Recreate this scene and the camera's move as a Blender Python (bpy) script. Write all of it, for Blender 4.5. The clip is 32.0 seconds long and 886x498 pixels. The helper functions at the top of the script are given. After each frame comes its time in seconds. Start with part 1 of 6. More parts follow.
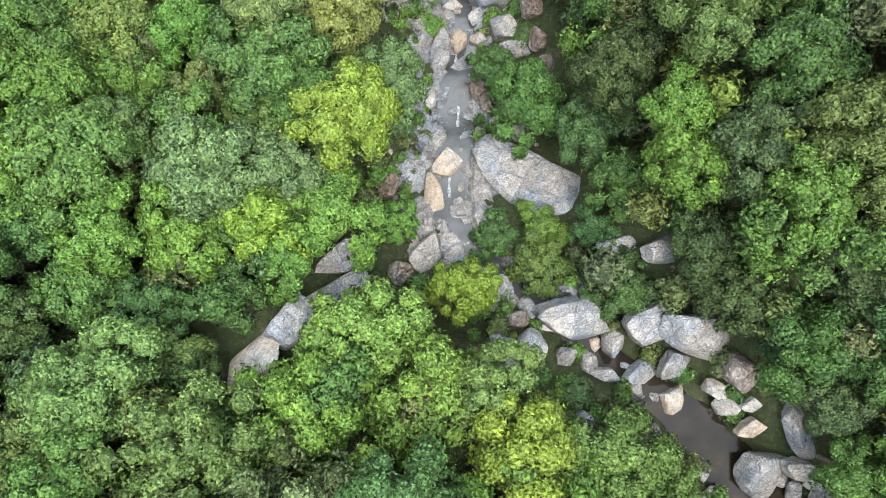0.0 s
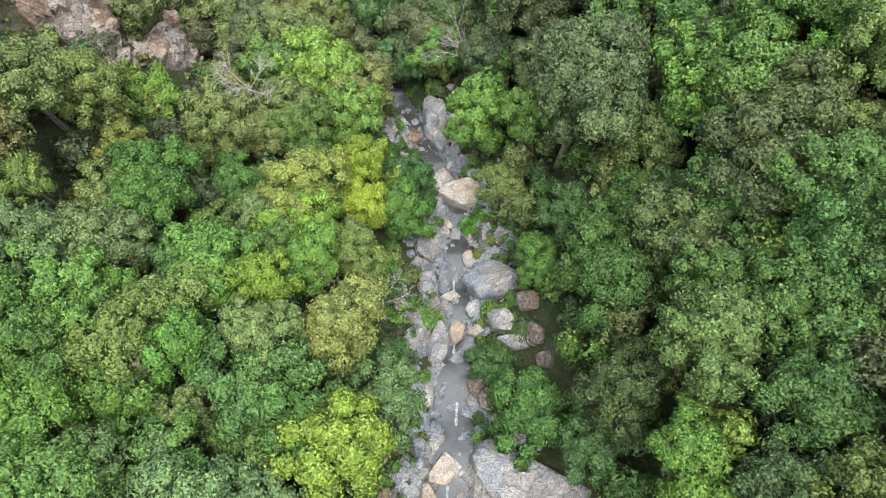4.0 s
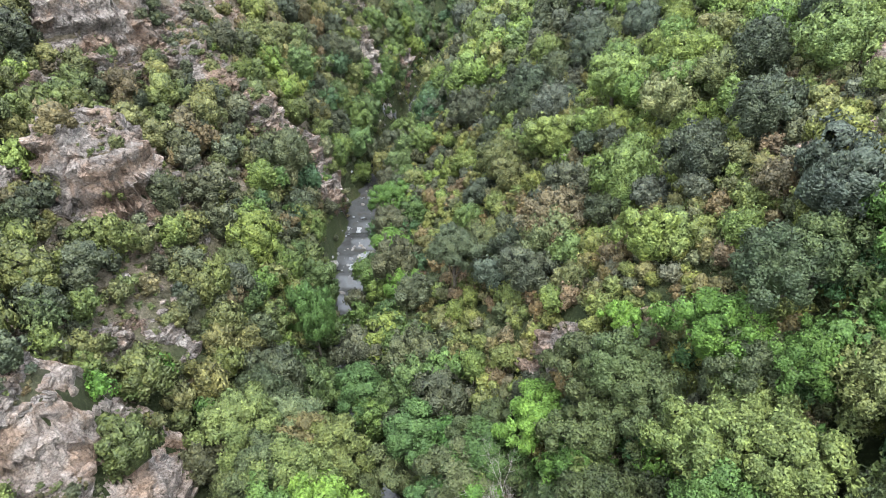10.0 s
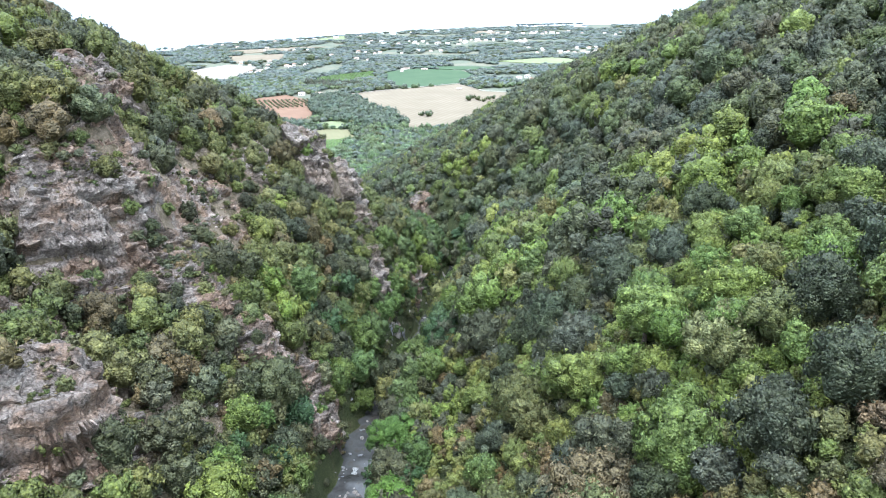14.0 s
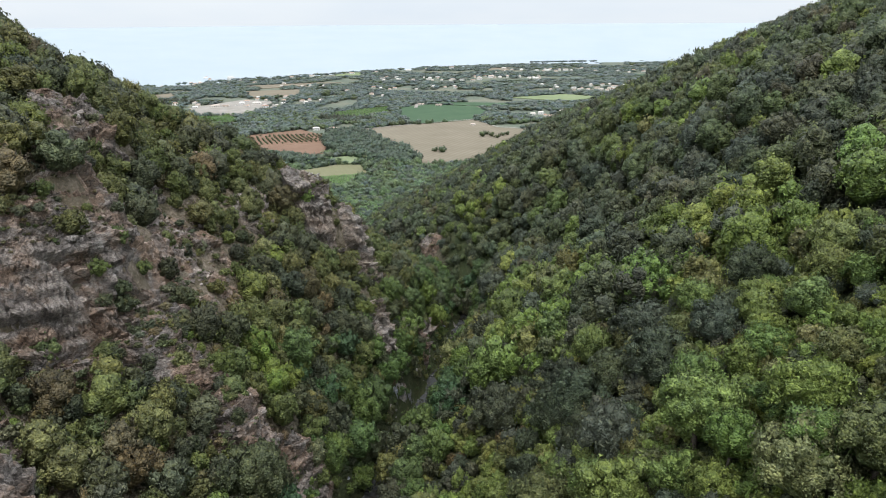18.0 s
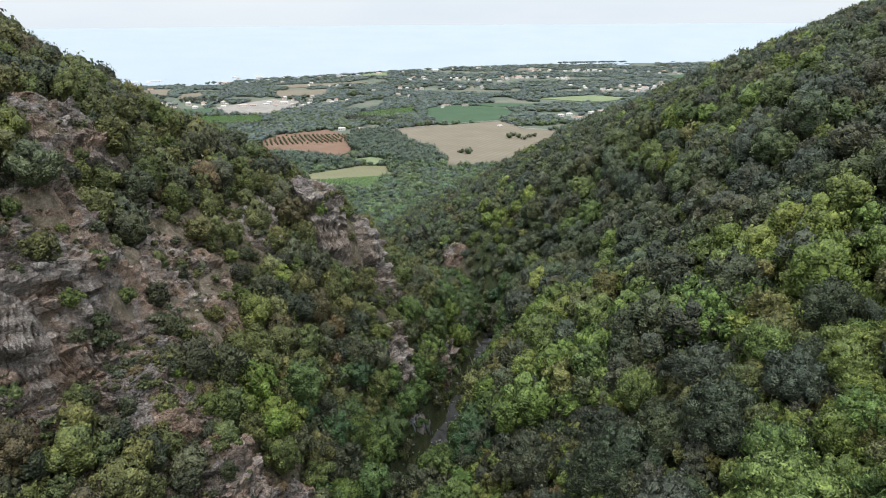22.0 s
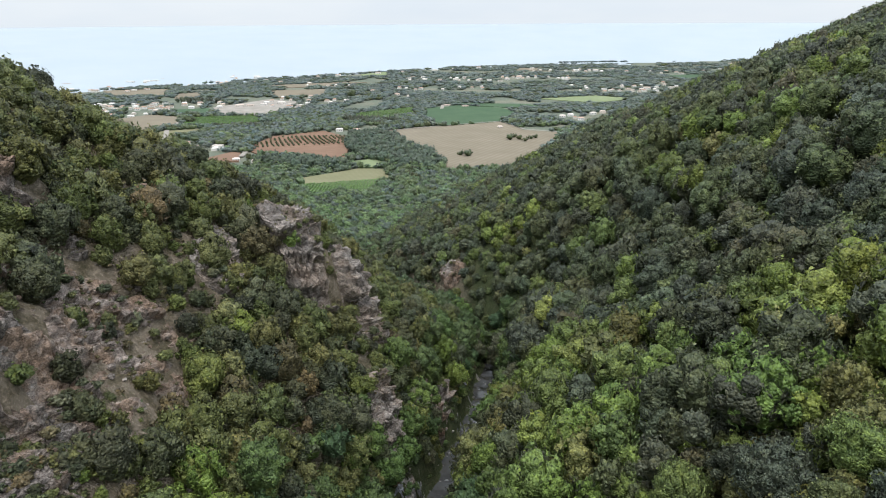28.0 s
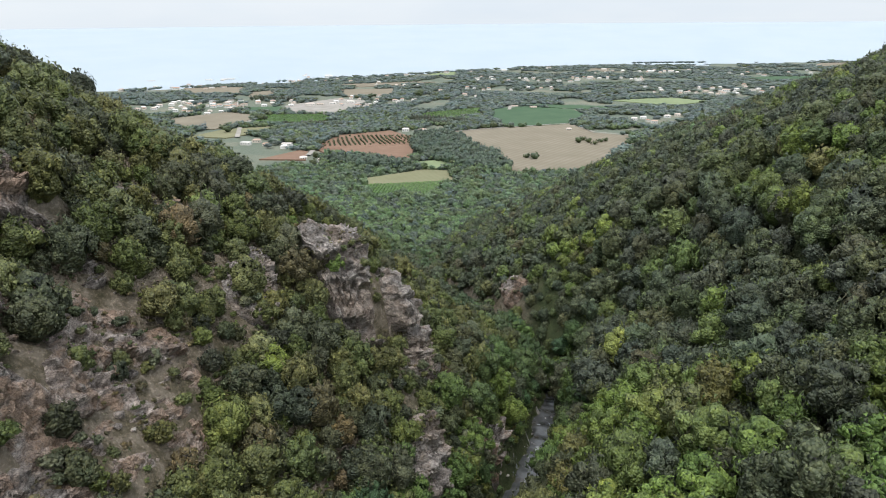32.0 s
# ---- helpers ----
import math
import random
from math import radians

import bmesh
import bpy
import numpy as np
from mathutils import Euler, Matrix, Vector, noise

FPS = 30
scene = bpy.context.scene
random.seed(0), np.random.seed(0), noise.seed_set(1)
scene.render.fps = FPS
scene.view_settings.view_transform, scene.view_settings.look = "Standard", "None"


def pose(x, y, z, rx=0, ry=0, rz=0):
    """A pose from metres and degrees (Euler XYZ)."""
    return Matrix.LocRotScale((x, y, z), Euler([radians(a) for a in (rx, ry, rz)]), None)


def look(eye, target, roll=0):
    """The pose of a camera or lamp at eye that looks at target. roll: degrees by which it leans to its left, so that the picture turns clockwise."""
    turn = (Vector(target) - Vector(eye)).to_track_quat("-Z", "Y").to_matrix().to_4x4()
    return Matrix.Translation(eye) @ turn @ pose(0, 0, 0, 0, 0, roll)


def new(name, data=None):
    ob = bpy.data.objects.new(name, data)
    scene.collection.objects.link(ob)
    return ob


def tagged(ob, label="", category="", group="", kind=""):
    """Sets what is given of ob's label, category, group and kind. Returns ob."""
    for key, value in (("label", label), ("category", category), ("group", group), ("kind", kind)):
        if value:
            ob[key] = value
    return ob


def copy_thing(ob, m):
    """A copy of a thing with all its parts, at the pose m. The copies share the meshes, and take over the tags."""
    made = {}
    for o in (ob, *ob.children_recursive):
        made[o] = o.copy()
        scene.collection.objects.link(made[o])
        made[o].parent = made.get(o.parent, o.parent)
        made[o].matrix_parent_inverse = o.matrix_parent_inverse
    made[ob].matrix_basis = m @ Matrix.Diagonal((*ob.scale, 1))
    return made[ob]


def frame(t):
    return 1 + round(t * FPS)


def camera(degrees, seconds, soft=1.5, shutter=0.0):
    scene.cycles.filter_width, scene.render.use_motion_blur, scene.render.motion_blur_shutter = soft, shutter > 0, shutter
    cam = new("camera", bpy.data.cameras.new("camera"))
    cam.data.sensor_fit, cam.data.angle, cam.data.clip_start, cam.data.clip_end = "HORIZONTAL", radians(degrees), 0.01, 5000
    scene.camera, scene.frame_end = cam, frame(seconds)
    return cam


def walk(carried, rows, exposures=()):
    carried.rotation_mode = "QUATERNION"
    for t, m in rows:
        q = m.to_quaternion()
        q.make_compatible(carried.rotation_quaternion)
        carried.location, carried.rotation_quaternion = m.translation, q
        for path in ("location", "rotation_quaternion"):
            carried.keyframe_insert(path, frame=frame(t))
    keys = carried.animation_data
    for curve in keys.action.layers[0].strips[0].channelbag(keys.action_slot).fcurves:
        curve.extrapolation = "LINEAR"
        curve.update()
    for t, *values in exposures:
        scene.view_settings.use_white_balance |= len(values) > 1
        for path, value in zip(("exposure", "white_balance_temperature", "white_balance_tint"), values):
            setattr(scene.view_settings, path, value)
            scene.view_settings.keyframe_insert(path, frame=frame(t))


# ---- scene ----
cam = camera(71.2, 32.0, 1.0)
METRES, EYE, TILT, LEAN, TURN = 100.0, 41.0, -89.4, 0.2, 0.0
ROWS = [
    (0.0, 0.0, 0.0, 0.0, 0.0, -0.0, 0.0),
    (0.5, -0.0001, 0.0004, 0.0042, -0.01, 0.66, 0.01),
    (1.0, 0.0001, 0.0006, 0.0108, 0.0, 2.89, 0.02),
    (1.5, 0.0007, 0.0013, 0.0186, 0.03, 5.44, 0.02),
    (2.0, 0.0005, 0.0021, 0.0283, -0.03, 8.19, 0.02),
    (2.5, 0.0009, 0.0027, 0.0392, -0.01, 10.77, 0.01),
    (3.0, 0.001, 0.0036, 0.0522, -0.04, 13.5, 0.01),
    (3.5, 0.0014, 0.0043, 0.0658, -0.03, 16.07, 0.01),
    (4.0, 0.0022, 0.0049, 0.0814, 0.03, 18.77, 0.01),
    (4.5, 0.0026, 0.0055, 0.0964, 0.05, 21.36, -0.03),
    (6.5, 0.0016, 0.0082, 0.1582, 0.35, 31.23, -4.58),
    (7.0, 0.0012, 0.0098, 0.1743, 0.39, 33.52, -5.02),
    (7.5, 0.0007, 0.0122, 0.1893, 0.41, 35.73, -5.15),
    (8.0, 0.0002, 0.0157, 0.2053, 0.43, 38.02, -5.31),
    (8.5, -0.0009, 0.0198, 0.2201, 0.43, 40.24, -5.42),
    (9.0, -0.0015, 0.0244, 0.2362, 0.46, 42.59, -5.59),
    (9.5, -0.0023, 0.0286, 0.2512, 0.48, 44.82, -5.78),
    (10.0, -0.0031, 0.033, 0.2671, 0.48, 47.19, -6.0),
    (10.5, -0.0039, 0.0374, 0.2821, 0.48, 49.44, -6.21),
    (11.0, -0.0049, 0.0414, 0.2983, 0.49, 51.77, -6.42),
    (11.5, -0.0058, 0.0457, 0.3136, 0.49, 54.02, -6.62),
    (12.0, -0.0069, 0.0501, 0.3299, 0.49, 56.4, -6.84),
    (12.5, -0.0082, 0.0543, 0.3451, 0.49, 58.68, -7.03),
    (13.0, -0.0097, 0.0585, 0.3612, 0.48, 61.11, -7.19),
    (13.5, -0.0112, 0.0611, 0.3764, 0.48, 63.43, -7.31),
    (14.0, -0.0129, 0.0615, 0.3926, 0.45, 65.87, -7.39),
    (14.5, -0.0145, 0.0616, 0.4078, 0.42, 68.14, -7.41),
    (16.5, -0.021, 0.0636, 0.4742, 0.32, 68.95, -7.45),
    (17.0, -0.023, 0.0643, 0.4917, 0.3, 68.96, -7.48),
    (17.5, -0.025, 0.0652, 0.5081, 0.28, 68.96, -7.74),
    (18.0, -0.0271, 0.0662, 0.5251, 0.3, 68.95, -8.7),
    (18.5, -0.0294, 0.0678, 0.5409, 0.33, 68.94, -9.89),
    (19.0, -0.0313, 0.069, 0.5575, 0.37, 68.93, -10.78),
    (19.5, -0.0339, 0.0701, 0.5728, 0.36, 68.94, -11.01),
    (20.0, -0.0363, 0.071, 0.5891, 0.35, 68.94, -11.09),
    (20.5, -0.0387, 0.072, 0.6045, 0.35, 68.95, -11.11),
    (21.0, -0.0416, 0.0728, 0.6211, 0.33, 68.96, -11.12),
    (21.5, -0.0443, 0.0735, 0.6369, 0.33, 68.96, -11.12),
    (22.0, -0.0469, 0.0742, 0.6539, 0.32, 68.96, -11.12),
    (22.5, -0.0492, 0.0748, 0.6698, 0.3, 68.97, -11.13),
    (23.0, -0.0515, 0.0753, 0.6866, 0.3, 68.96, -11.14),
    (23.5, -0.0537, 0.0758, 0.7025, 0.29, 68.97, -11.14),
    (24.0, -0.0559, 0.0762, 0.7194, 0.29, 68.96, -11.15),
    (24.5, -0.0579, 0.0767, 0.7355, 0.29, 68.95, -11.15),
    (25.0, -0.0598, 0.0774, 0.7524, 0.29, 68.94, -11.14),
    (25.5, -0.0616, 0.078, 0.7683, 0.29, 68.94, -11.13),
    (27.5, -0.0709, 0.08, 0.835, 0.28, 68.93, -11.12),
    (28.0, -0.0736, 0.0801, 0.8525, 0.27, 68.92, -11.13),
    (28.5, -0.0761, 0.0803, 0.869, 0.26, 68.92, -11.14),
    (29.0, -0.0786, 0.0808, 0.8861, 0.25, 68.9, -11.15),
    (29.5, -0.0809, 0.0808, 0.9028, 0.25, 68.9, -11.17),
    (30.0, -0.084, 0.0807, 0.9204, 0.24, 68.91, -11.18),
    (30.5, -0.0874, 0.0808, 0.9368, 0.24, 68.91, -11.69),
    (31.0, -0.091, 0.081, 0.9538, 0.33, 68.91, -13.54),
    (31.5, -0.0944, 0.0814, 0.9697, 0.43, 68.87, -15.8),
    (32.0, -0.0976, 0.0815, 0.9858, 0.51, 68.83, -17.25),
]
EXPOSURES = [(0.0, 1.36, 6500, 10), (2.0, 1.34, 6500, 10), (4.5, 1.3, 6500, 10), (7.0, 1.34, 6420, 10), (9.0, 1.42, 6300, 10), (12.0, 1.55, 6050, 12), (13.2, 1.58, 5750, 12), (14.5, 1.0, 5900, 9), (17.0, 0.2, 6450, 10), (32.0, 0.17, 6450, 10)]
walk(cam, [(t, pose(0, 0, EYE, TILT, LEAN, TURN) @ pose(METRES * x, METRES * y, METRES * z, 90 + pitch, roll, yaw)) for t, x, y, z, yaw, pitch, roll in ROWS], EXPOSURES)

# ---- light ----
world = bpy.data.worlds.new("overcast_sky")
scene.world = world
world.use_nodes = True
wt = world.node_tree
wt.nodes.clear()
w_out = wt.nodes.new("ShaderNodeOutputWorld")
w_sky = wt.nodes.new("ShaderNodeTexSky")
w_sky.sky_type = "NISHITA"
w_sky.sun_disc = False
w_sky.sun_elevation = radians(58)
w_sky.sun_rotation = radians(165)
w_sky.dust_density = 4.0
w_bg = wt.nodes.new("ShaderNodeBackground")
w_bg.inputs["Strength"].default_value = 0.03
wt.links.new(w_sky.outputs["Color"], w_bg.inputs["Color"])
w_cloud = wt.nodes.new("ShaderNodeTexNoise")
w_cloud.inputs["Scale"].default_value = 2.2
w_cloud.inputs["Detail"].default_value = 5
w_map = wt.nodes.new("ShaderNodeMapping")
w_map.inputs["Scale"].default_value = (1, 1, 4)
w_co = wt.nodes.new("ShaderNodeTexCoord")
wt.links.new(w_co.outputs["Generated"], w_map.inputs["Vector"])
wt.links.new(w_map.outputs["Vector"], w_cloud.inputs["Vector"])
w_ramp = wt.nodes.new("ShaderNodeValToRGB")
w_ramp.color_ramp.elements[0].position, w_ramp.color_ramp.elements[0].color = 0.3, (0.72, 0.80, 0.88, 1)
w_ramp.color_ramp.elements[1].position, w_ramp.color_ramp.elements[1].color = 0.7, (0.86, 0.90, 0.93, 1)
wt.links.new(w_cloud.outputs["Fac"], w_ramp.inputs["Fac"])
w_bg2 = wt.nodes.new("ShaderNodeBackground")
wt.links.new(w_ramp.outputs["Color"], w_bg2.inputs["Color"])
# an even cloud cover is brightest overhead
w_xyz = wt.nodes.new("ShaderNodeSeparateXYZ")
wt.links.new(w_co.outputs["Generated"], w_xyz.inputs[0])
w_rise = wt.nodes.new("ShaderNodeMapRange")
w_rise.inputs["From Min"].default_value, w_rise.inputs["From Max"].default_value = 0.22, 1.0
w_rise.inputs["To Min"].default_value, w_rise.inputs["To Max"].default_value = 0.9, 2.0
wt.links.new(w_xyz.outputs["Z"], w_rise.inputs["Value"])
wt.links.new(w_rise.outputs["Result"], w_bg2.inputs["Strength"])
w_add = wt.nodes.new("ShaderNodeAddShader")
wt.links.new(w_bg.outputs[0], w_add.inputs[0])
wt.links.new(w_bg2.outputs[0], w_add.inputs[1])
wt.links.new(w_add.outputs[0], w_out.inputs["Surface"])

sun = new("sun", bpy.data.lights.new("sun", "SUN"))
sun.data.energy, sun.data.angle, sun.data.color = 1.5, radians(20), (1.0, 0.95, 0.88)
sun.matrix_world = look((8, -18, 80), (0, 0, 0))

# ---- noise and land ----
HASH = np.random.RandomState(7).rand(256, 256)


def value_noise(x, y):
    x, y = np.asarray(x, float), np.asarray(y, float)
    i, j = np.floor(x).astype(int), np.floor(y).astype(int)
    u, v = x - i, y - j
    u, v = u * u * (3 - 2 * u), v * v * (3 - 2 * v)
    a, b = HASH[i % 256, j % 256], HASH[(i + 1) % 256, j % 256]
    c, d = HASH[i % 256, (j + 1) % 256], HASH[(i + 1) % 256, (j + 1) % 256]
    return (a * (1 - u) + b * u) * (1 - v) + (c * (1 - u) + d * u) * v


def fbm(x, y, octaves=4, gain=0.5):
    """Smooth noise about 0, from -1 to 1."""
    total, amp, norm = 0.0, 1.0, 0.0
    for k in range(octaves):
        total = total + amp * (value_noise(x * 2 ** k + 17.3 * k, y * 2 ** k + 9.1 * k) * 2 - 1)
        norm += amp
        amp *= gain
    return total / norm


OFF = np.array([0, 5, 12, 20, 30, 45, 70, 120, 250], float)
SECTIONS = []


def section(y, bed_x, bed_z, left, right):
    """A cross section of the gorge: the stream's bed, and the rise of both banks over it at the offsets OFF."""
    SECTIONS.append((y, bed_x, bed_z, left, right))


section(-120, 60, 8, (0, 3, 8, 8, 6, 16, 34, 58, 95), (0, 3, 8, 13, 18, 26, 40, 65, 100))
section(-60, 40, 0, (0, 3, 8, 8, 4, 14, 32, 55, 90), (0, 3, 8, 13, 18, 26, 40, 65, 100))
section(-15, 22, -6, (0, 2, 4.4, 6.1, 6.5, 8.2, 24.1, 50, 90), (0, 3, 8.1, 14.6, 20.2, 30.1, 45, 70, 110))
section(-5, 9, -8.5, (0, 1.1, 3.2, 6.2, 5.8, 6.3, 26.1, 52, 90), (0, 1.1, 3.4, 10.4, 17.4, 28.1, 45, 70, 110))
section(2, 0, -11, (0, 2.3, 5.3, 7.4, 5.2, 9.5, 30.1, 55, 90), (0, 0.8, 3.4, 12.2, 16.6, 28.1, 45, 70, 110))
section(8, 0.5, -13.5, (0, 3.8, 5.5, 10.3, 7.9, 12.9, 34.2, 58, 92), (0, 0.2, 2.7, 12.8, 18.1, 29, 45, 70, 110))
section(25, 1.5, -20, (0, 3.9, 8, 4.3, 7.4, 20.7, 42.2, 65, 100), (0, 1.6, 8.2, 16.4, 22, 32.9, 48, 71, 110))
section(36, 1.5, -24, (0, 2.8, 5.8, 3.7, 9.8, 27.2, 45.1, 67, 102), (0, 5.3, 13.3, 20.6, 25.9, 37.1, 51.1, 72, 110))
section(52, -5, -29, (0, 2.9, 5, 1.3, 21.9, 33.3, 48, 70, 105), (0, 4.3, 9.7, 19.1, 24.9, 37, 51.3, 75, 112))
section(67, -17, -35, (0, 3.7, 10.9, 22.3, 29, 39.7, 54.9, 75, 110), (0, 3.2, 7.7, 15.2, 31.5, 43.9, 55.1, 76, 110))
section(85, -23, -40, (0, 5.7, 17, 26.2, 27.3, 43.8, 59.8, 80, 115), (0, 3.2, 8.4, 15.4, 24, 40.2, 56, 77.8, 112))
section(110, -27.5, -45, (0, 8.2, 22.2, 29.9, 32.6, 48.4, 67.9, 92, 125), (0, 3.9, 9, 14, 24.3, 39.2, 53.2, 75.7, 110))
section(125, -29, -47, (0, 7.9, 20.5, 33.9, 42.4, 61.5, 79.1, 104, 135), (0, 5, 10.3, 15.6, 26.3, 38.4, 53.8, 79.5, 116))
section(150, -30, -50, (0, 9, 24.8, 31.5, 43.1, 60.7, 79.9, 103, 130), (0, 4.8, 11.6, 18.1, 26.7, 36.4, 47.9, 75.5, 112))
section(180, -26, -54, (0, 9.6, 25, 35.6, 48.4, 61.3, 73.6, 95, 118), (0, 5.1, 13.4, 19.6, 26.7, 39.2, 57.2, 82.2, 120))
section(210, -24, -57, (0, 8.5, 21.5, 29.3, 39.9, 49.3, 54, 62, 80), (0, 7, 15.5, 19.9, 25.1, 41.8, 67.7, 87.7, 124))
section(250, -25, -62, (0, 5, 10.2, 14.3, 18.9, 25.1, 33, 42, 55), (0, 5, 13.9, 21.3, 29.7, 44.7, 71.1, 94.5, 138))
section(270, -38, -66, (0, 4, 8, 12.1, 16, 20, 26, 35, 48), (0, 9, 19, 26, 34, 46, 67, 92, 138))
section(290, -57, -70, (0, 3, 6, 9, 12, 16, 22, 30, 42), (0, 12, 21, 26, 33, 43, 61, 90, 138))
section(340, -84, -80, (0, 2, 3, 5, 7, 9, 13, 20, 30), (0, 8, 16, 21, 27, 35, 51, 81, 138))
section(390, -103, -87, (0, 1, 2, 3, 4, 6, 9, 14, 22), (0, 4, 9, 13, 19, 27, 43, 70, 130))
section(450, -115, -96, (0, 1, 1, 2, 3, 4, 6, 10, 16), (0, 2, 4, 8, 13, 22.1, 37.1, 66.1, 125))
section(500, -121, -104, (0, 1, 1, 1, 2, 3, 4, 7, 12), (0, 1, 2, 4, 7, 12, 22, 42, 90))
section(580, -132, -117, (0, 0, 0, 1, 1, 1, 2, 4, 7), (0, 0, 1, 2, 3, 5, 9, 18, 42))
section(720, -150, -134, (0, 0, 0, 0, 0, 0, 1, 1, 2), (0, 0, 0, 0, 1, 1, 2, 4, 9))
section(900, -160, -146, (0, 0, 0, 0, 0, 0, 0, 0, 0), (0, 0, 0, 0, 0, 0, 0, 0, 0))
section(1300, -180, -157, (0, 0, 0, 0, 0, 0, 0, 0, 0), (0, 0, 0, 0, 0, 0, 0, 0, 0))
section(4600, -180, -163, (0, 0, 0, 0, 0, 0, 0, 0, 0), (0, 0, 0, 0, 0, 0, 0, 0, 0))

Y_FINE = np.arange(-120, 1000.1, 2.0)
D_FINE = np.arange(0, 401, 2.0)


def blur(a, n, axis):
    k = np.hanning(n + 2)[1:-1]
    k /= k.sum()
    pad = [(0, 0)] * a.ndim
    pad[axis] = (n // 2, n // 2)
    b = np.pad(a, pad, mode="edge")
    return np.apply_along_axis(lambda r: np.convolve(r, k, "valid"), axis, b)


def bank(side):
    ys = [s[0] for s in SECTIONS]
    rows = np.array([np.interp(D_FINE, list(OFF) + [400], list(s[side]) + [s[side][-1] * 1.35]) for s in SECTIONS])
    grid = np.array([np.interp(Y_FINE, ys, rows[:, k]) for k in range(len(D_FINE))]).T
    return blur(blur(grid, 7, 0), 3, 1)


LEFT, RIGHT = bank(3), bank(4)
BED_X = blur(np.interp(Y_FINE, [s[0] for s in SECTIONS], [s[1] for s in SECTIONS]), 5, 0)


def bed_x(y):
    return np.interp(y, Y_FINE, BED_X)


def bed_z(y):
    return np.interp(y, [s[0] for s in SECTIONS], [s[2] for s in SECTIONS])


# rock steps on the slopes: centre, reach down the slope, width, direction of the rise in degrees, height, reach up the slope
KNOLLS = [
    (-50.4, 87.0, 4.8, 5.8, 122, 10.0, 3.0),
    (-67.5, 121.5, 8.0, 11.5, 155, 8.5, 2.2),
    (-66.0, 133.0, 5.5, 8.0, 165, 3.5, 2.2),
    (-80.0, 148.0, 6.0, 9.0, 150, 6.0, 2.0),
    (-53.0, 186.0, 5.6, 11.5, 145, 9.5, 1.2),
    (-42.0, 121.5, 3.2, 4.5, 160, 4.0, 2.0),
    (-37.5, 51.5, 4.0, 6.0, 170, 4.5, 2.2),
]


def knolls(x, y):
    total = 0.0
    for cx, cy, down, wide, turn, lift, up in KNOLLS:
        c, s = math.cos(math.radians(turn)), math.sin(math.radians(turn))
        u, v = (x - cx) * c + (y - cy) * s, -(x - cx) * s + (y - cy) * c
        u = np.where(u < 0, u / down, u / (down * up))
        q = np.sqrt(u * u + (v / wide) ** 2) + 0.16 * fbm(x / 8 + cx, y / 8, 2)
        k = np.clip((1.12 - q) / np.where(u < 0, 0.5, 0.8), 0, 1)
        total = total + lift * k * k * (3 - 2 * k)
    return total


def ground_plain(x, y):
    x, y = np.asarray(x, float), np.asarray(y, float)
    d = x - bed_x(y)
    fy = np.clip((y + 120) / 2, 0, len(Y_FINE) - 1.001)
    fd = np.clip(np.abs(d) / 2, 0, len(D_FINE) - 1.001)
    i, k = fy.astype(int), fd.astype(int)
    u, v = fy - i, fd - k

    def pick(g):
        return (g[i, k] * (1 - u) + g[i + 1, k] * u) * (1 - v) + (g[i, k + 1] * (1 - u) + g[i + 1, k + 1] * u) * v
    return bed_z(y) + np.where(d < 0, pick(LEFT), pick(RIGHT)) + knolls(x, y)


def bed_half(y):
    """Half the width of the water."""
    half = 0.45 + 0.8 * fbm(y / 4, y * 0 + 2, 3)
    return half + np.interp(y, [-30, -18, -8, 95, 106, 132, 146, 162, 180, 228, 240], [2.0, 1.6, 0.05, 0.3, 3.0, 3.2, 0.8, 1.8, 2.4, 2.2, 0.3])


def water_z(y):
    """The stream falls from pool to pool."""
    step = np.floor(y / 6.5) * 6.5
    fall = np.clip((y - step - 2.0) / 4.5, 0, 1)
    fall = fall * fall * (3 - 2 * fall)
    return bed_z(step) * (1 - fall) + bed_z(step + 6.5) * fall + 0.9


def ground(x, y):
    x, y = np.asarray(x, float), np.asarray(y, float)
    d = np.abs(x - bed_x(y))
    hill = np.clip((620 - y) / 200, 0, 1)
    rough = np.clip((d - 3) / 14, 0.12, 1) * hill
    z = ground_plain(x, y) + rough * (2.6 * fbm(x / 19, y / 19, 4) + 0.5 * fbm(x / 3.1, y / 3.1, 2))
    z = z + (1 - hill) * 0.8 * fbm(x / 210 + 5, y / 210, 3)
    k = np.clip((d - bed_half(y) + 0.5 + 1.3 * fbm(x / 1.9, y / 1.9, 2)) / 2.4, 0, 1)
    k = np.where(y > 330, 1, k * k * (3 - 2 * k))
    shore = np.clip((10 - d) / 5, 0, 1) * np.maximum(water_z(y) + 0.12 * d - 0.1 - z, 0)
    return np.minimum(z, water_z(y) - 0.45) * (1 - k) + (z + shore) * k


COAST_X = [-4500, -2600, -1390, -490, 750, 1560, 4500]
COAST_Y = [200, 700, 1720, 2800, 3400, 3880, 4300]


def coast(x):
    return np.interp(x, COAST_X, COAST_Y) + 60 * fbm(np.asarray(x) / 260, np.asarray(x) * 0 + 3.3, 3)

# ---- materials ----
def material(name, rough=0.85):
    m = bpy.data.materials.new(name)
    m.use_nodes = True
    nt = m.node_tree
    bsdf = nt.nodes["Principled BSDF"]
    bsdf.inputs["Roughness"].default_value = rough
    bsdf.inputs["Specular IOR Level"].default_value = 0.25
    return m, nt, bsdf


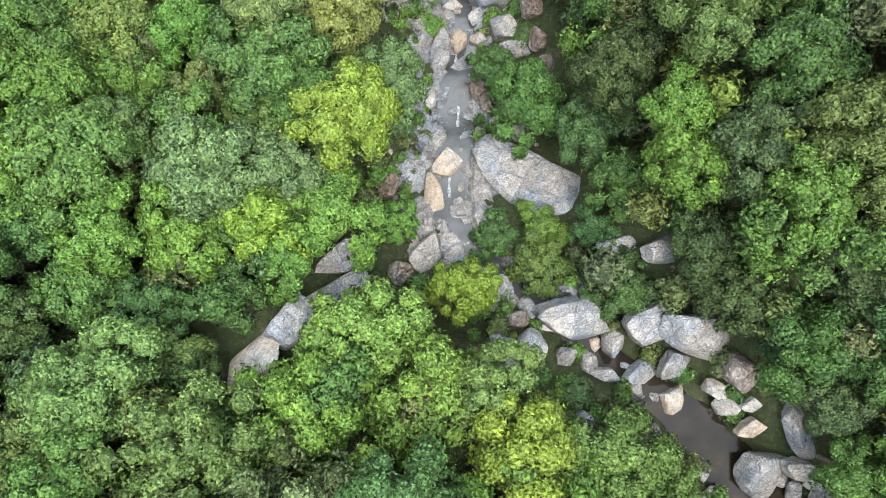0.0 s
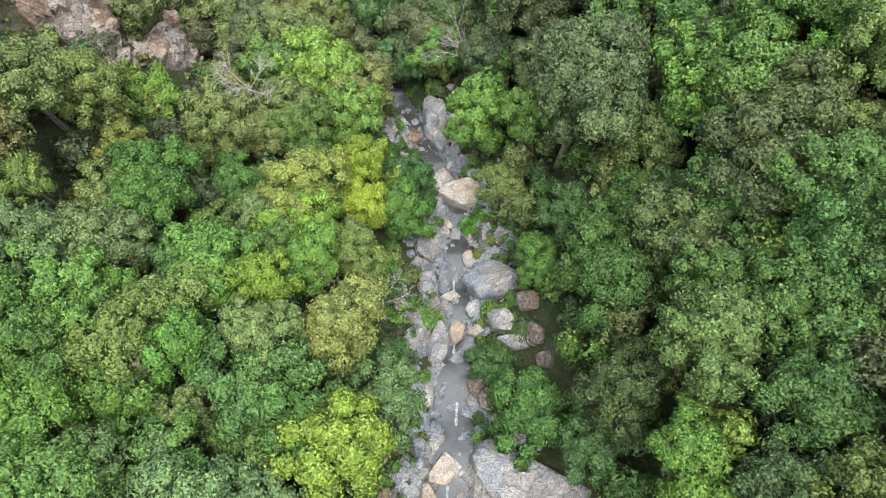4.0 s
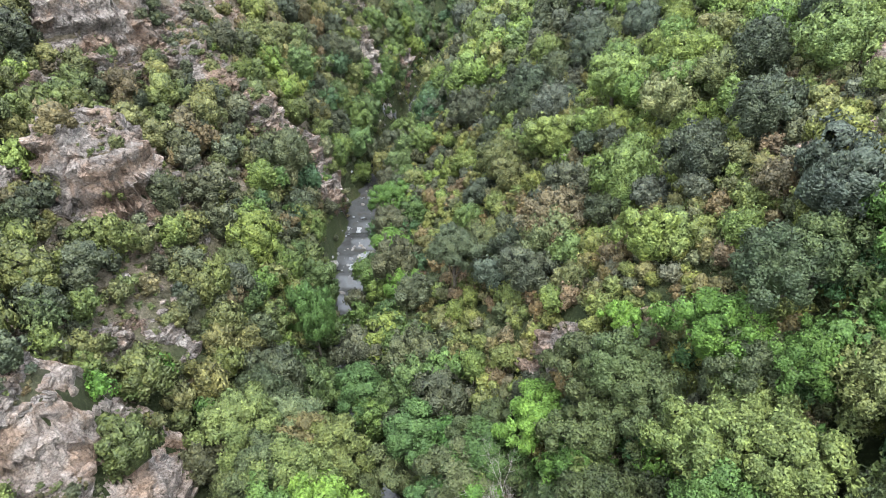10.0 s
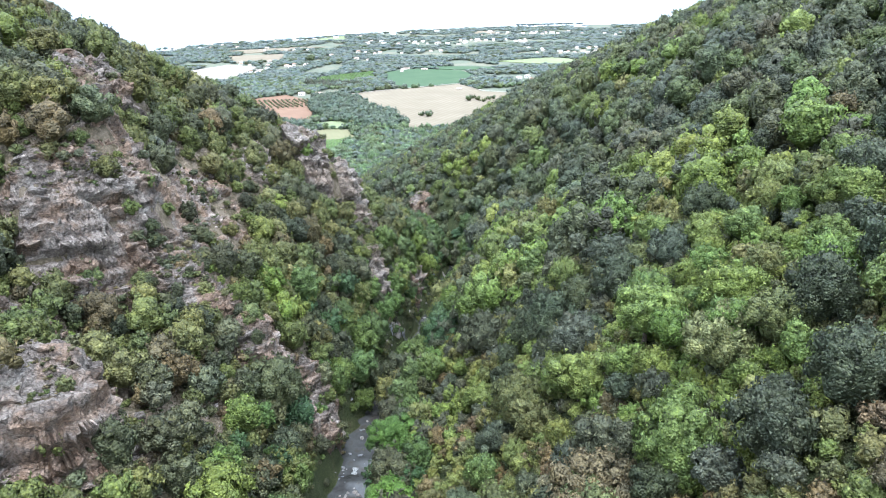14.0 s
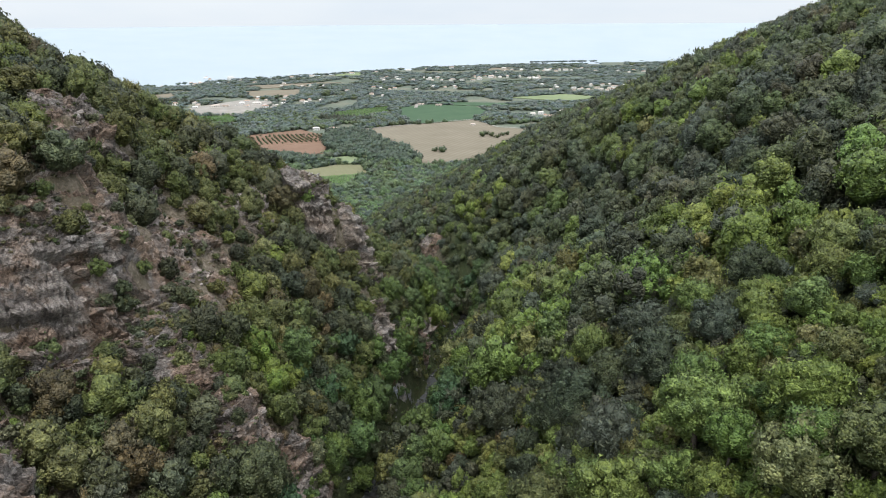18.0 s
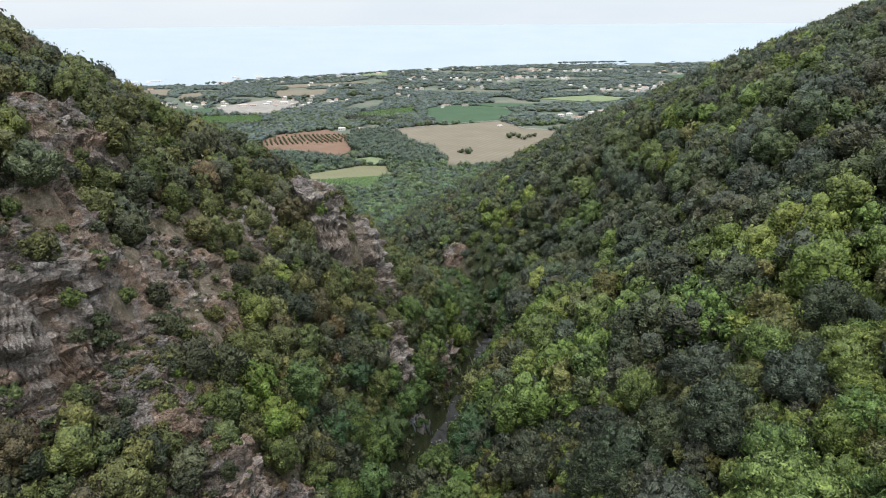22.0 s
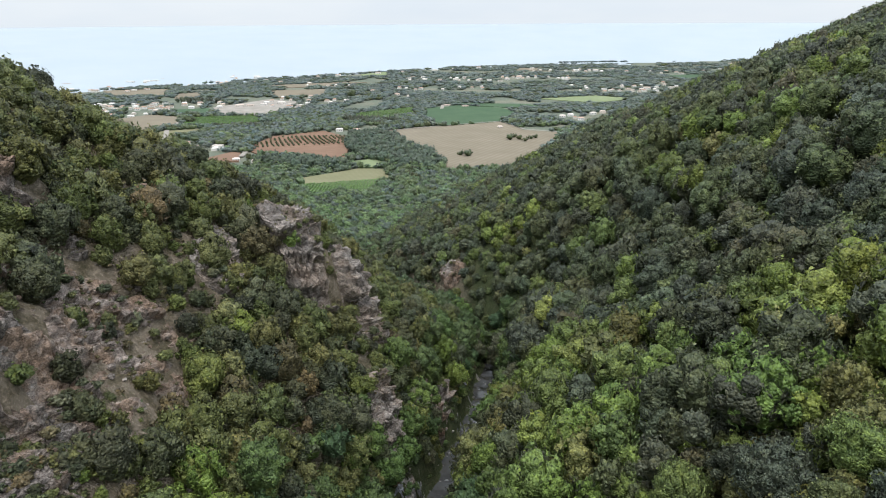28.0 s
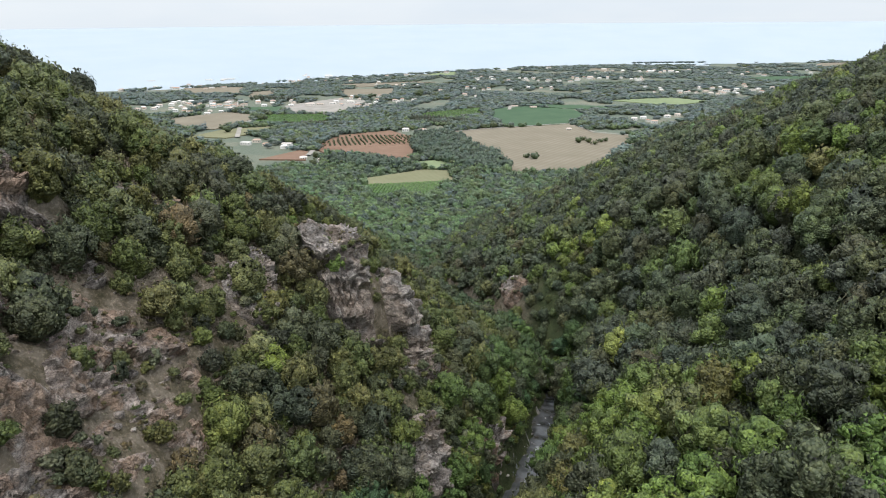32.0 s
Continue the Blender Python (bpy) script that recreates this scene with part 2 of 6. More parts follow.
def ramp(nt, fac, stops):
    n = nt.nodes.new("ShaderNodeValToRGB")
    while len(n.color_ramp.elements) < len(stops):
        n.color_ramp.elements.new(0.5)
    for e, (p, c) in zip(n.color_ramp.elements, stops):
        e.position, e.color = p, (*c, 1)
    nt.links.new(fac, n.inputs["Fac"])
    return n.outputs["Color"]


def tex_noise(nt, scale, detail=4, rough=0.55, vector=None, distort=0.0):
    n = nt.nodes.new("ShaderNodeTexNoise")
    n.inputs["Scale"].default_value, n.inputs["Detail"].default_value = scale, detail
    n.inputs["Roughness"].default_value, n.inputs["Distortion"].default_value = rough, distort
    if vector is None:
        vector = nt.nodes.new("ShaderNodeNewGeometry").outputs["Position"]
    nt.links.new(vector, n.inputs["Vector"])
    return n.outputs["Fac"]


def mix(nt, fac, a, b, blend="MIX"):
    n = nt.nodes.new("ShaderNodeMix")
    n.data_type, n.blend_type = "RGBA", blend
    for socket, value in ((n.inputs[0], fac), (n.inputs[6], a), (n.inputs[7], b)):
        if isinstance(value, (int, float)):
            socket.default_value = value
        elif isinstance(value, tuple):
            socket.default_value = (*value, 1)
        else:
            nt.links.new(value, socket)
    return n.outputs[2]


def bump(nt, bsdf, height, strength, distance):
    n = nt.nodes.new("ShaderNodeBump")
    n.inputs["Strength"].default_value, n.inputs["Distance"].default_value = strength, distance
    nt.links.new(height, n.inputs["Height"])
    nt.links.new(n.outputs["Normal"], bsdf.inputs["Normal"])


def calc(nt, op, a, b):
    n = nt.nodes.new("ShaderNodeMath")
    n.operation = op
    for socket, value in zip(n.inputs, (a, b)):
        if isinstance(value, (int, float)):
            socket.default_value = value
        else:
            nt.links.new(value, socket)
    return n.outputs[0]


def leaf_material(name, whole, cell, through_light=0.2, gaps=0.62, mottle=1.0, contrast=1.0, dome=0.0):
    """Foliage in the colour of its tree: the object's own colour, or for joined woods the colour kept with the mesh.
    Every leaf, a cell of that size, has its own shade and tilt, with gaps between the leaves."""
    m, nt, bsdf = material(name, 0.5)
    link = nt.links.new
    geo = nt.nodes.new("ShaderNodeNewGeometry")
    if whole:
        base = nt.nodes.new("ShaderNodeObjectInfo").outputs["Color"]
    else:
        n = nt.nodes.new("ShaderNodeAttribute")
        n.attribute_name = "tint"
        base = n.outputs["Color"]
    vor = nt.nodes.new("ShaderNodeTexVoronoi")
    vor.inputs["Scale"].default_value = 1 / cell
    link(geo.outputs["Position"], vor.inputs["Vector"])
    sep = nt.nodes.new("ShaderNodeSeparateColor")
    link(vor.outputs["Color"], sep.inputs[0])
    shade = ramp(nt, sep.outputs[0], [(p, tuple(1 + (q - 1) * contrast for q in c)) for p, c in ((0.0, (0.74, 0.77, 0.77)), (0.5, (0.98, 0.98, 0.96)), (0.85, (1.1, 1.09, 1.04)), (1.0, (1.32, 1.28, 1.14)))])
    tuft = nt.nodes.new("ShaderNodeTexVoronoi")
    tuft.inputs["Scale"].default_value = 0.3 / cell
    link(geo.outputs["Position"], tuft.inputs["Vector"])
    apart = nt.nodes.new("ShaderNodeSeparateColor")
    link(tuft.outputs["Color"], apart.inputs[0])
    shade = mix(nt, 1.0, shade, ramp(nt, apart.outputs[1], [(0.0, (1 - 0.14 * contrast,) * 3), (1.0, (1 + 0.14 * contrast,) * 3)]), "MULTIPLY")
    island = ramp(nt, geo.outputs["Random Per Island"], [(0.0, (0.8, 0.82, 0.8)), (1.0, (1.18, 1.16, 1.1))])
    colour = mix(nt, 1.0, mix(nt, 1.0, base, island, "MULTIPLY"), shade, "MULTIPLY")
    patch = ramp(nt, tex_noise(nt, 0.5, 3), [(0.3, (0.82, 0.86, 0.88)), (0.7, (1.16, 1.12, 1.0))])
    colour = mix(nt, mottle, colour, patch, "MULTIPLY")
    link(colour, bsdf.inputs["Base Color"])
    bsdf.inputs["Specular IOR Level"].default_value = 0.32
    # the leaf faces partly away from the crown, partly its own way
    out = nt.nodes.new("ShaderNodeAttribute")
    out.attribute_name = "outward"
    vec = out.outputs["Vector"]
    if whole:
        tf = nt.nodes.new("ShaderNodeVectorTransform")
        tf.vector_type, tf.convert_from, tf.convert_to = "NORMAL", "OBJECT", "WORLD"
        link(vec, tf.inputs[0])
        vec = tf.outputs[0]

    def vmath(op, a, b):
        n = nt.nodes.new("ShaderNodeVectorMath")
        n.operation = op
        for socket, value in zip(n.inputs, (a, b)):
            if isinstance(value, tuple):
                socket.default_value = value
            elif value is not None:
                link(value, socket)
        return n.outputs[0]

    tilt = vmath("SUBTRACT", vor.outputs["Color"], (0.5, 0.5, 0.5))
    tilt = vmath("MULTIPLY", tilt, (0.3 + 0.35 * contrast, 0.3 + 0.35 * contrast, 0.2 + 0.3 * contrast))
    lean = vmath("MULTIPLY", vmath("SUBTRACT", tuft.outputs["Color"], (0.5, 0.5, 0.5)), (0.45, 0.45, 0.35))
    tilt = vmath("ADD", tilt, lean)
    own = vmath("MULTIPLY", geo.outputs["Normal"], (0.3, 0.3, 0.3))
    vec = vmath("NORMALIZE", vmath("ADD", vmath("ADD", vec, tilt), own), None)
    if dome:
        n = nt.nodes.new("ShaderNodeBump")
        n.inputs["Strength"].default_value, n.inputs["Distance"].default_value = dome, cell
        link(calc(nt, "SUBTRACT", 1.0, vor.outputs["Distance"]), n.inputs["Height"])
        link(vec, n.inputs["Normal"])
        vec = n.outputs["Normal"]
    link(vec, bsdf.inputs["Normal"])
    tr = nt.nodes.new("ShaderNodeBsdfTranslucent")
    link(colour, tr.inputs["Color"])
    link(vec, tr.inputs["Normal"])
    mx = nt.nodes.new("ShaderNodeMixShader")
    mx.inputs[0].default_value = through_light
    link(bsdf.outputs[0], mx.inputs[1])
    link(tr.outputs[0], mx.inputs[2])
    hole = nt.nodes.new("ShaderNodeBsdfTransparent")
    cut = nt.nodes.new("ShaderNodeMixShader")
    link(calc(nt, "GREATER_THAN", vor.outputs["Distance"], gaps), cut.inputs[0])
    link(mx.outputs[0], cut.inputs[1])
    link(hole.outputs[0], cut.inputs[2])
    link(cut.outputs[0], nt.nodes["Material Output"].inputs["Surface"])
    return m


def rock_material(name, stops, stain, stain_amount, scale=1.0, facet=0.5, stripes=0.3, tilt=(0.5, 0.35, 0.4), grain=5.0, relief=0.25):
    """Fractured rock: broken facets of two sizes, each with its own shade and lie, bedding stripes, dark joints, stains."""
    m, nt, bsdf = material(name, 0.9)
    link = nt.links.new
    geo = nt.nodes.new("ShaderNodeNewGeometry")
    warp = nt.nodes.new("ShaderNodeTexNoise")
    warp.inputs["Scale"].default_value, warp.inputs["Detail"].default_value = 0.9 * scale, 6
    link(geo.outputs["Position"], warp.inputs["Vector"])

    def vmath(op, a, b):
        n = nt.nodes.new("ShaderNodeVectorMath")
        n.operation = op
        for socket, value in zip(n.inputs, (a, b)):
            if isinstance(value, tuple):
                socket.default_value = value
            elif value is not None:
                link(value, socket)
        return n.outputs[0]

    pos = vmath("ADD", geo.outputs["Position"], vmath("MULTIPLY", warp.outputs["Color"], (1.6 / scale,) * 3))
    mp = nt.nodes.new("ShaderNodeMapping")
    mp.inputs["Rotation"].default_value = tilt
    mp.inputs["Scale"].default_value = (0.7, 0.8, 1.7)
    link(pos, mp.inputs["Vector"])
    big = tex_noise(nt, 0.5 * scale, 7, 0.62, mp.outputs["Vector"])
    colour = ramp(nt, big, stops)
    blotch = tex_noise(nt, 0.16 * scale, 5, 0.65)
    colour = mix(nt, ramp(nt, blotch, [(0.45, (0, 0, 0)), (0.57, (stain_amount,) * 3)]), colour, stain)
    normal = geo.outputs["Normal"]
    joint = None
    for size, amount in ((0.42, facet), (1.35, facet * 0.8)):
        v = nt.nodes.new("ShaderNodeTexVoronoi")
        v.inputs["Scale"].default_value = size * scale
        link(mp.outputs["Vector"], v.inputs["Vector"])
        sep = nt.nodes.new("ShaderNodeSeparateColor")
        link(v.outputs["Color"], sep.inputs[0])
        colour = mix(nt, 1.0, colour, ramp(nt, sep.outputs[1], [(0.0, (1 - amount * 0.5,) * 3), (1.0, (1 + amount * 0.42, 1 + amount * 0.4, 1 + amount * 0.36))]), "MULTIPLY")
        normal = vmath("ADD", normal, vmath("MULTIPLY", vmath("SUBTRACT", v.outputs["Color"], (0.5, 0.5, 0.5)), (amount * 1.5,) * 3))
        e = nt.nodes.new("ShaderNodeTexVoronoi")
        e.feature = "DISTANCE_TO_EDGE"
        e.inputs["Scale"].default_value = size * scale
        link(mp.outputs["Vector"], e.inputs["Vector"])
        gap = calc(nt, "MINIMUM", calc(nt, "MULTIPLY", e.outputs["Distance"], 22.0), 1.0)
        joint = gap if joint is None else calc(nt, "MULTIPLY", joint, calc(nt, "POWER", gap, 0.6))
    colour = mix(nt, calc(nt, "MULTIPLY", calc(nt, "SUBTRACT", 1.0, joint), min(1.0, facet * 1.1)), colour, tuple(q * 0.5 for q in stops[0][1]))
    fine = tex_noise(nt, grain * scale, 10, 0.78)
    colour = mix(nt, 0.4 + 0.7 * relief, colour, ramp(nt, fine, [(0.41, (0.42, 0.41, 0.4)), (0.48, (0.95, 0.95, 0.95)), (0.58, (1.36, 1.36, 1.36))]), "MULTIPLY")
    wave = nt.nodes.new("ShaderNodeTexWave")
    wave.bands_direction = "Z"
    wave.inputs["Scale"].default_value, wave.inputs["Distortion"].default_value = 1.3 * scale, 14
    wave.inputs["Detail"].default_value, wave.inputs["Detail Scale"].default_value = 4, 0.6
    link(mp.outputs["Vector"], wave.inputs["Vector"])
    colour = mix(nt, stripes, colour, ramp(nt, wave.outputs["Fac"], [(0.1, (0.5, 0.52, 0.56)), (0.5, (1, 1, 1)), (0.9, (1.35, 1.33, 1.3))]), "MULTIPLY")
    lichen = tex_noise(nt, 1.7 * scale, 6, 0.75)
    colour = mix(nt, ramp(nt, lichen, [(0.58, (0, 0, 0)), (0.66, (0.3, 0.3, 0.3))]), colour, (0.33, 0.33, 0.3))
    link(colour, bsdf.inputs["Base Color"])
    height = calc(nt, "ADD", calc(nt, "MULTIPLY", wave.outputs["Fac"], stripes * 0.3), calc(nt, "ADD", calc(nt, "MULTIPLY", fine, relief), calc(nt, "MULTIPLY", joint, facet * 0.5)))
    n = nt.nodes.new("ShaderNodeBump")
    n.inputs["Strength"].default_value, n.inputs["Distance"].default_value = 0.9, 0.45
    link(height, n.inputs["Height"])
    link(vmath("NORMALIZE", normal, None), n.inputs["Normal"])
    link(n.outputs["Normal"], bsdf.inputs["Normal"])
    return m


M_LEAF = leaf_material("leaf", True, 0.21, gaps=0.78, contrast=1.15, dome=0.8)
M_CANOPY = leaf_material("canopy_leaf", True, 0.27, gaps=0.9, contrast=1.25, dome=1.0)
M_BRUSH = leaf_material("brush_leaf", False, 0.25, gaps=0.9, contrast=1.25, dome=1.0)
M_WOODS = leaf_material("woods_leaf", False, 0.34, gaps=0.9, mottle=0.8, contrast=1.3, dome=1.0)
M_HOLM = leaf_material("holm_oak_leaf", False, 0.44, gaps=0.92, mottle=0.7, contrast=1.3, dome=1.0)
M_FAR = leaf_material("far_woods_leaf", False, 0.7, gaps=0.95, mottle=0.5, contrast=1.3, dome=1.0)
M_PLAIN = leaf_material("lowland_leaf", False, 1.8, gaps=0.95, mottle=0.2, contrast=0.8)
M_CLIFF = rock_material("weathered_cliff_rock", [(0.3, (0.09, 0.077, 0.07)), (0.42, (0.19, 0.166, 0.152)), (0.56, (0.285, 0.256, 0.238)), (0.72, (0.41, 0.385, 0.362))], (0.24, 0.15, 0.095), 0.6, 1.0, 0.5, 0.4, tilt=(0.35, 0.25, 0.4), grain=3.4, relief=0.42)
M_CREST = rock_material("grey_crest_rock", [(0.3, (0.1, 0.088, 0.08)), (0.42, (0.205, 0.183, 0.168)), (0.56, (0.305, 0.278, 0.26)), (0.72, (0.43, 0.4, 0.375))], (0.3, 0.22, 0.16), 0.4, 1.0, 0.5, 0.3, grain=3.4, relief=0.42)
M_SCREE = rock_material("reddish_stony_ground", [(0.3, (0.16, 0.128, 0.11)), (0.42, (0.27, 0.225, 0.2)), (0.56, (0.36, 0.31, 0.282)), (0.72, (0.46, 0.415, 0.385))], (0.27, 0.18, 0.12), 0.7, 1.4, 0.4, 0.2, grain=4.0, relief=0.5)
M_GREY = rock_material("grey_stream_rock", [(0.28, (0.12, 0.138, 0.165)), (0.45, (0.205, 0.226, 0.258)), (0.6, (0.285, 0.298, 0.318)), (0.78, (0.40, 0.385, 0.36))], (0.38, 0.32, 0.25), 0.45, 1.3, 0.36, 0.4, (0.9, 0.5, 0.4))
M_PALE = rock_material("pale_stream_rock", [(0.28, (0.23, 0.22, 0.205)), (0.45, (0.33, 0.315, 0.295)), (0.62, (0.40, 0.385, 0.365)), (0.8, (0.48, 0.465, 0.445))], (0.45, 0.31, 0.18), 0.5, 1.5, 0.3, 0.2, (0.8, -0.4, 0.9))

M_BARK, nt, bsdf = material("bark", 0.95)
nt.links.new(ramp(nt, tex_noise(nt, 6, 5), [(0.3, (0.06, 0.05, 0.04)), (0.7, (0.2, 0.17, 0.14))]), bsdf.inputs["Base Color"])
M_DEAD, nt, bsdf = material("bleached_dead_wood", 0.9)
nt.links.new(ramp(nt, tex_noise(nt, 5, 5), [(0.3, (0.22, 0.2, 0.185)), (0.7, (0.42, 0.39, 0.36))]), bsdf.inputs["Base Color"])

# hillside earth with stones and litter; paler, greyer grass and soil on the plain
M_EARTH, nt, bsdf = material("hillside_earth", 0.95)
pos = nt.nodes.new("ShaderNodeNewGeometry").outputs["Position"]
soil = ramp(nt, tex_noise(nt, 0.35, 8, 0.65), [(0.3, (0.035, 0.05, 0.02)), (0.5, (0.058, 0.076, 0.031)), (0.62, (0.078, 0.088, 0.042)), (0.74, (0.13, 0.115, 0.075))])
stones = ramp(nt, tex_noise(nt, 2.6, 6, 0.7), [(0.5, (0.75, 0.75, 0.72)), (0.7, (1.5, 1.45, 1.4))])
soil = mix(nt, 1.0, soil, stones, "MULTIPLY")
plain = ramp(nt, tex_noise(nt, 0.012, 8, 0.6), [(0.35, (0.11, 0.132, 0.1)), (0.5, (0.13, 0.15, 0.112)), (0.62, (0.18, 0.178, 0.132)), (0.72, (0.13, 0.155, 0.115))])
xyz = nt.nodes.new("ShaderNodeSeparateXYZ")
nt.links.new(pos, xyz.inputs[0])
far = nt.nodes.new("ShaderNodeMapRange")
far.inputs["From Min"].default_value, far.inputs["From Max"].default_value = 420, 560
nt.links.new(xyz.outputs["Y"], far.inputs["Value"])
dry = ramp(nt, tex_noise(nt, 0.5, 8, 0.7), [(0.3, (0.07, 0.065, 0.035)), (0.45, (0.16, 0.135, 0.095)), (0.6, (0.29, 0.245, 0.2)), (0.75, (0.15, 0.15, 0.075))])
dry = mix(nt, 1.0, dry, stones, "MULTIPLY")
west = nt.nodes.new("ShaderNodeMapRange")
west.inputs["From Min"].default_value, west.inputs["From Max"].default_value = -34, -42
nt.links.new(xyz.outputs["X"], west.inputs["Value"])
soil = mix(nt, west.outputs["Result"], soil, dry)
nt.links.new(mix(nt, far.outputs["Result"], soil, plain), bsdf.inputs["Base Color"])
bump(nt, bsdf, tex_noise(nt, 1.6, 8, 0.75), 1.0, 0.7)

# stream water: clear brown pools, the sky's grey sheen mixed into the colour
M_WATER, nt, bsdf = material("stream_water", 0.08)
nt.links.new(ramp(nt, tex_noise(nt, 0.35, 4), [(0.35, (0.035, 0.036, 0.036)), (0.55, (0.07, 0.074, 0.077)), (0.7, (0.05, 0.045, 0.038))]), bsdf.inputs["Base Color"])
bsdf.inputs["Specular IOR Level"].default_value = 0.5
bump(nt, bsdf, tex_noise(nt, 2.5, 4), 0.25, 0.1)
M_POOL, nt, bsdf = material("dark_pool_water", 0.08)
nt.links.new(ramp(nt, tex_noise(nt, 0.5, 4), [(0.35, (0.008, 0.007, 0.005)), (0.6, (0.02, 0.015, 0.01)), (0.75, (0.045, 0.028, 0.015))]), bsdf.inputs["Base Color"])
bsdf.inputs["Specular IOR Level"].default_value = 0.2
M_FOAM, nt, bsdf = material("white_water", 0.5)
nt.links.new(ramp(nt, tex_noise(nt, 5, 5), [(0.4, (0.1, 0.105, 0.11)), (0.6, (0.4, 0.42, 0.43))]), bsdf.inputs["Base Color"])
M_SEA, nt, bsdf = material("hazy_sea", 0.35)
nt.links.new(ramp(nt, tex_noise(nt, 0.004, 5), [(0.3, (0.31, 0.375, 0.425)), (0.7, (0.35, 0.405, 0.45))]), bsdf.inputs["Base Color"])
bsdf.inputs["Specular IOR Level"].default_value = 0.5
bump(nt, bsdf, tex_noise(nt, 0.05, 5), 0.2, 1.0)

# ---- setting ----
def raw_mesh(name, verts, faces, mats, smooth=False, colours=None, outward=None):
    """A mesh from arrays; faces all have the same number of corners. colours: one per corner point, kept as "tint"."""
    verts = np.asarray(verts, np.float32)
    faces = np.asarray(faces, np.int32)
    me = bpy.data.meshes.new(name)
    me.vertices.add(len(verts))
    me.vertices.foreach_set("co", verts.ravel())
    n, k = faces.shape
    me.loops.add(n * k)
    me.loops.foreach_set("vertex_index", faces.ravel())
    me.polygons.add(n)
    me.polygons.foreach_set("loop_start", np.arange(0, n * k, k, dtype=np.int32))
    me.update(calc_edges=True)
    me.polygons.foreach_set("use_smooth", np.full(n, smooth))
    if colours is not None:
        at = me.attributes.new("tint", "FLOAT_COLOR", "POINT")
        at.data.foreach_set("color", np.asarray(colours, np.float32).ravel())
    if outward is not None:
        at = me.attributes.new("outward", "FLOAT_VECTOR", "POINT")
        at.data.foreach_set("vector", np.asarray(outward, np.float32).ravel())
    for m in mats if isinstance(mats, (list, tuple)) else [mats]:
        me.materials.append(m)
    me.validate()
    return me


def grid_faces(rows, cols):
    a = (np.arange(rows - 1)[:, None] * cols + np.arange(cols - 1)[None]).ravel()
    return np.stack([a, a + 1, a + cols + 1, a + cols], 1)


def spread(core_a, core_b, step, end_a, end_b, growth=1.09):
    mid = np.arange(core_a, core_b + step / 2, step)
    up, s = [], step
    while (up[-1] if up else core_b) < end_b:
        s *= growth
        up.append((up[-1] if up else core_b) + s)
    down, s = [], step
    while (down[-1] if down else core_a) > end_a:
        s *= growth
        down.append((down[-1] if down else core_a) - s)
    return np.concatenate([down[::-1], mid, up])


GX = spread(-110, 90, 1.5, -4000, 4000)
GX = np.concatenate([GX[GX < -74], np.arange(-74, -37, 0.9), np.arange(-37, 28, 0.6), GX[GX > 28]])
GY = spread(-40, 240, 1.3, -700, 4300, 1.05)
GY = np.concatenate([GY[GY < -28], np.arange(-28, 62, 0.65), GY[GY > 62.3]])
gx, gy = np.meshgrid(GX, GY)
gz = ground(gx, np.clip(gy, -119, 4600))
gz = np.where(gy > coast(gx), -175.0, gz)
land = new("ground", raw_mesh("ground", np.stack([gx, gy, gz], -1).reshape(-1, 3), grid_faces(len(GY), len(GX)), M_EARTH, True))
tagged(land, "stony hillside earth of the gorge and the coastal plain", "ground", kind="structure")

# the sea, out to the horizon
az = np.radians(np.linspace(-75, 60, 140))
eye = np.array([-6.0, 60.0])
shore = np.array([min((d for d in range(400, 4800, 20) if 60 + d * math.cos(a) > coast(-6 + d * math.sin(a))), default=4700) for a in az]) - 60
ring = np.linspace(0, 1, 40) ** 1.5
dist = shore[:, None] + (4860 - shore[:, None]) * ring
sx, sy = eye[0] + dist * np.sin(az)[:, None], eye[1] + dist * np.cos(az)[:, None]
sz = -166 + (dist - shore[:, None]) / (4860 - shore[:, None]) * (166 - 3.0)
sea = new("sea", raw_mesh("sea", np.stack([sx, sy, sz], -1).reshape(-1, 3), grid_faces(len(az), 40), M_SEA, True))
tagged(sea, "calm pale blue sea fading into haze at the horizon", "sea", kind="structure")

# the stream, falling from pool to pool
ys = np.arange(-60, 330, 0.7)
half, wz = bed_half(ys) + 2.8, water_z(ys)
rows = np.stack([np.stack([bed_x(ys) + k * half, ys, wz], -1) for k in (-1, -0.5, 0, 0.5, 1)], 1)
cut = int(np.searchsorted(ys, -4.0))
stream = new("stream", raw_mesh("stream", rows[cut:].reshape(-1, 3), grid_faces(len(ys) - cut, 5), M_WATER, True))
tagged(stream, "shallow grey-brown mountain stream between boulders", "stream", kind="structure")
pool = new("pool", raw_mesh("pool", rows[:cut + 1].reshape(-1, 3), grid_faces(cut + 1, 5), M_POOL, True))
tagged(pool, "still dark brown pool between boulders", "pool", kind="structure")

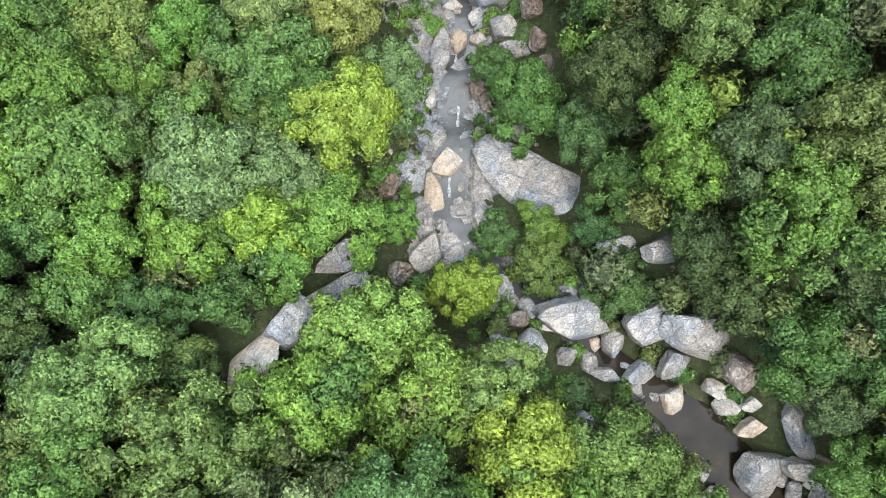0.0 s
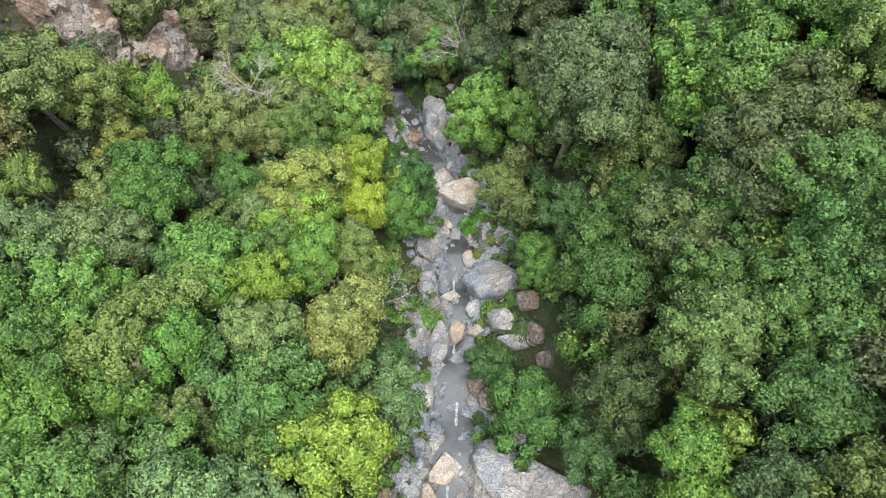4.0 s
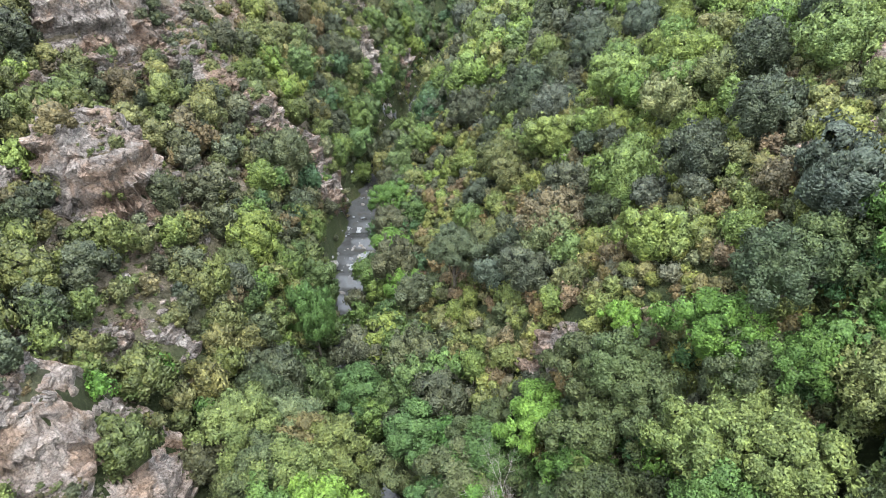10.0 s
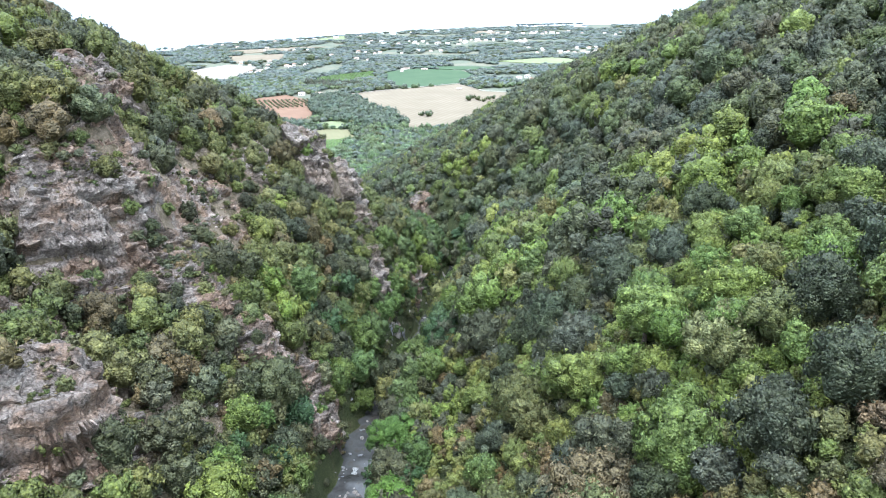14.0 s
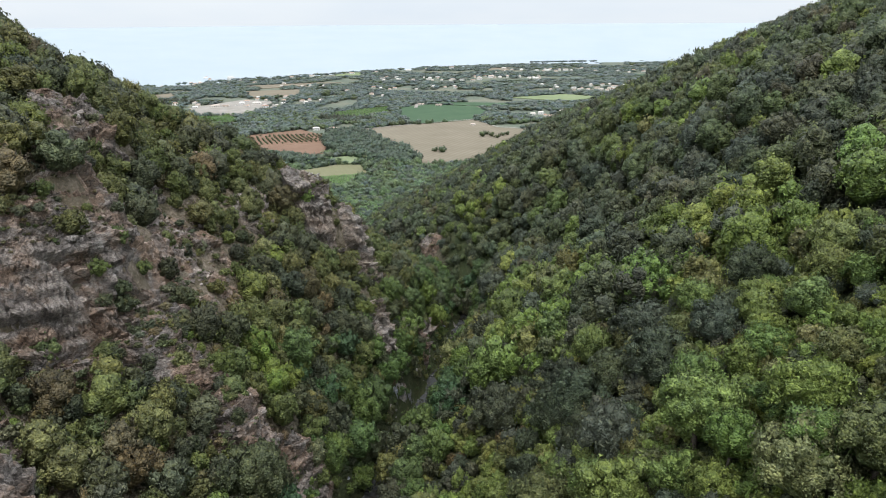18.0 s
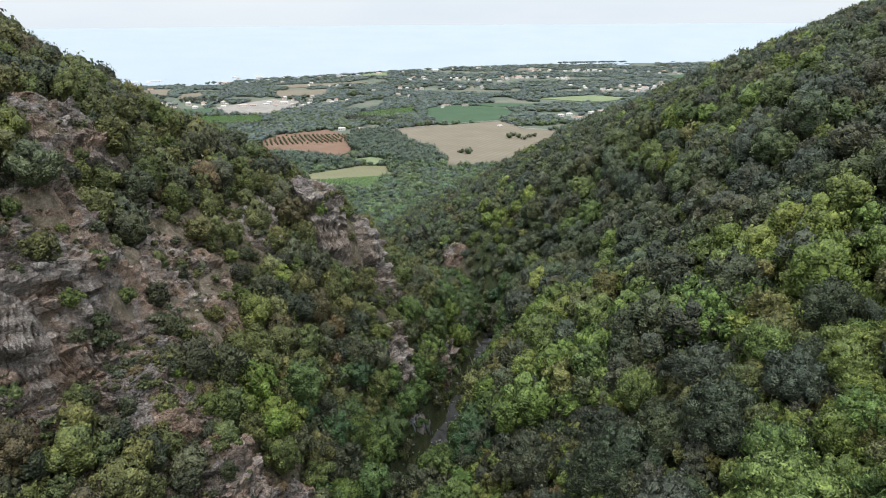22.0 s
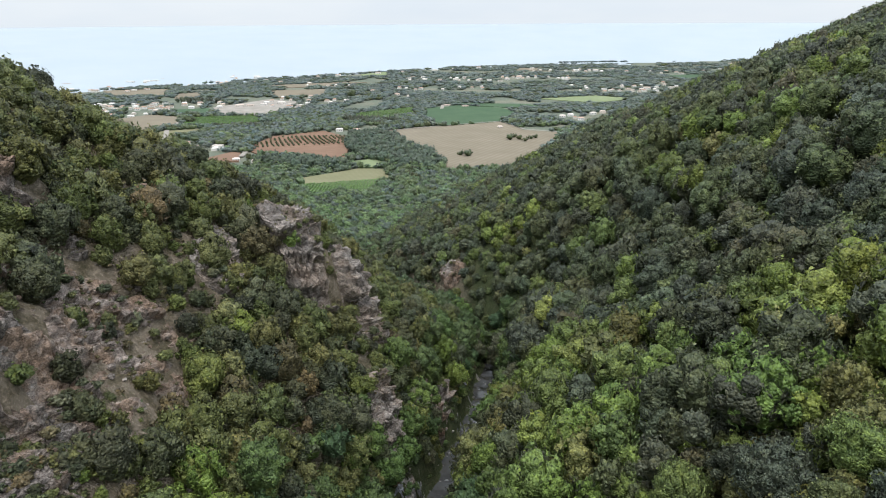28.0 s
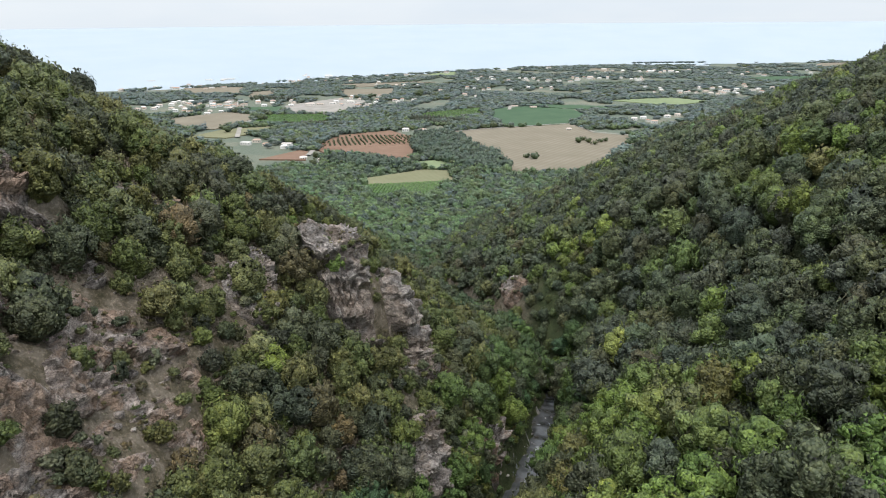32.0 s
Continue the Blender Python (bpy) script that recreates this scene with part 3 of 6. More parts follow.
falls = np.array([(px, py) for py in (5.4, 12.0, 18.4, 25.0, 31.4, 44.4, 109.2, 122.0, 135.2, 187.2, 193.6, 200.2, 206.6, 213.0) for px in (0,)])
for k, (_, fy) in enumerate(falls):
    fy = math.floor(fy / 6.5) * 6.5 + 5.2
    t = np.linspace(-0.3, 1.7, 9)
    w = (0.14 if fy < 60 else 0.5) * (1 + 0.3 * math.sin(k * 3.1))
    off = 0.4 * math.sin(k * 1.7)
    cas = np.stack([np.stack([bed_x(fy + t) + off + q * w * (0.8 + 0.25 * np.sin(t * 5 + k)), fy + t, water_z(fy + t) + 0.1 - 0.07 * abs(q)], -1) for q in (-1, -0.4, 0.3, 1)], 1)
    ob = new("cascade", raw_mesh("cascade", cas.reshape(-1, 3), grid_faces(9, 4), M_FOAM, True))
    tagged(ob, "small white cascade between stream boulders", "water", kind="structure")

# ---- trees ----
def leaf_quads(centres, normals, size, rng, corners=4, fold=0.25):
    """Small folded leaf sprays at the centres, facing about along the normals."""
    n = len(centres)
    t = rng.normal(size=(n, 3))
    t -= (t * normals).sum(1, keepdims=True) * normals
    t /= np.linalg.norm(t, axis=1, keepdims=True) + 1e-9
    b = np.cross(normals, t)
    s = (size * rng.uniform(0.6, 1.35, n))[:, None]
    if corners == 3:
        pts = np.stack([centres - t * s * 0.6, centres + t * s * 0.4 + b * s * 0.42, centres + t * s * 0.4 - b * s * 0.42 + normals * s * fold], 1)
    else:
        pts = np.stack([centres - t * s * 0.62, centres + b * s * 0.42 + normals * s * fold, centres + t * s * 0.62 - normals * s * fold * 0.6, centres - b * s * 0.42 + normals * s * fold], 1)
    return pts.reshape(-1, 3), np.arange(n * corners).reshape(n, corners)


bm = bmesh.new()
bmesh.ops.create_icosphere(bm, subdivisions=1, radius=1)
ICO_V = np.array([v.co[:] for v in bm.verts])
ICO_F = np.array([[v.index for v in f.verts] for f in bm.faces])
bm.free()


def crown_arrays(seed, leaves, size, lobes=10, tall=0.8, corners=4, ragged=0.25, core=2, spread_r=0.72, flutter=0.6, bulk=0.6):
    """A crown of radius 1 about the origin: leaf sprays over a heap of uneven lobes round a dense inside."""
    rng = np.random.RandomState(seed)
    c = []
    for k in range(lobes):
        a = k * 2.399 + rng.uniform(-0.4, 0.4)
        u = (k + 0.5) / lobes
        r = spread_r * math.sqrt(u) * rng.uniform(0.8, 1.15)
        c.append((r * math.cos(a), r * math.sin(a), tall * (0.62 * (1 - u * 1.25) + rng.uniform(-0.22, 0.2)), rng.uniform(0.55, 1.25) * 1.15 / math.sqrt(lobes) * (1.15 - 0.25 * u)))
    c = np.array(c)
    c[:, :2] *= 1 + 0.3 * np.array([math.sin(seed), math.cos(seed * 1.7)])
    pick = rng.choice(lobes, leaves, p=c[:, 3] ** 2 / (c[:, 3] ** 2).sum())
    v = rng.normal(size=(leaves, 3))
    v[:, 2] = np.abs(v[:, 2]) * 1.1 - 0.35
    v /= np.linalg.norm(v, axis=1, keepdims=True)
    rad = c[pick, 3] * (1 + ragged * (rng.rand(leaves) ** 2 - 0.25))
    rad = rad * np.where(rng.rand(leaves) < 0.1, rng.uniform(1.05, 1.45, leaves), 1)
    p = c[pick, :3] + v * rad[:, None]
    nrm = v + rng.normal(size=v.shape) * flutter + np.array([0, 0, 0.35])
    nrm /= np.linalg.norm(nrm, axis=1, keepdims=True)
    pts, faces = leaf_quads(p, nrm, size, rng, corners)
    if core:
        inner = [(0, 0, 0, 0.66, 0.5)] + [(x, y, z, r * 0.8, 0.95) for x, y, z, r in c[:int(core)]]
        cv = np.concatenate([ICO_V * r * np.array([1, 1, sq]) + (x, y, z) for x, y, z, r, sq in inner])
        cf = np.concatenate([ICO_F + len(ICO_V) * k for k in range(len(inner))])
    else:
        cv, cf = np.zeros((0, 3)), np.zeros((0, 3), int)
    lobe = v * 0.8 + p * bulk + np.array([0, 0, 0.25])
    lobe /= np.linalg.norm(lobe, axis=1, keepdims=True)
    out = np.concatenate([np.repeat(lobe, corners, 0), cv / (np.linalg.norm(cv, axis=1, keepdims=True) + 1e-6)])
    return pts, faces, cv, cf, out


def bough_arrays(seed, leaves, size, boughs=7, tall=0.8, reach=1.0):
    """A broad uneven crown of radius about 1: leafy clumps of different size over an irregular dome, with deep gaps, round a dense inside."""
    rng = np.random.RandomState(seed)
    count = boughs * 5
    p1, p2 = rng.uniform(0, 6.28, 2)
    c = []
    for k in range(count):
        u = (k + 0.5) / count
        z = 1 - 1.12 * u
        a = k * 2.399 + rng.uniform(-0.4, 0.4)
        r = math.sqrt(max(0.0, 1 - z * z)) * reach * (1 + 0.2 * math.sin(2 * a + p1) + 0.14 * math.sin(3 * a + p2))
        out = 0.78 * rng.uniform(0.78, 1.16)
        c.append((r * out * math.cos(a), r * out * math.sin(a), tall * (z * out - 0.12 + rng.uniform(-0.08, 0.1)), rng.uniform(0.75, 1.3) * 1.15 / math.sqrt(count)))
    c = np.array(c)
    pick = rng.choice(len(c), leaves, p=c[:, 3] ** 2 / (c[:, 3] ** 2).sum())
    v = rng.normal(size=(leaves, 3)) + c[pick, :3] * 0.9 + np.array([0, 0, 0.3])
    v /= np.linalg.norm(v, axis=1, keepdims=True)
    rad = c[pick, 3] * rng.uniform(0.85, 1.16, leaves)
    rad = rad * np.where(rng.rand(leaves) < 0.06, rng.uniform(1.1, 1.45, leaves), 1)
    p = c[pick, :3] + v * rad[:, None]
    nrm = v + rng.normal(size=v.shape) * 0.5
    nrm /= np.linalg.norm(nrm, axis=1, keepdims=True)
    pts, faces = leaf_quads(p, nrm, size, rng, 3)
    inner = np.concatenate([c * np.array([1, 1, 1, 0.86]), [(0, 0, -0.1 * tall, 0.55)]])
    cv = np.concatenate([ICO_V * r + (x, y, z) for x, y, z, r in inner])
    cf = np.concatenate([ICO_F + len(ICO_V) * k for k in range(len(inner))])
    lobe = v * 0.95 + p * 0.5 + np.array([0, 0, 0.15])
    lobe /= np.linalg.norm(lobe, axis=1, keepdims=True)
    core = np.tile(ICO_V, (len(inner), 1)) * 0.9 + cv * 0.5
    return pts, faces, cv, cf, np.concatenate([np.repeat(lobe, 3, 0), core / (np.linalg.norm(core, axis=1, keepdims=True) + 1e-6)])


def mound_arrays(seed, lobes, leaves, size, tall=0.95):
    """A dense rounded crown of radius 1: leafy cushions set over a dome, fringed with single sprays."""
    rng = np.random.RandomState(seed)
    vs, fs, os, n = [], [], [], 0
    c = []
    for k in range(lobes):
        u = (k + 0.5) / lobes
        z = 1 - 1.05 * u
        a, r = k * 2.399 + rng.uniform(-0.35, 0.35), math.sqrt(max(0.0, 1 - z * z))
        out = 0.7 * rng.uniform(0.8, 1.18)
        c.append((r * out * math.cos(a), r * out * math.sin(a), tall * (z * out * 0.95 - 0.1), rng.uniform(0.6, 1.4) * 1.12 / math.sqrt(lobes + 2)))
    c = np.array(c)
    c[:, :2] *= 1 + 0.22 * np.array([math.sin(seed), math.cos(seed * 1.7)])
    for x, y, z, r in c:
        bulge = ICO_V * (1 + rng.uniform(-0.22, 0.2, (len(ICO_V), 1)))
        v = bulge * r * np.array([1, 1, 0.8]) + (x, y, z)
        mid = ICO_V[ICO_F].mean(1)
        f = ICO_F[mid @ np.array([x, y, z + 0.3]) > -0.25]
        o = ICO_V * 0.7 + np.array([x, y, z]) * 1.0 + np.array([0, 0, 0.05])
        vs.append(v), fs.append(f + n), os.append(o / np.linalg.norm(o, axis=1, keepdims=True))
        n += len(v)
    base = ICO_V * np.array([0.66, 0.66, 0.6]) - np.array([0, 0, 0.12])
    vs.append(base), fs.append(ICO_F + n), os.append(ICO_V)
    pick = rng.randint(lobes, size=leaves)
    d = rng.normal(size=(leaves, 3)) + c[pick, :3] * 1.2
    d /= np.linalg.norm(d, axis=1, keepdims=True)
    p = c[pick, :3] + d * (c[pick, 3] * rng.uniform(0.85, 1.4, leaves))[:, None]
    nrm = d + rng.normal(size=d.shape) * 0.5
    nrm /= np.linalg.norm(nrm, axis=1, keepdims=True)
    pts, faces = leaf_quads(p, nrm, size, rng, 3)
    o = d * 0.7 + c[pick, :3] * 1.0 + np.array([0, 0, 0.05])
    o /= np.linalg.norm(o, axis=1, keepdims=True)
    return pts, faces, np.concatenate(vs), np.concatenate(fs), np.concatenate([np.repeat(o, 3, 0)] + os)


def poly_mesh(name, pts, faces, cv, cf, out, mat):
    """Leaves and inside as one mesh; quads are split in two."""
    tris = np.concatenate([faces[:, [0, 1, 2]], faces[:, [0, 2, 3]]]) if faces.shape[1] == 4 else faces
    return raw_mesh(name, np.concatenate([pts, cv]), np.concatenate([tris, cf + len(pts)]), mat, outward=out)


def tube(path, radii, sides=7):
    """A bent tapering limb."""
    path, out = [Vector(p) for p in path], []
    for i, p in enumerate(path):
        d = (path[min(i + 1, len(path) - 1)] - path[max(i - 1, 0)]).normalized()
        a = d.orthogonal().normalized()
        b = d.cross(a)
        out += [p + (a * math.cos(q) + b * math.sin(q)) * radii[i] for q in (2 * math.pi * k / sides for k in range(sides))]
    faces = []
    for i in range(len(path) - 1):
        for k in range(sides):
            faces.append((i * sides + k, i * sides + (k + 1) % sides, (i + 1) * sides + (k + 1) % sides, (i + 1) * sides + k))
    return np.array([v[:] for v in out]), np.array(faces)


def join_arrays(pieces):
    vs, fs, n = [], [], 0
    for v, f in pieces:
        vs.append(v)
        fs.append(f + n)
        n += len(v)
    return np.concatenate(vs), np.concatenate(fs)


def trunk_mesh(seed, limbs=5, thick=0.07, reach=0.6):
    """A trunk of height 1 from the ground to the crown's middle, with limbs; sideways in crown radii."""
    rng = np.random.RandomState(seed)
    pieces = [tube([(0, 0, -0.12), (0.02, 0.01, 0.25), (0.05, -0.03, 0.6), (0.02, 0.0, 1.0)], [thick * 1.4, thick, thick * 0.8, thick * 0.45])]
    for k in range(limbs):
        a = k * 2.4 + rng.uniform(-0.4, 0.4)
        r = reach * rng.uniform(0.6, 1.0)
        z = rng.uniform(0.4, 0.7)
        pieces.append(tube([(0.03, -0.01, z), (r * 0.5 * math.cos(a), r * 0.5 * math.sin(a), z + 0.22), (r * math.cos(a), r * math.sin(a), z + 0.36)], [thick * 0.55, thick * 0.38, thick * 0.15], 5))
    v, f = join_arrays(pieces)
    return raw_mesh("trunk", v, f, M_BARK, True)


DARK = (0.058, 0.078, 0.040)
OAK = (0.085, 0.110, 0.052)
MID = (0.074, 0.146, 0.040)
FRESH = (0.106, 0.202, 0.044)
LIME = (0.148, 0.245, 0.046)
YELLOW = (0.215, 0.280, 0.040)
GOLD = (0.205, 0.205, 0.068)
OLIVE = (0.135, 0.170, 0.060)
RUSSET = (0.150, 0.140, 0.070)
SILVER = (0.130, 0.165, 0.085)
TEAL = (0.062, 0.126, 0.048)

NEAR_CROWNS = [poly_mesh("crown", *bough_arrays(100 + k, 5200, 0.075, 5 + k % 3, 0.75 + 0.1 * (k % 3)), M_LEAF) for k in range(8)]
FINE_CROWNS = [poly_mesh("crown", *bough_arrays(150 + k, 5600, 0.06, 8, 0.9, 0.92), M_LEAF) for k in range(4)]
DENSE_CROWNS = [poly_mesh("crown", *mound_arrays(170 + k, 26 + 3 * (k % 3), 1500, 0.09, 0.9), M_CANOPY) for k in range(5)]
SHRUBS = [poly_mesh("foliage", *crown_arrays(200 + k, 700, 0.18, 7, 0.65, 3, 0.4, 2), M_LEAF) for k in range(4)]
TRUNKS = [trunk_mesh(300 + k) for k in range(3)]
STEMS = [trunk_mesh(320 + k, 6, 0.035, 0.8) for k in range(2)]
PLACED = []
T_RNG = np.random.RandomState(11)
KEEP = []


def colour_of(base, rng, vary=0.17):
    k = rng.uniform(1 - vary, 1 + vary)
    return (base[0] * k * rng.uniform(0.92, 1.1), base[1] * k, base[2] * k * rng.uniform(0.9, 1.14), 1)


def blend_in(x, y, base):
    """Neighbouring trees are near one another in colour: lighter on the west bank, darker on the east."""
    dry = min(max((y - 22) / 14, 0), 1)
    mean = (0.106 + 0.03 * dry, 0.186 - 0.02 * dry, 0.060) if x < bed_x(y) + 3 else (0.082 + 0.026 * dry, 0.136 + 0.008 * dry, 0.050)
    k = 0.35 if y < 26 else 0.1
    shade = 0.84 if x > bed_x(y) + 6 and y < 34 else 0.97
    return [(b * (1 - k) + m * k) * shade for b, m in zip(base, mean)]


def tree(x, y, r, h, base, fine=False, name="broadleaf_tree", label="", group="trees of the gorge", top=None, tall=1.0, data=None):
    """A tree with a crown of radius r and a height h over the ground; top gives the crown's highest point instead."""
    z = float(ground(x, y))
    if top is not None:
        h = max(2.5, top - z)
    crown_z = h - r * 0.8 * tall
    root = tagged(new(name), label or "leafy green broadleaf tree on the gorge slope", "tree", group)
    root.location = (x, y, z)
    root.rotation_euler = (0, 0, T_RNG.uniform(0, 6.28))
    trunk = new("trunk", TRUNKS[T_RNG.randint(3)])
    trunk.parent, trunk.scale = root, (r, r, max(crown_z, 1.0))
    crown = new("crown", data or (FINE_CROWNS if fine else NEAR_CROWNS)[T_RNG.randint(4 if fine else 8)])
    crown.parent, crown.location, crown.scale = root, (0, 0, crown_z), (r, r, r * tall)
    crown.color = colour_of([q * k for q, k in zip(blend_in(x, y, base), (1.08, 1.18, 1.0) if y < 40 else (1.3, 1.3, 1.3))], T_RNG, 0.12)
    PLACED.append((x, y, r))
    return root


def shrub(x, y, r, base, label="", name="shrub"):
    z = float(ground(x, y))
    root = tagged(new(name), label or "low rounded evergreen shrub on stony ground", "shrub", "shrubs of the gorge")
    root.location, root.rotation_euler = (x, y, z), (0, 0, T_RNG.uniform(0, 6.28))
    stem = new("stems", STEMS[T_RNG.randint(2)])
    stem.parent, stem.scale = root, (r, r, r * 0.5)
    leaves = new("foliage", SHRUBS[T_RNG.randint(4)])
    leaves.parent, leaves.location, leaves.scale = root, (0, 0, r * 0.45), (r, r, r * 0.85)
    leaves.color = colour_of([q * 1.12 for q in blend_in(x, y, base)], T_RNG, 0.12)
    PLACED.append((x, y, r))
    return root


def woods(name, label, variants, items, mat=None):
    """Many trees joined into one mesh of woods. items: rows of x, y, z, radius, height of the crown's stretch, turn, colour."""
    vs, fs, cs, ns, n = [], [], [], [], 0
    pts_all = [(np.concatenate([v[0], v[2]]), np.concatenate([v[1] if v[1].shape[1] == 3 else np.concatenate([v[1][:, [0, 1, 2]], v[1][:, [0, 2, 3]]]), v[3] + len(v[0])]), v[4]) for v in variants]
    for i, (x, y, z, r, sz, turn, col) in enumerate(items):
        p, f, o = pts_all[i % len(pts_all)]
        c, s = math.cos(turn), math.sin(turn)
        q = np.stack([(p[:, 0] * c - p[:, 1] * s) * r + x, (p[:, 0] * s + p[:, 1] * c) * r + y, p[:, 2] * r * sz + z], 1)
        vs.append(q.astype(np.float32))
        ns.append(np.stack([o[:, 0] * c - o[:, 1] * s, o[:, 0] * s + o[:, 1] * c, o[:, 2]], 1).astype(np.float32))
        fs.append((f + n).astype(np.int32))
        cs.append(np.tile(np.array(col, np.float32), (len(q), 1)))
        n += len(q)
    ob = new(name, raw_mesh(name, np.concatenate(vs), np.concatenate(fs), mat or M_WOODS, False, np.concatenate(cs), np.concatenate(ns)))
    return tagged(ob, label, "woods", kind="stuff")


def scatter(rng, x0, x1, y0, y1, spacing):
    nx, ny = int((x1 - x0) / spacing), int((y1 - y0) / (spacing * 0.87))
    i, j = np.meshgrid(np.arange(nx), np.arange(ny))
    x = x0 + (i + 0.5 * (j % 2) + rng.uniform(-0.38, 0.38, i.shape)) * spacing
    y = y0 + (j + rng.uniform(-0.38, 0.38, i.shape)) * spacing * 0.87
    return x.ravel(), y.ravel()


OUTCROPS = []


def on_rock(x, y):
    """Near 1 on bare outcrops, 0 in the woods."""
    best = np.zeros_like(np.asarray(x, float))
    for cx, cy, rx, ry, rot, *_ in OUTCROPS:
        c, s = math.cos(rot), math.sin(rot)
        u, v = ((x - cx) * c + (y - cy) * s) / rx, (-(x - cx) * s + (y - cy) * c) / ry
        best = np.maximum(best, np.clip(1.25 - (u * u + v * v), 0, 1))
    return best


def choose(rng, table):
    names, weights = zip(*table)
    return names[rng.choice(len(names), p=np.array(weights) / sum(weights))]

# ---- rocks ----
def cells(x, y, size, seed):
    """Broken-block noise: every cell has its own height and tilt. Also the distance to the cell's border, small at cracks."""
    x, y = x / size, y / size
    i, j = np.floor(x).astype(int), np.floor(y).astype(int)
    best, second = np.full(x.shape, 9.0), np.full(x.shape, 9.0)
    height = np.zeros(x.shape)
    for a in (-1, 0, 1):
        for b in (-1, 0, 1):
            h1, h2 = HASH[(i + a + seed) % 256, (j + b) % 256], HASH[(i + a) % 256, (j + b + 91 + seed) % 256]
            h3 = HASH[(i + a + 37) % 256, (j + b + 11 + seed) % 256]
            dx, dy = x - (i + a + h1), y - (j + b + h2)
            d = dx * dx + dy * dy
            val = h3 + (h1 - 0.5) * dx * 1.5 + (h2 - 0.5) * dy * 1.5
            closer = d < best
            second = np.where(closer, best, np.minimum(second, d))
            height = np.where(closer, val, height)
            best = np.where(closer, d, best)
    return height, np.sqrt(second) - np.sqrt(best)


def boulder_mesh(seed, detail, flat):
    rng = np.random.RandomState(seed)
    bm = bmesh.new()
    bmesh.ops.create_icosphere(bm, subdivisions=detail, radius=1)
    planes = []
    for k in range(flat):
        n = rng.normal(size=3)
        planes.append((n / np.linalg.norm(n), rng.uniform(0.5, 0.82)))
    for v in bm.verts:
        p = np.array(v.co[:])
        p = p / np.abs(p).max() ** 0.3
        p = p * (1 + 0.22 * noise.noise(Vector(p * 1.3) + Vector((seed, 0, 0))))
        for n, d in planes:
            over = p @ n - d
            if over > 0:
                p = p - n * over * 0.88
        p = p * (1 + 0.05 * noise.noise(Vector(p * 3) + Vector((0, seed, 0))) + 0.03 * noise.noise(Vector(p * 9)))
        v.co = p
    me = bpy.data.meshes.new("boulder")
    bm.to_mesh(me)
    bm.free()
    me.polygons.foreach_set("use_smooth", np.full(len(me.polygons), True))
    return me


LEDGES = []
ROCK_SHAPES = {}
for mat_name, mat in (("grey", M_GREY), ("pale", M_PALE), ("brown", M_CLIFF)):
    ROCK_SHAPES[mat_name] = []
    for k in range(6):
        me = boulder_mesh(40 + k, 4 if k < 4 else 3, 13 + 2 * k)
        me.materials.append(mat)
        ROCK_SHAPES[mat_name].append(me)


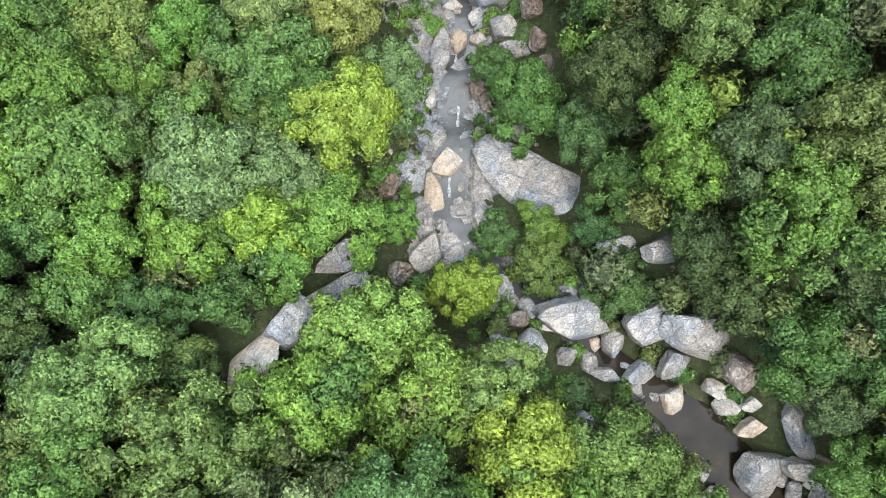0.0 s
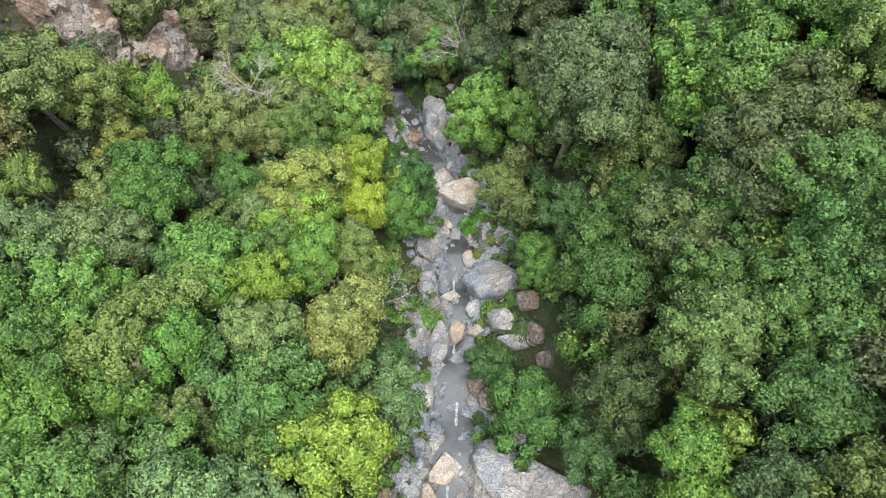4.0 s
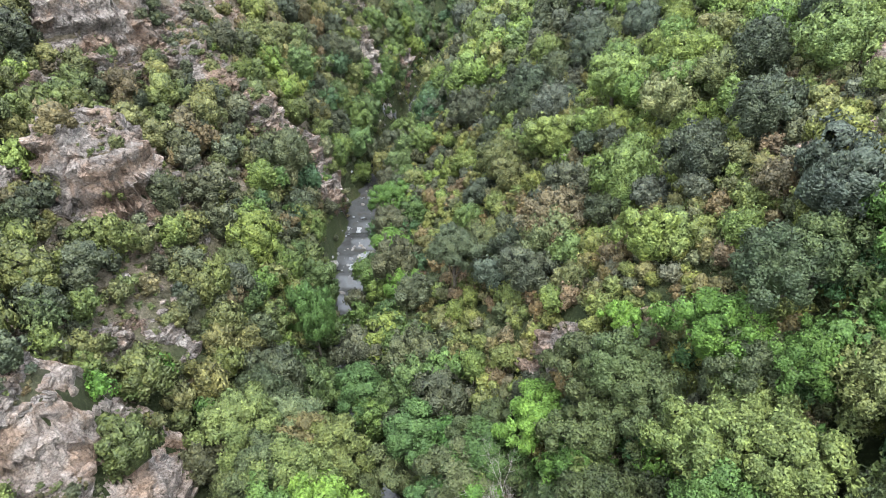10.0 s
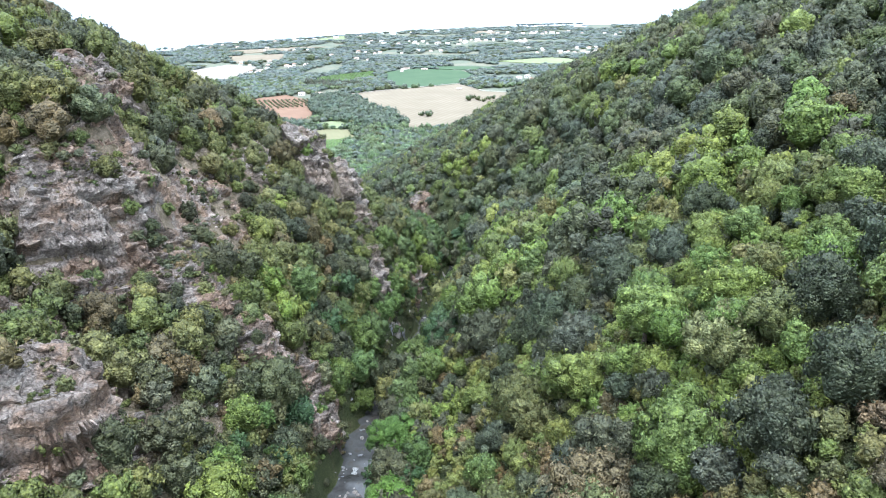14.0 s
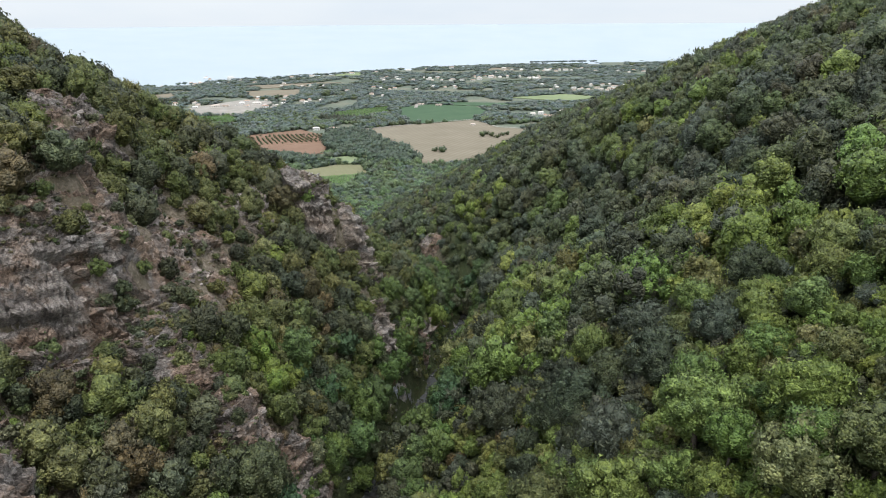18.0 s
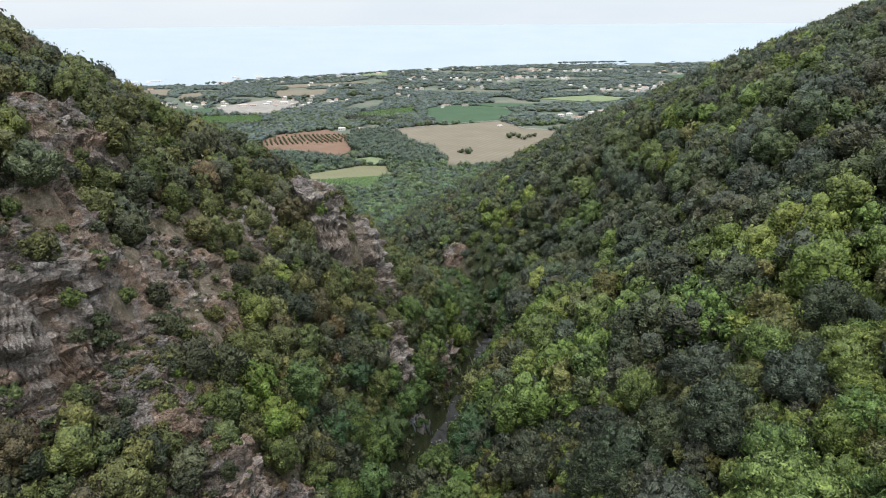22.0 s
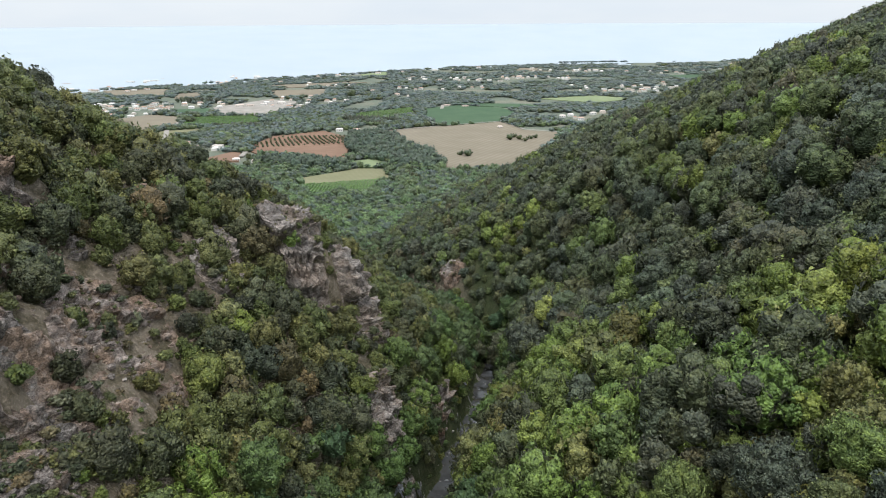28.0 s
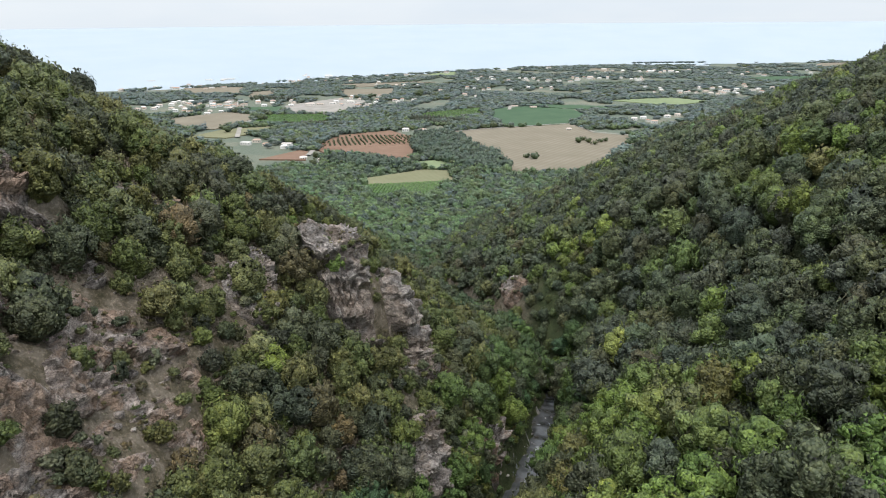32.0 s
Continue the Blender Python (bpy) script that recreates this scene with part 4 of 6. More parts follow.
def outcrop(cx, cy, rx, ry, rot, h, seed, label, block=3.4, mat=None, step=0.2, dip=0.35, bedding=1.0, rough=1.0):
    """A crag on the slope: an oval of bedded rock, broken by joints into slabs and steps, that sinks into the hillside at its rim."""
    OUTCROPS.append((cx, cy, rx * 1.06, ry * 1.06, rot))
    n, m = int(2 * rx / step), int(2 * ry / step)
    u, v = np.meshgrid(np.linspace(-1.08, 1.08, n), np.linspace(-1.08, 1.08, m), indexing="ij")
    c, s = math.cos(rot), math.sin(rot)
    x, y = cx + u * rx * c - v * ry * s, cy + u * rx * s + v * ry * c
    e = 1.6
    gx_, gy_ = (ground_plain(x + e, y) - ground_plain(x - e, y)) / (2 * e), (ground_plain(x, y + e) - ground_plain(x, y - e)) / (2 * e)
    nv = np.stack([-gx_, -gy_, np.ones_like(gx_)], -1)
    nv /= np.linalg.norm(nv, axis=-1, keepdims=True)
    q = u * u + v * v + 0.36 * fbm(x / 4.5 + seed, y / 4.5, 4)
    cover = np.clip((1 - q) * 3.0, 0, 1)
    cover = cover * cover * (3 - 2 * cover)
    z0 = ground(x, y)
    along = y * 0.85 - x * 0.5 + 0.4 * fbm(x / 3, y / 3, 2)
    warp = fbm(along / 7 + seed, z0 / 7, 3)
    # beds that dip along the face, each standing out over the one below
    lie = z0 * 0.95 + dip * along + 1.5 * warp
    bed, fine = lie / 3.1, lie / 0.85 + 0.5 * fbm(along / 2, z0 / 2 + seed, 2)
    bed, fine = bed - np.floor(bed), fine - np.floor(fine)
    rise = z0 + 0.25 * along
    b1, k1 = cells(along + warp, rise * 0.75, block * 1.5, seed)
    b2, k2 = cells(along * 0.8 + 3 + warp, rise * 1.2, block * 0.55, seed + 5)
    b3, k3 = cells(along * 1.1 + 9, rise * 1.6, block * 0.22, seed + 9)
    ridge = 1 - np.abs(fbm(along / 7 + seed * 3, rise / 7, 3)) * 2.2
    disp = h * cover * (0.2 + 0.4 * ridge) + cover * (rough * (1.5 * (b1 - 0.5) + 0.7 * (b2 - 0.5) + 0.25 * (b3 - 0.5)) + bedding * (1.5 * bed ** 1.7 + 0.4 * fine ** 1.4))
    disp = disp - cover * (0.35 * np.exp(-k1 * 12) + 0.2 * np.exp(-k2 * 12) + 0.1 * np.exp(-k3 * 10) + 0.6)
    disp = disp + np.where(q > 0.92, -1.8 * (q - 0.92) - 0.4 * np.clip((q - 0.92) * 8, 0, 1), 0.12)
    p = np.stack([x, y, z0], -1) + nv * disp[..., None]
    ob = new("rock_outcrop", raw_mesh("rock_outcrop", p.reshape(-1, 3), grid_faces(n, m), mat or M_CLIFF, False))
    rng = np.random.RandomState(seed)
    flat = nv[..., 2] > 0.5
    bare = np.argwhere((cover > 0.3) & (q < 0.9) & flat)
    for i, j in bare[rng.choice(len(bare), int(rx * ry * 1.9))] if len(bare) else ():
        LEDGES.append((*p[i, j], float(q[i, j])))
    for k in range(4 if rx > 4 else 2):
        a, b = rng.randint(int(n * 0.2), int(n * 0.8)), rng.randint(int(m * 0.2), int(m * 0.8))
        size = rng.uniform(0.5, 1.3)
        stone = new("loose_block", ROCK_SHAPES["brown"][4 + k % 2])
        stone.parent = ob
        stone.matrix_basis = Matrix.LocRotScale(Vector(p[a, b]), Euler(rng.uniform(-1, 1, 3)), (size, size * 0.7, size * 0.6))
    return tagged(ob, label, "rock", "crags of the gorge")


CRAG = "weathered grey-brown crag with rusty cracks on the slope"
outcrop(-49.5, 86.5, 7.5, 6.5, 0.4, 2.2, 1, "tall bedded grey crag leaning over the slope")
outcrop(-55.5, 81.0, 5.5, 3.5, 0.6, 2.0, 2, "broken grey rock wall below shrubs")
outcrop(-62, 98, 6, 4, 0.6, 2.0, 3, "rusty broken crag among shrubs")
outcrop(-34.0, 51.5, 7.5, 5.5, 1.2, 1.6, 4, "crumbling grey-brown bank with dry scree", mat=M_SCREE, bedding=0.3)
outcrop(-39.0, 50.0, 5, 3.5, 0.9, 1.8, 5, "pale broken crag among maquis shrubs")
outcrop(-37.5, 66, 5.0, 3.0, 0.9, 1.6, 6, "pale rock step on the slope")
outcrop(-42.0, 122.5, 5.6, 6.4, 0.2, 2.0, 7, "blunt grey crag standing over the stream")
outcrop(-36.8, 126.5, 4.2, 7.5, 0.15, 2.2, 8, "grey rock wall at the water's edge")
outcrop(-45.0, 125.5, 3.2, 3.0, 1.0, 1.6, 9, CRAG)
outcrop(-66.0, 114.5, 11, 6.5, 0.75, 2.4, 10, "broad bare rock face with reddish stains", 4.4, dip=0.2, bedding=0.6)
outcrop(-61.5, 125.0, 10.5, 7.8, 1.2, 2.6, 11, "broad bare rock face with orange-brown overhangs", 4.4, dip=0.2, bedding=0.6)
outcrop(-63.5, 141.0, 14.0, 9.5, 1.35, 1.8, 12, "bare stony slope of reddish rock and dry grass", mat=M_SCREE, bedding=0.45, block=4.6, rough=1.5)
outcrop(-64.0, 113.5, 8.0, 3.8, 0.62, 3.2, 13, "long sloping ledge of grey-brown rock", bedding=0.5)
outcrop(-53.5, 121.5, 9.5, 4.0, 0.58, 3.2, 14, "long sloping ledge of grey-brown rock", bedding=0.5)
outcrop(-72.5, 131.5, 6, 4.5, 0.8, 2.0, 15, "bare ridge of reddish rock between shrubs", mat=M_SCREE, bedding=0.35)
outcrop(-61.5, 169.5, 3.6, 5.8, 0.4, 5.4, 16, "leaning grey rock fin among oaks", bedding=0.5, mat=M_CREST)
outcrop(-54.5, 182.5, 8.5, 4.8, -0.55, 5.6, 17, "jagged crest of grey rock falling into the gorge", bedding=0.5, mat=M_CREST, rough=1.4)
outcrop(-47.0, 191.0, 7.5, 4.6, -0.75, 5.2, 18, "jagged crest of grey rock falling into the gorge", bedding=0.5, mat=M_CREST, rough=1.4)
outcrop(-36.8, 175, 3.4, 6.5, 0.2, 3.2, 19, "upright pale rock wall above the stream", mat=M_CREST)
outcrop(-32.0, 198, 3.0, 7, 0.1, 2.6, 20, "upright rock wall above the stream")
outcrop(-80.0, 144.5, 7, 4.0, 0.9, 2.4, 21, "dark broken crag high on the slope")
outcrop(-77.4, 166.6, 3.2, 2.4, 0.6, 3.4, 34, "small crag between oaks", mat=M_CREST, bedding=0.5)
outcrop(-72.0, 170.0, 3.0, 2.2, 0.5, 3.4, 35, "small crag between oaks", mat=M_CREST, bedding=0.5)
outcrop(-86, 158, 4, 2.6, 0.8, 2.0, 22, "small crag between oaks")
outcrop(-72, 150, 3.6, 2.0, 0.7, 1.6, 23, "low broken ledge with dry grass")
outcrop(6.5, 68.5, 3.0, 2.2, 0.4, 1.6, 24, "small grey crag among heath shrubs")
outcrop(13.5, 65, 2.2, 1.6, 0.4, 1.4, 25, "small grey crag among heath shrubs")
outcrop(29, 76.5, 5, 2.2, -0.3, 3.4, 26, "pale bare ledge among oaks")
outcrop(38, 87, 5, 4, -0.2, 4.0, 27, "grey crag high on the slope")
outcrop(-44, 288, 3.5, 6, 0.5, 3.6, 28, "dark cliff face in the woods across the gorge", step=0.6)
outcrop(-8, 440, 6, 5, 0.3, 7.0, 29, "brown rock tooth on the spur's crest", step=0.8)
outcrop(74, 190, 7, 5, 0.4, 3.5, 30, "bare brown rock patch high on the hillside", step=0.8)
outcrop(84, 258, 9, 6, 0.2, 4.0, 31, "bare brown rock patch high on the hillside", step=0.8)
outcrop(-30.4, 170, 2.4, 8, 0.0, 0.7, 32, "pale gravelly rock bank beside the water", mat=M_GREY, bedding=0.1, rough=0.25)
outcrop(15.5, 190, 2.0, 2.4, 0.3, 2.6, 33, "small pale crag among holm oaks", step=0.5)


R_RNG = np.random.RandomState(3)
ROCKS = []


def boulder(x, y, length, width, turn=0.0, kind="grey", height=0.55, up=0.0, label="", tilt=0.0):
    """A boulder of that length and width, bedded in the ground at x, y; turn in degrees from the x axis."""
    ob = new("boulder", ROCK_SHAPES[kind][R_RNG.randint(4)])
    hz = min(length, width) * height
    ob.matrix_world = Matrix.LocRotScale((x, y, float(ground(x, y)) + hz * 0.35 + up), Euler((radians(tilt), R_RNG.uniform(-0.12, 0.12), radians(turn))), (length / 1.7, width / 1.7, hz))
    ROCKS.append((x, y, max(length, width) / 2))
    return tagged(ob, label or {"grey": "smooth blue-grey boulder beside the stream", "pale": "pale sun-bleached boulder beside the stream", "brown": "brown weathered boulder on the bank"}[kind], "boulder", "boulders of the stream")


boulder(7.2, 6.2, 11.5, 6.0, -34, "grey", 0.22, 0.5, "huge smooth slab of striped grey rock beside the stream", -8)
boulder(3.4, 8.6, 3.6, 3.0, -50, "grey", 0.5, 0.2)
boulder(0.1, 7.8, 2.7, 3.2, 10, "pale", 0.45)
boulder(-1.9, 9.4, 1.8, 2.0, 30, "grey")
boulder(-1.0, 4.3, 1.9, 4.6, 8, "pale", 0.4, 0, "pale striped slab along the water")
boulder(1.4, 3.3, 3.2, 2.4, -35, "grey", 0.5)
boulder(-1.6, 0.0, 2.3, 4.4, -15, "grey", 0.45)
boulder(0.6, -0.2, 2.0, 3.6, 5, "grey", 0.45)
boulder(-7.6, -0.2, 4.6, 3.2, 15, "grey", 0.4, 0.2, "wide bluish slab in the bed")
boulder(-8.6, -3.0, 5.6, 2.2, 24, "grey", 0.5, 0.1, "long bluish-grey slab in the bed")
boulder(-10.8, -5.0, 3.8, 3.4, 40, "grey", 0.5, 0.2)
boulder(-13.4, -7.8, 3.2, 5.4, -35, "pale", 0.45, 0.2, "pale bare slab at the edge of the trees")
boulder(-4.6, 5.4, 2.6, 1.8, 50, "brown", 0.5)
boulder(-3.6, -1.6, 2.6, 2.0, 20, "brown", 0.4)
boulder(9.6, -4.8, 5.4, 4.4, -20, "grey", 0.6, 0.3, "broad rounded grey boulder with pale seams")
boulder(6.4, -6.8, 3.0, 2.4, -45, "grey", 0.7, 0.2)
boulder(12.7, -6.9, 1.8, 2.5, 10, "grey", 0.7, 0.2)
boulder(15.2, -5.2, 3.4, 4.6, -25, "grey", 0.5, 0.3)
boulder(18.2, -5.6, 5.6, 3.9, -15, "grey", 0.55, 0.3, "broad grey boulder beside the dark pool")
boulder(21.0, -8.4, 3.2, 2.6, -30, "brown", 0.6)
boulder(17.0, -8.2, 2.6, 2.3, 25, "grey", 0.6, 0.3)
boulder(14.8, -9.0, 2.8, 2.2, 10, "grey", 0.5, 0.2)
boulder(17.0, -11.0, 2.2, 2.8, 0, "pale", 0.6, 0.2)
boulder(4.6, -7.6, 2.6, 3.4, 30, "grey", 0.6, 0.2)
boulder(4.3, -2.8, 2.2, 3.0, 20, "grey", 0.6, 0.2)
boulder(5.4, -4.8, 1.8, 1.6, 0, "brown", 0.7, 0.2)
boulder(9.2, -7.8, 1.9, 1.5, 30, "grey", 0.7)
boulder(10.8, -8.2, 1.6, 1.9, 0, "grey", 0.7)
boulder(12.0, -9.0, 2.4, 1.4, -20, "grey", 0.6)
boulder(11.6, -7.0, 1.2, 1.5, 0, "pale", 0.7)
boulder(13.4, 0.6, 3.4, 2.3, -10, "grey", 0.5, 0.2)
boulder(15.7, 0.4, 3.0, 2.4, 10, "grey", 0.5, 0.2)
boulder(19.7, -9.8, 2.3, 1.4, -20, "pale", 0.5, 0.5)
boulder(20.3, -11.1, 2.1, 1.6, -25, "pale", 0.5, 0.6)
boulder(22.0, -10.8, 1.5, 1.4, 0, "pale", 0.5, 0.3)
boulder(22.0, -12.5, 2.2, 1.7, 5, "pale", 0.55, 0.6)
boulder(22.6, -15.6, 3.2, 4.2, -30, "grey", 0.55, 0.6, "pointed grey boulder standing in the dark pool")
boulder(25.0, -15.2, 2.6, 2.1, -35, "grey", 0.6, 0.2)
boulder(26.5, -17.0, 2.0, 1.8, 10, "grey", 0.6, 0.2)
boulder(24.8, -12.2, 1.8, 5.5, 18, "grey", 0.6, 0.0, "long earthy rock bank along the pool")
boulder(-1.5, 29.4, 2.6, 5.6, 4, "grey", 0.6, 0.4, "egg-shaped grey boulder at the water's edge")
boulder(4.2, 24.8, 5.8, 4.6, -15, "grey", 0.6, 0.4, "broad grey boulder with brown seams")
boulder(2.2, 36.2, 5.6, 4.4, -10, "pale", 0.5, 0.3, "bright pale rock step in the gully")
boulder(-0.2, 38.8, 2.6, 3.4, 5, "pale", 0.5, 0.2)
boulder(-0.8, 46.0, 3.6, 8.6, 14, "grey", 0.6, 0.2, "long dark-banded slab walling the gully")
boulder(-3.6, 45.6, 2.0, 2.6, 20, "brown", 0.6)
boulder(5.2, 20.8, 3.0, 2.5, 10, "grey", 0.7, 0.3)
boulder(6.4, 18.8, 2.8, 1.9, -20, "grey", 0.6, 0.2)
boulder(3.0, 20.0, 1.6, 1.5, 0, "pale", 0.7, 0.2)
boulder(7.8, 22.6, 2.4, 2.2, 15, "brown", 0.6, 0.2)
boulder(8.3, 19.2, 1.8, 2.8, 30, "brown", 0.6, 0.1)
boulder(8.8, 17.0, 1.6, 1.8, 0, "brown", 0.6, 0.1)
boulder(1.1, 19.8, 1.8, 2.6, 0, "pale", 0.6, 0.3)
boulder(-0.6, 18.2, 2.2, 4.6, -6, "grey", 0.5, 0.3)
boulder(1.7, 17.4, 3.0, 2.2, 30, "grey", 0.5, 0.2)
boulder(0.7, 23.8, 1.9, 1.3, 0, "pale", 0.5, 0.4)
boulder(-1.8, 24.4, 1.6, 1.4, 0, "grey", 0.6, 0.3)
boulder(3.2, 13.8, 1.7, 3.4, 25, "brown", 0.5, 0.2)
boulder(-27.5, 63.5, 5.0, 2.4, 30, "grey", 0.5, 0.2, "grey boulder damming the dark pool")
boulder(-24.0, 110.5, 4.6, 3.6, 10, "grey", 0.5, 0.2, "smooth pale boulder beside the broad pool")
boulder(-30.6, 108, 2.6, 2.2, 10, "grey")
boulder(-22.5, 178, 3.6, 2.6, 10, "pale", 0.5)

# broken bedrock showing along the open bed
def bedrock(y0, y1, reach, seed, low=0.0):
    ys_, ds_ = np.arange(y0, y1, 0.4), np.linspace(-reach, reach, int(reach * 5))
    dd, yy = np.meshgrid(ds_, ys_)
    xx = bed_x(yy) + dd
    b1, k1 = cells(xx, yy * 0.7, 1.9, seed)
    b2, k2 = cells(xx * 1.2, yy, 0.7, seed + 3)
    edge = np.abs(dd) / reach + 0.35 * fbm(xx / 3, yy / 3, 2)
    zz = ground(xx, yy) + 0.12 - low + 0.9 * (b1 - 0.4) + 0.35 * (b2 - 0.5) - 0.35 * np.exp(-k1 * 9) - 0.15 * np.exp(-k2 * 9) - 2.2 * np.clip(edge - 0.55, 0, 1)
    zz = zz - 0.9 * np.clip(1.2 - np.abs(dd - 0.5 * fbm(yy / 5, yy * 0 + 4, 2)) / 0.9, 0, 1)
    end = np.clip(np.minimum(yy - y0, y1 - yy) / 3, 0, 1)
    zz = zz - (1 - end) * 1.5
    ob = new("bedrock", raw_mesh("bedrock", np.stack([xx, yy, zz], -1).reshape(-1, 3), grid_faces(len(ys_), len(ds_)), M_GREY, False))
    return tagged(ob, "broken grey bedrock along the stream", "rock", kind="structure")


bedrock(-6, 52, 5.8, 3, -0.4)
bedrock(138, 150, 4.6, 7, 0.5)
bedrock(196, 236, 4.6, 9, 0.6)

# stones that litter the open bed
x_s = R_RNG.uniform(-1, 1, 314)
y_s = np.concatenate([R_RNG.uniform(-22, 50, 210), R_RNG.uniform(98, 142, 44), R_RNG.uniform(165, 230, 60)])
for k in range(len(y_s)):
    w = np.interp(y_s[k], [-22, -10, 0, 15, 50, 98, 140, 230], [3, 9, 8, 5, 4, 4, 4.5, 4])
    px = float(bed_x(y_s[k])) + x_s[k] * w
    size = R_RNG.uniform(0.3, 1.0) ** 1.6 * 1.9
    if y_s[k] > 60:
        size *= 0.65
    if any((px - a) ** 2 + (y_s[k] - b) ** 2 < (c * 0.8) ** 2 for a, b, c in ROCKS[:60]):
        continue
    ob = new("stone", ROCK_SHAPES["pale" if R_RNG.rand() < 0.2 and y_s[k] < 60 else "grey"][4 + R_RNG.randint(2)])
    ob.matrix_world = Matrix.LocRotScale((px, y_s[k], float(ground(px, y_s[k])) + 0.25 * size), Euler(R_RNG.uniform(-0.5, 0.5, 3) * (1, 1, 6)), (size * 0.6, size * R_RNG.uniform(0.4, 0.65), size * 0.42))
    tagged(ob, "loose rounded stone in the stream bed", "stone", "stones of the stream")

# cobbles between the larger stones
vs = []
for y0, y1, n, wide in ((-5, 52, 930, 5.2), (97, 143, 110, 4.6), (164, 232, 170, 4.2)):
    for py in R_RNG.uniform(y0, y1, n):
        px = float(bed_x(py)) + R_RNG.normal() * wide * 0.5
        size = 0.14 + 0.5 * R_RNG.rand() ** 2.5
        if abs(px - float(bed_x(py))) < 0.8 and R_RNG.rand() < 0.8:
            continue
        v = ICO_V * R_RNG.uniform(0.75, 1.2, (len(ICO_V), 1)) * size * np.array([1, R_RNG.uniform(0.6, 1.0), R_RNG.uniform(0.45, 0.8)])
        a = R_RNG.uniform(0, 6.28)
        z = max(float(ground(px, py)), float(water_z(py)) - 0.1)
        vs.append(np.stack([v[:, 0] * math.cos(a) - v[:, 1] * math.sin(a) + px, v[:, 0] * math.sin(a) + v[:, 1] * math.cos(a) + py, v[:, 2] + z + size * 0.15], 1))
tagged(new("cobbles", raw_mesh("cobbles", np.concatenate(vs), np.concatenate([ICO_F + len(ICO_V) * k for k in range(len(vs))]), M_GREY)), "grey cobbles littering the stream bed", "stones", kind="stuff")

# ---- single trees that stand out ----
tree(-6.6, 9.4, 3.7, 9, YELLOW, name="yellowing_tree", label="yellow-green broadleaf tree turning with autumn", top=3.2)
tree(-7.2, 17.6, 3.8, 9, GOLD, True, name="golden_tree", label="ochre-leaved round tree in early autumn", top=0.2)
tree(-12.4, 17.0, 3.0, 9, SILVER, True, label="pale green rounded tree on the bank", top=1.0)
tree(-13.4, 21.5, 2.6, 9, YELLOW, label="yellow-green tree behind paler neighbours", top=-2.0)
tree(15.3, 6.2, 3.2, 9, LIME, name="lime_green_tree", label="bright lime-green tree with bare twigs inside", top=4.5)
tree(14.6, 9.4, 2.2, 8, LIME, label="bright lime-green young tree", top=4.2)
tree(16.6, 15.6, 4.0, 9, OLIVE, True, label="broad dusty-green tree on the steep bank", top=6.5)
tree(12.2, 13.0, 3.6, 9, DARK, True, label="dark green dense tree on the bank", top=1.0)
tree(6.4, 12.1, 3.5, 7, MID, label="mid-green tree leaning over the stream", top=-5.5)
tree(4.3, 16.2, 2.2, 4.5, TEAL, label="bluish-green young tree beside the stream", top=-11)
tree(10.7, 9.5, 2.6, 7, TEAL, label="large-leaved bluish-green tree on the bank", top=-4)
tree(-22.1, 12.7, 3.6, 9, FRESH, label="fresh green tree with large leaves", top=-1)
tree(-16.6, 11.8, 2.0, 8, RUSSET, label="brownish tree with withered leaves", top=0.4)
tree(-17.4, 2.2, 3.6, 9, LIME, label="yellow-green tree with large leaves", top=2.2)
tree(-12.8, 2.4, 3.2, 9, YELLOW, label="yellowing tree with large leaves", top=1.6)
tree(-10.8, -0.2, 2.4, 8, FRESH, label="fresh green tree over the rocks", top=0.6)
tree(-15.2, -2.6, 2.8, 8, TEAL, label="bluish-green dense tree above the rocks", top=0.0)
tree(-3.9, 2.6, 2.0, 4, FRESH, label="small fresh green tree beside the slabs", top=-6.0)
tree(1.3, -2.4, 2.7, 7, YELLOW, name="yellowing_tree", label="slender tree with yellow autumn leaves", top=-2.2)
PALE_OLIVE = (0.128, 0.18, 0.06)
SUNLIT = (0.19, 0.268, 0.062)
tree(-5.4, -5.4, 4.4, 9, SUNLIT, label="broad yellow-green tree over the gully", top=2.4)
tree(-1.8, -9.6, 4.8, 9, SUNLIT, label="broad yellow-green tree over the gully", top=3.6)
tree(-9.4, -9.8, 4.4, 9, LIME, label="yellow-green tree with pale young leaves", top=4.5)
tree(-15.6, -11.6, 5.2, 10, PALE_OLIVE, True, name="pale_tree", label="tall pale olive-green tree with silvery leaves", top=7.8)
tree(-21.5, -8.0, 4.8, 10, PALE_OLIVE, True, name="pale_tree", label="tall pale olive-green tree with silvery leaves", top=7.2)
tree(-27.0, -12.6, 4.8, 10, OLIVE, True, label="tall grey-green tree on the slope", top=7.4)
tree(4.6, -12.6, 4.2, 9, YELLOW, label="tree with yellow and russet leaves", top=4.8)
tree(10.8, -13.6, 4.0, 9, PALE_OLIVE, label="yellow-green tree beside the boulders", top=3.4)
tree(-6.0, -16.4, 4.8, 9, SUNLIT, label="broad yellow-green tree over the gully", top=5.4)
tree(1.6, -18.6, 4.6, 9, LIME, label="yellow-green tree with pale young leaves", top=5.8)
tree(8.6, -19.4, 4.4, 9, SUNLIT, label="yellow-green tree above the pool", top=5.6)
tree(15.2, -16.6, 3.2, 8, OLIVE, True, label="dusty green tree over the pool", top=1.6)
tree(7.2, -0.6, 2.9, 4, OLIVE, True, name="willow_bush", label="feathery olive-grey willow bush among boulders", top=-5.0)
tree(7.6, 2.3, 1.9, 4, LIME, label="bright green sapling beside the slab", top=-6.4)
tree(13.4, 5.2, 2.6, 6, MID, label="mid-green tree beside the slab", top=-3.0)
tree(11.6, 2.2, 2.0, 4, TEAL, label="bluish-green sapling beside the slab", top=-5.4)
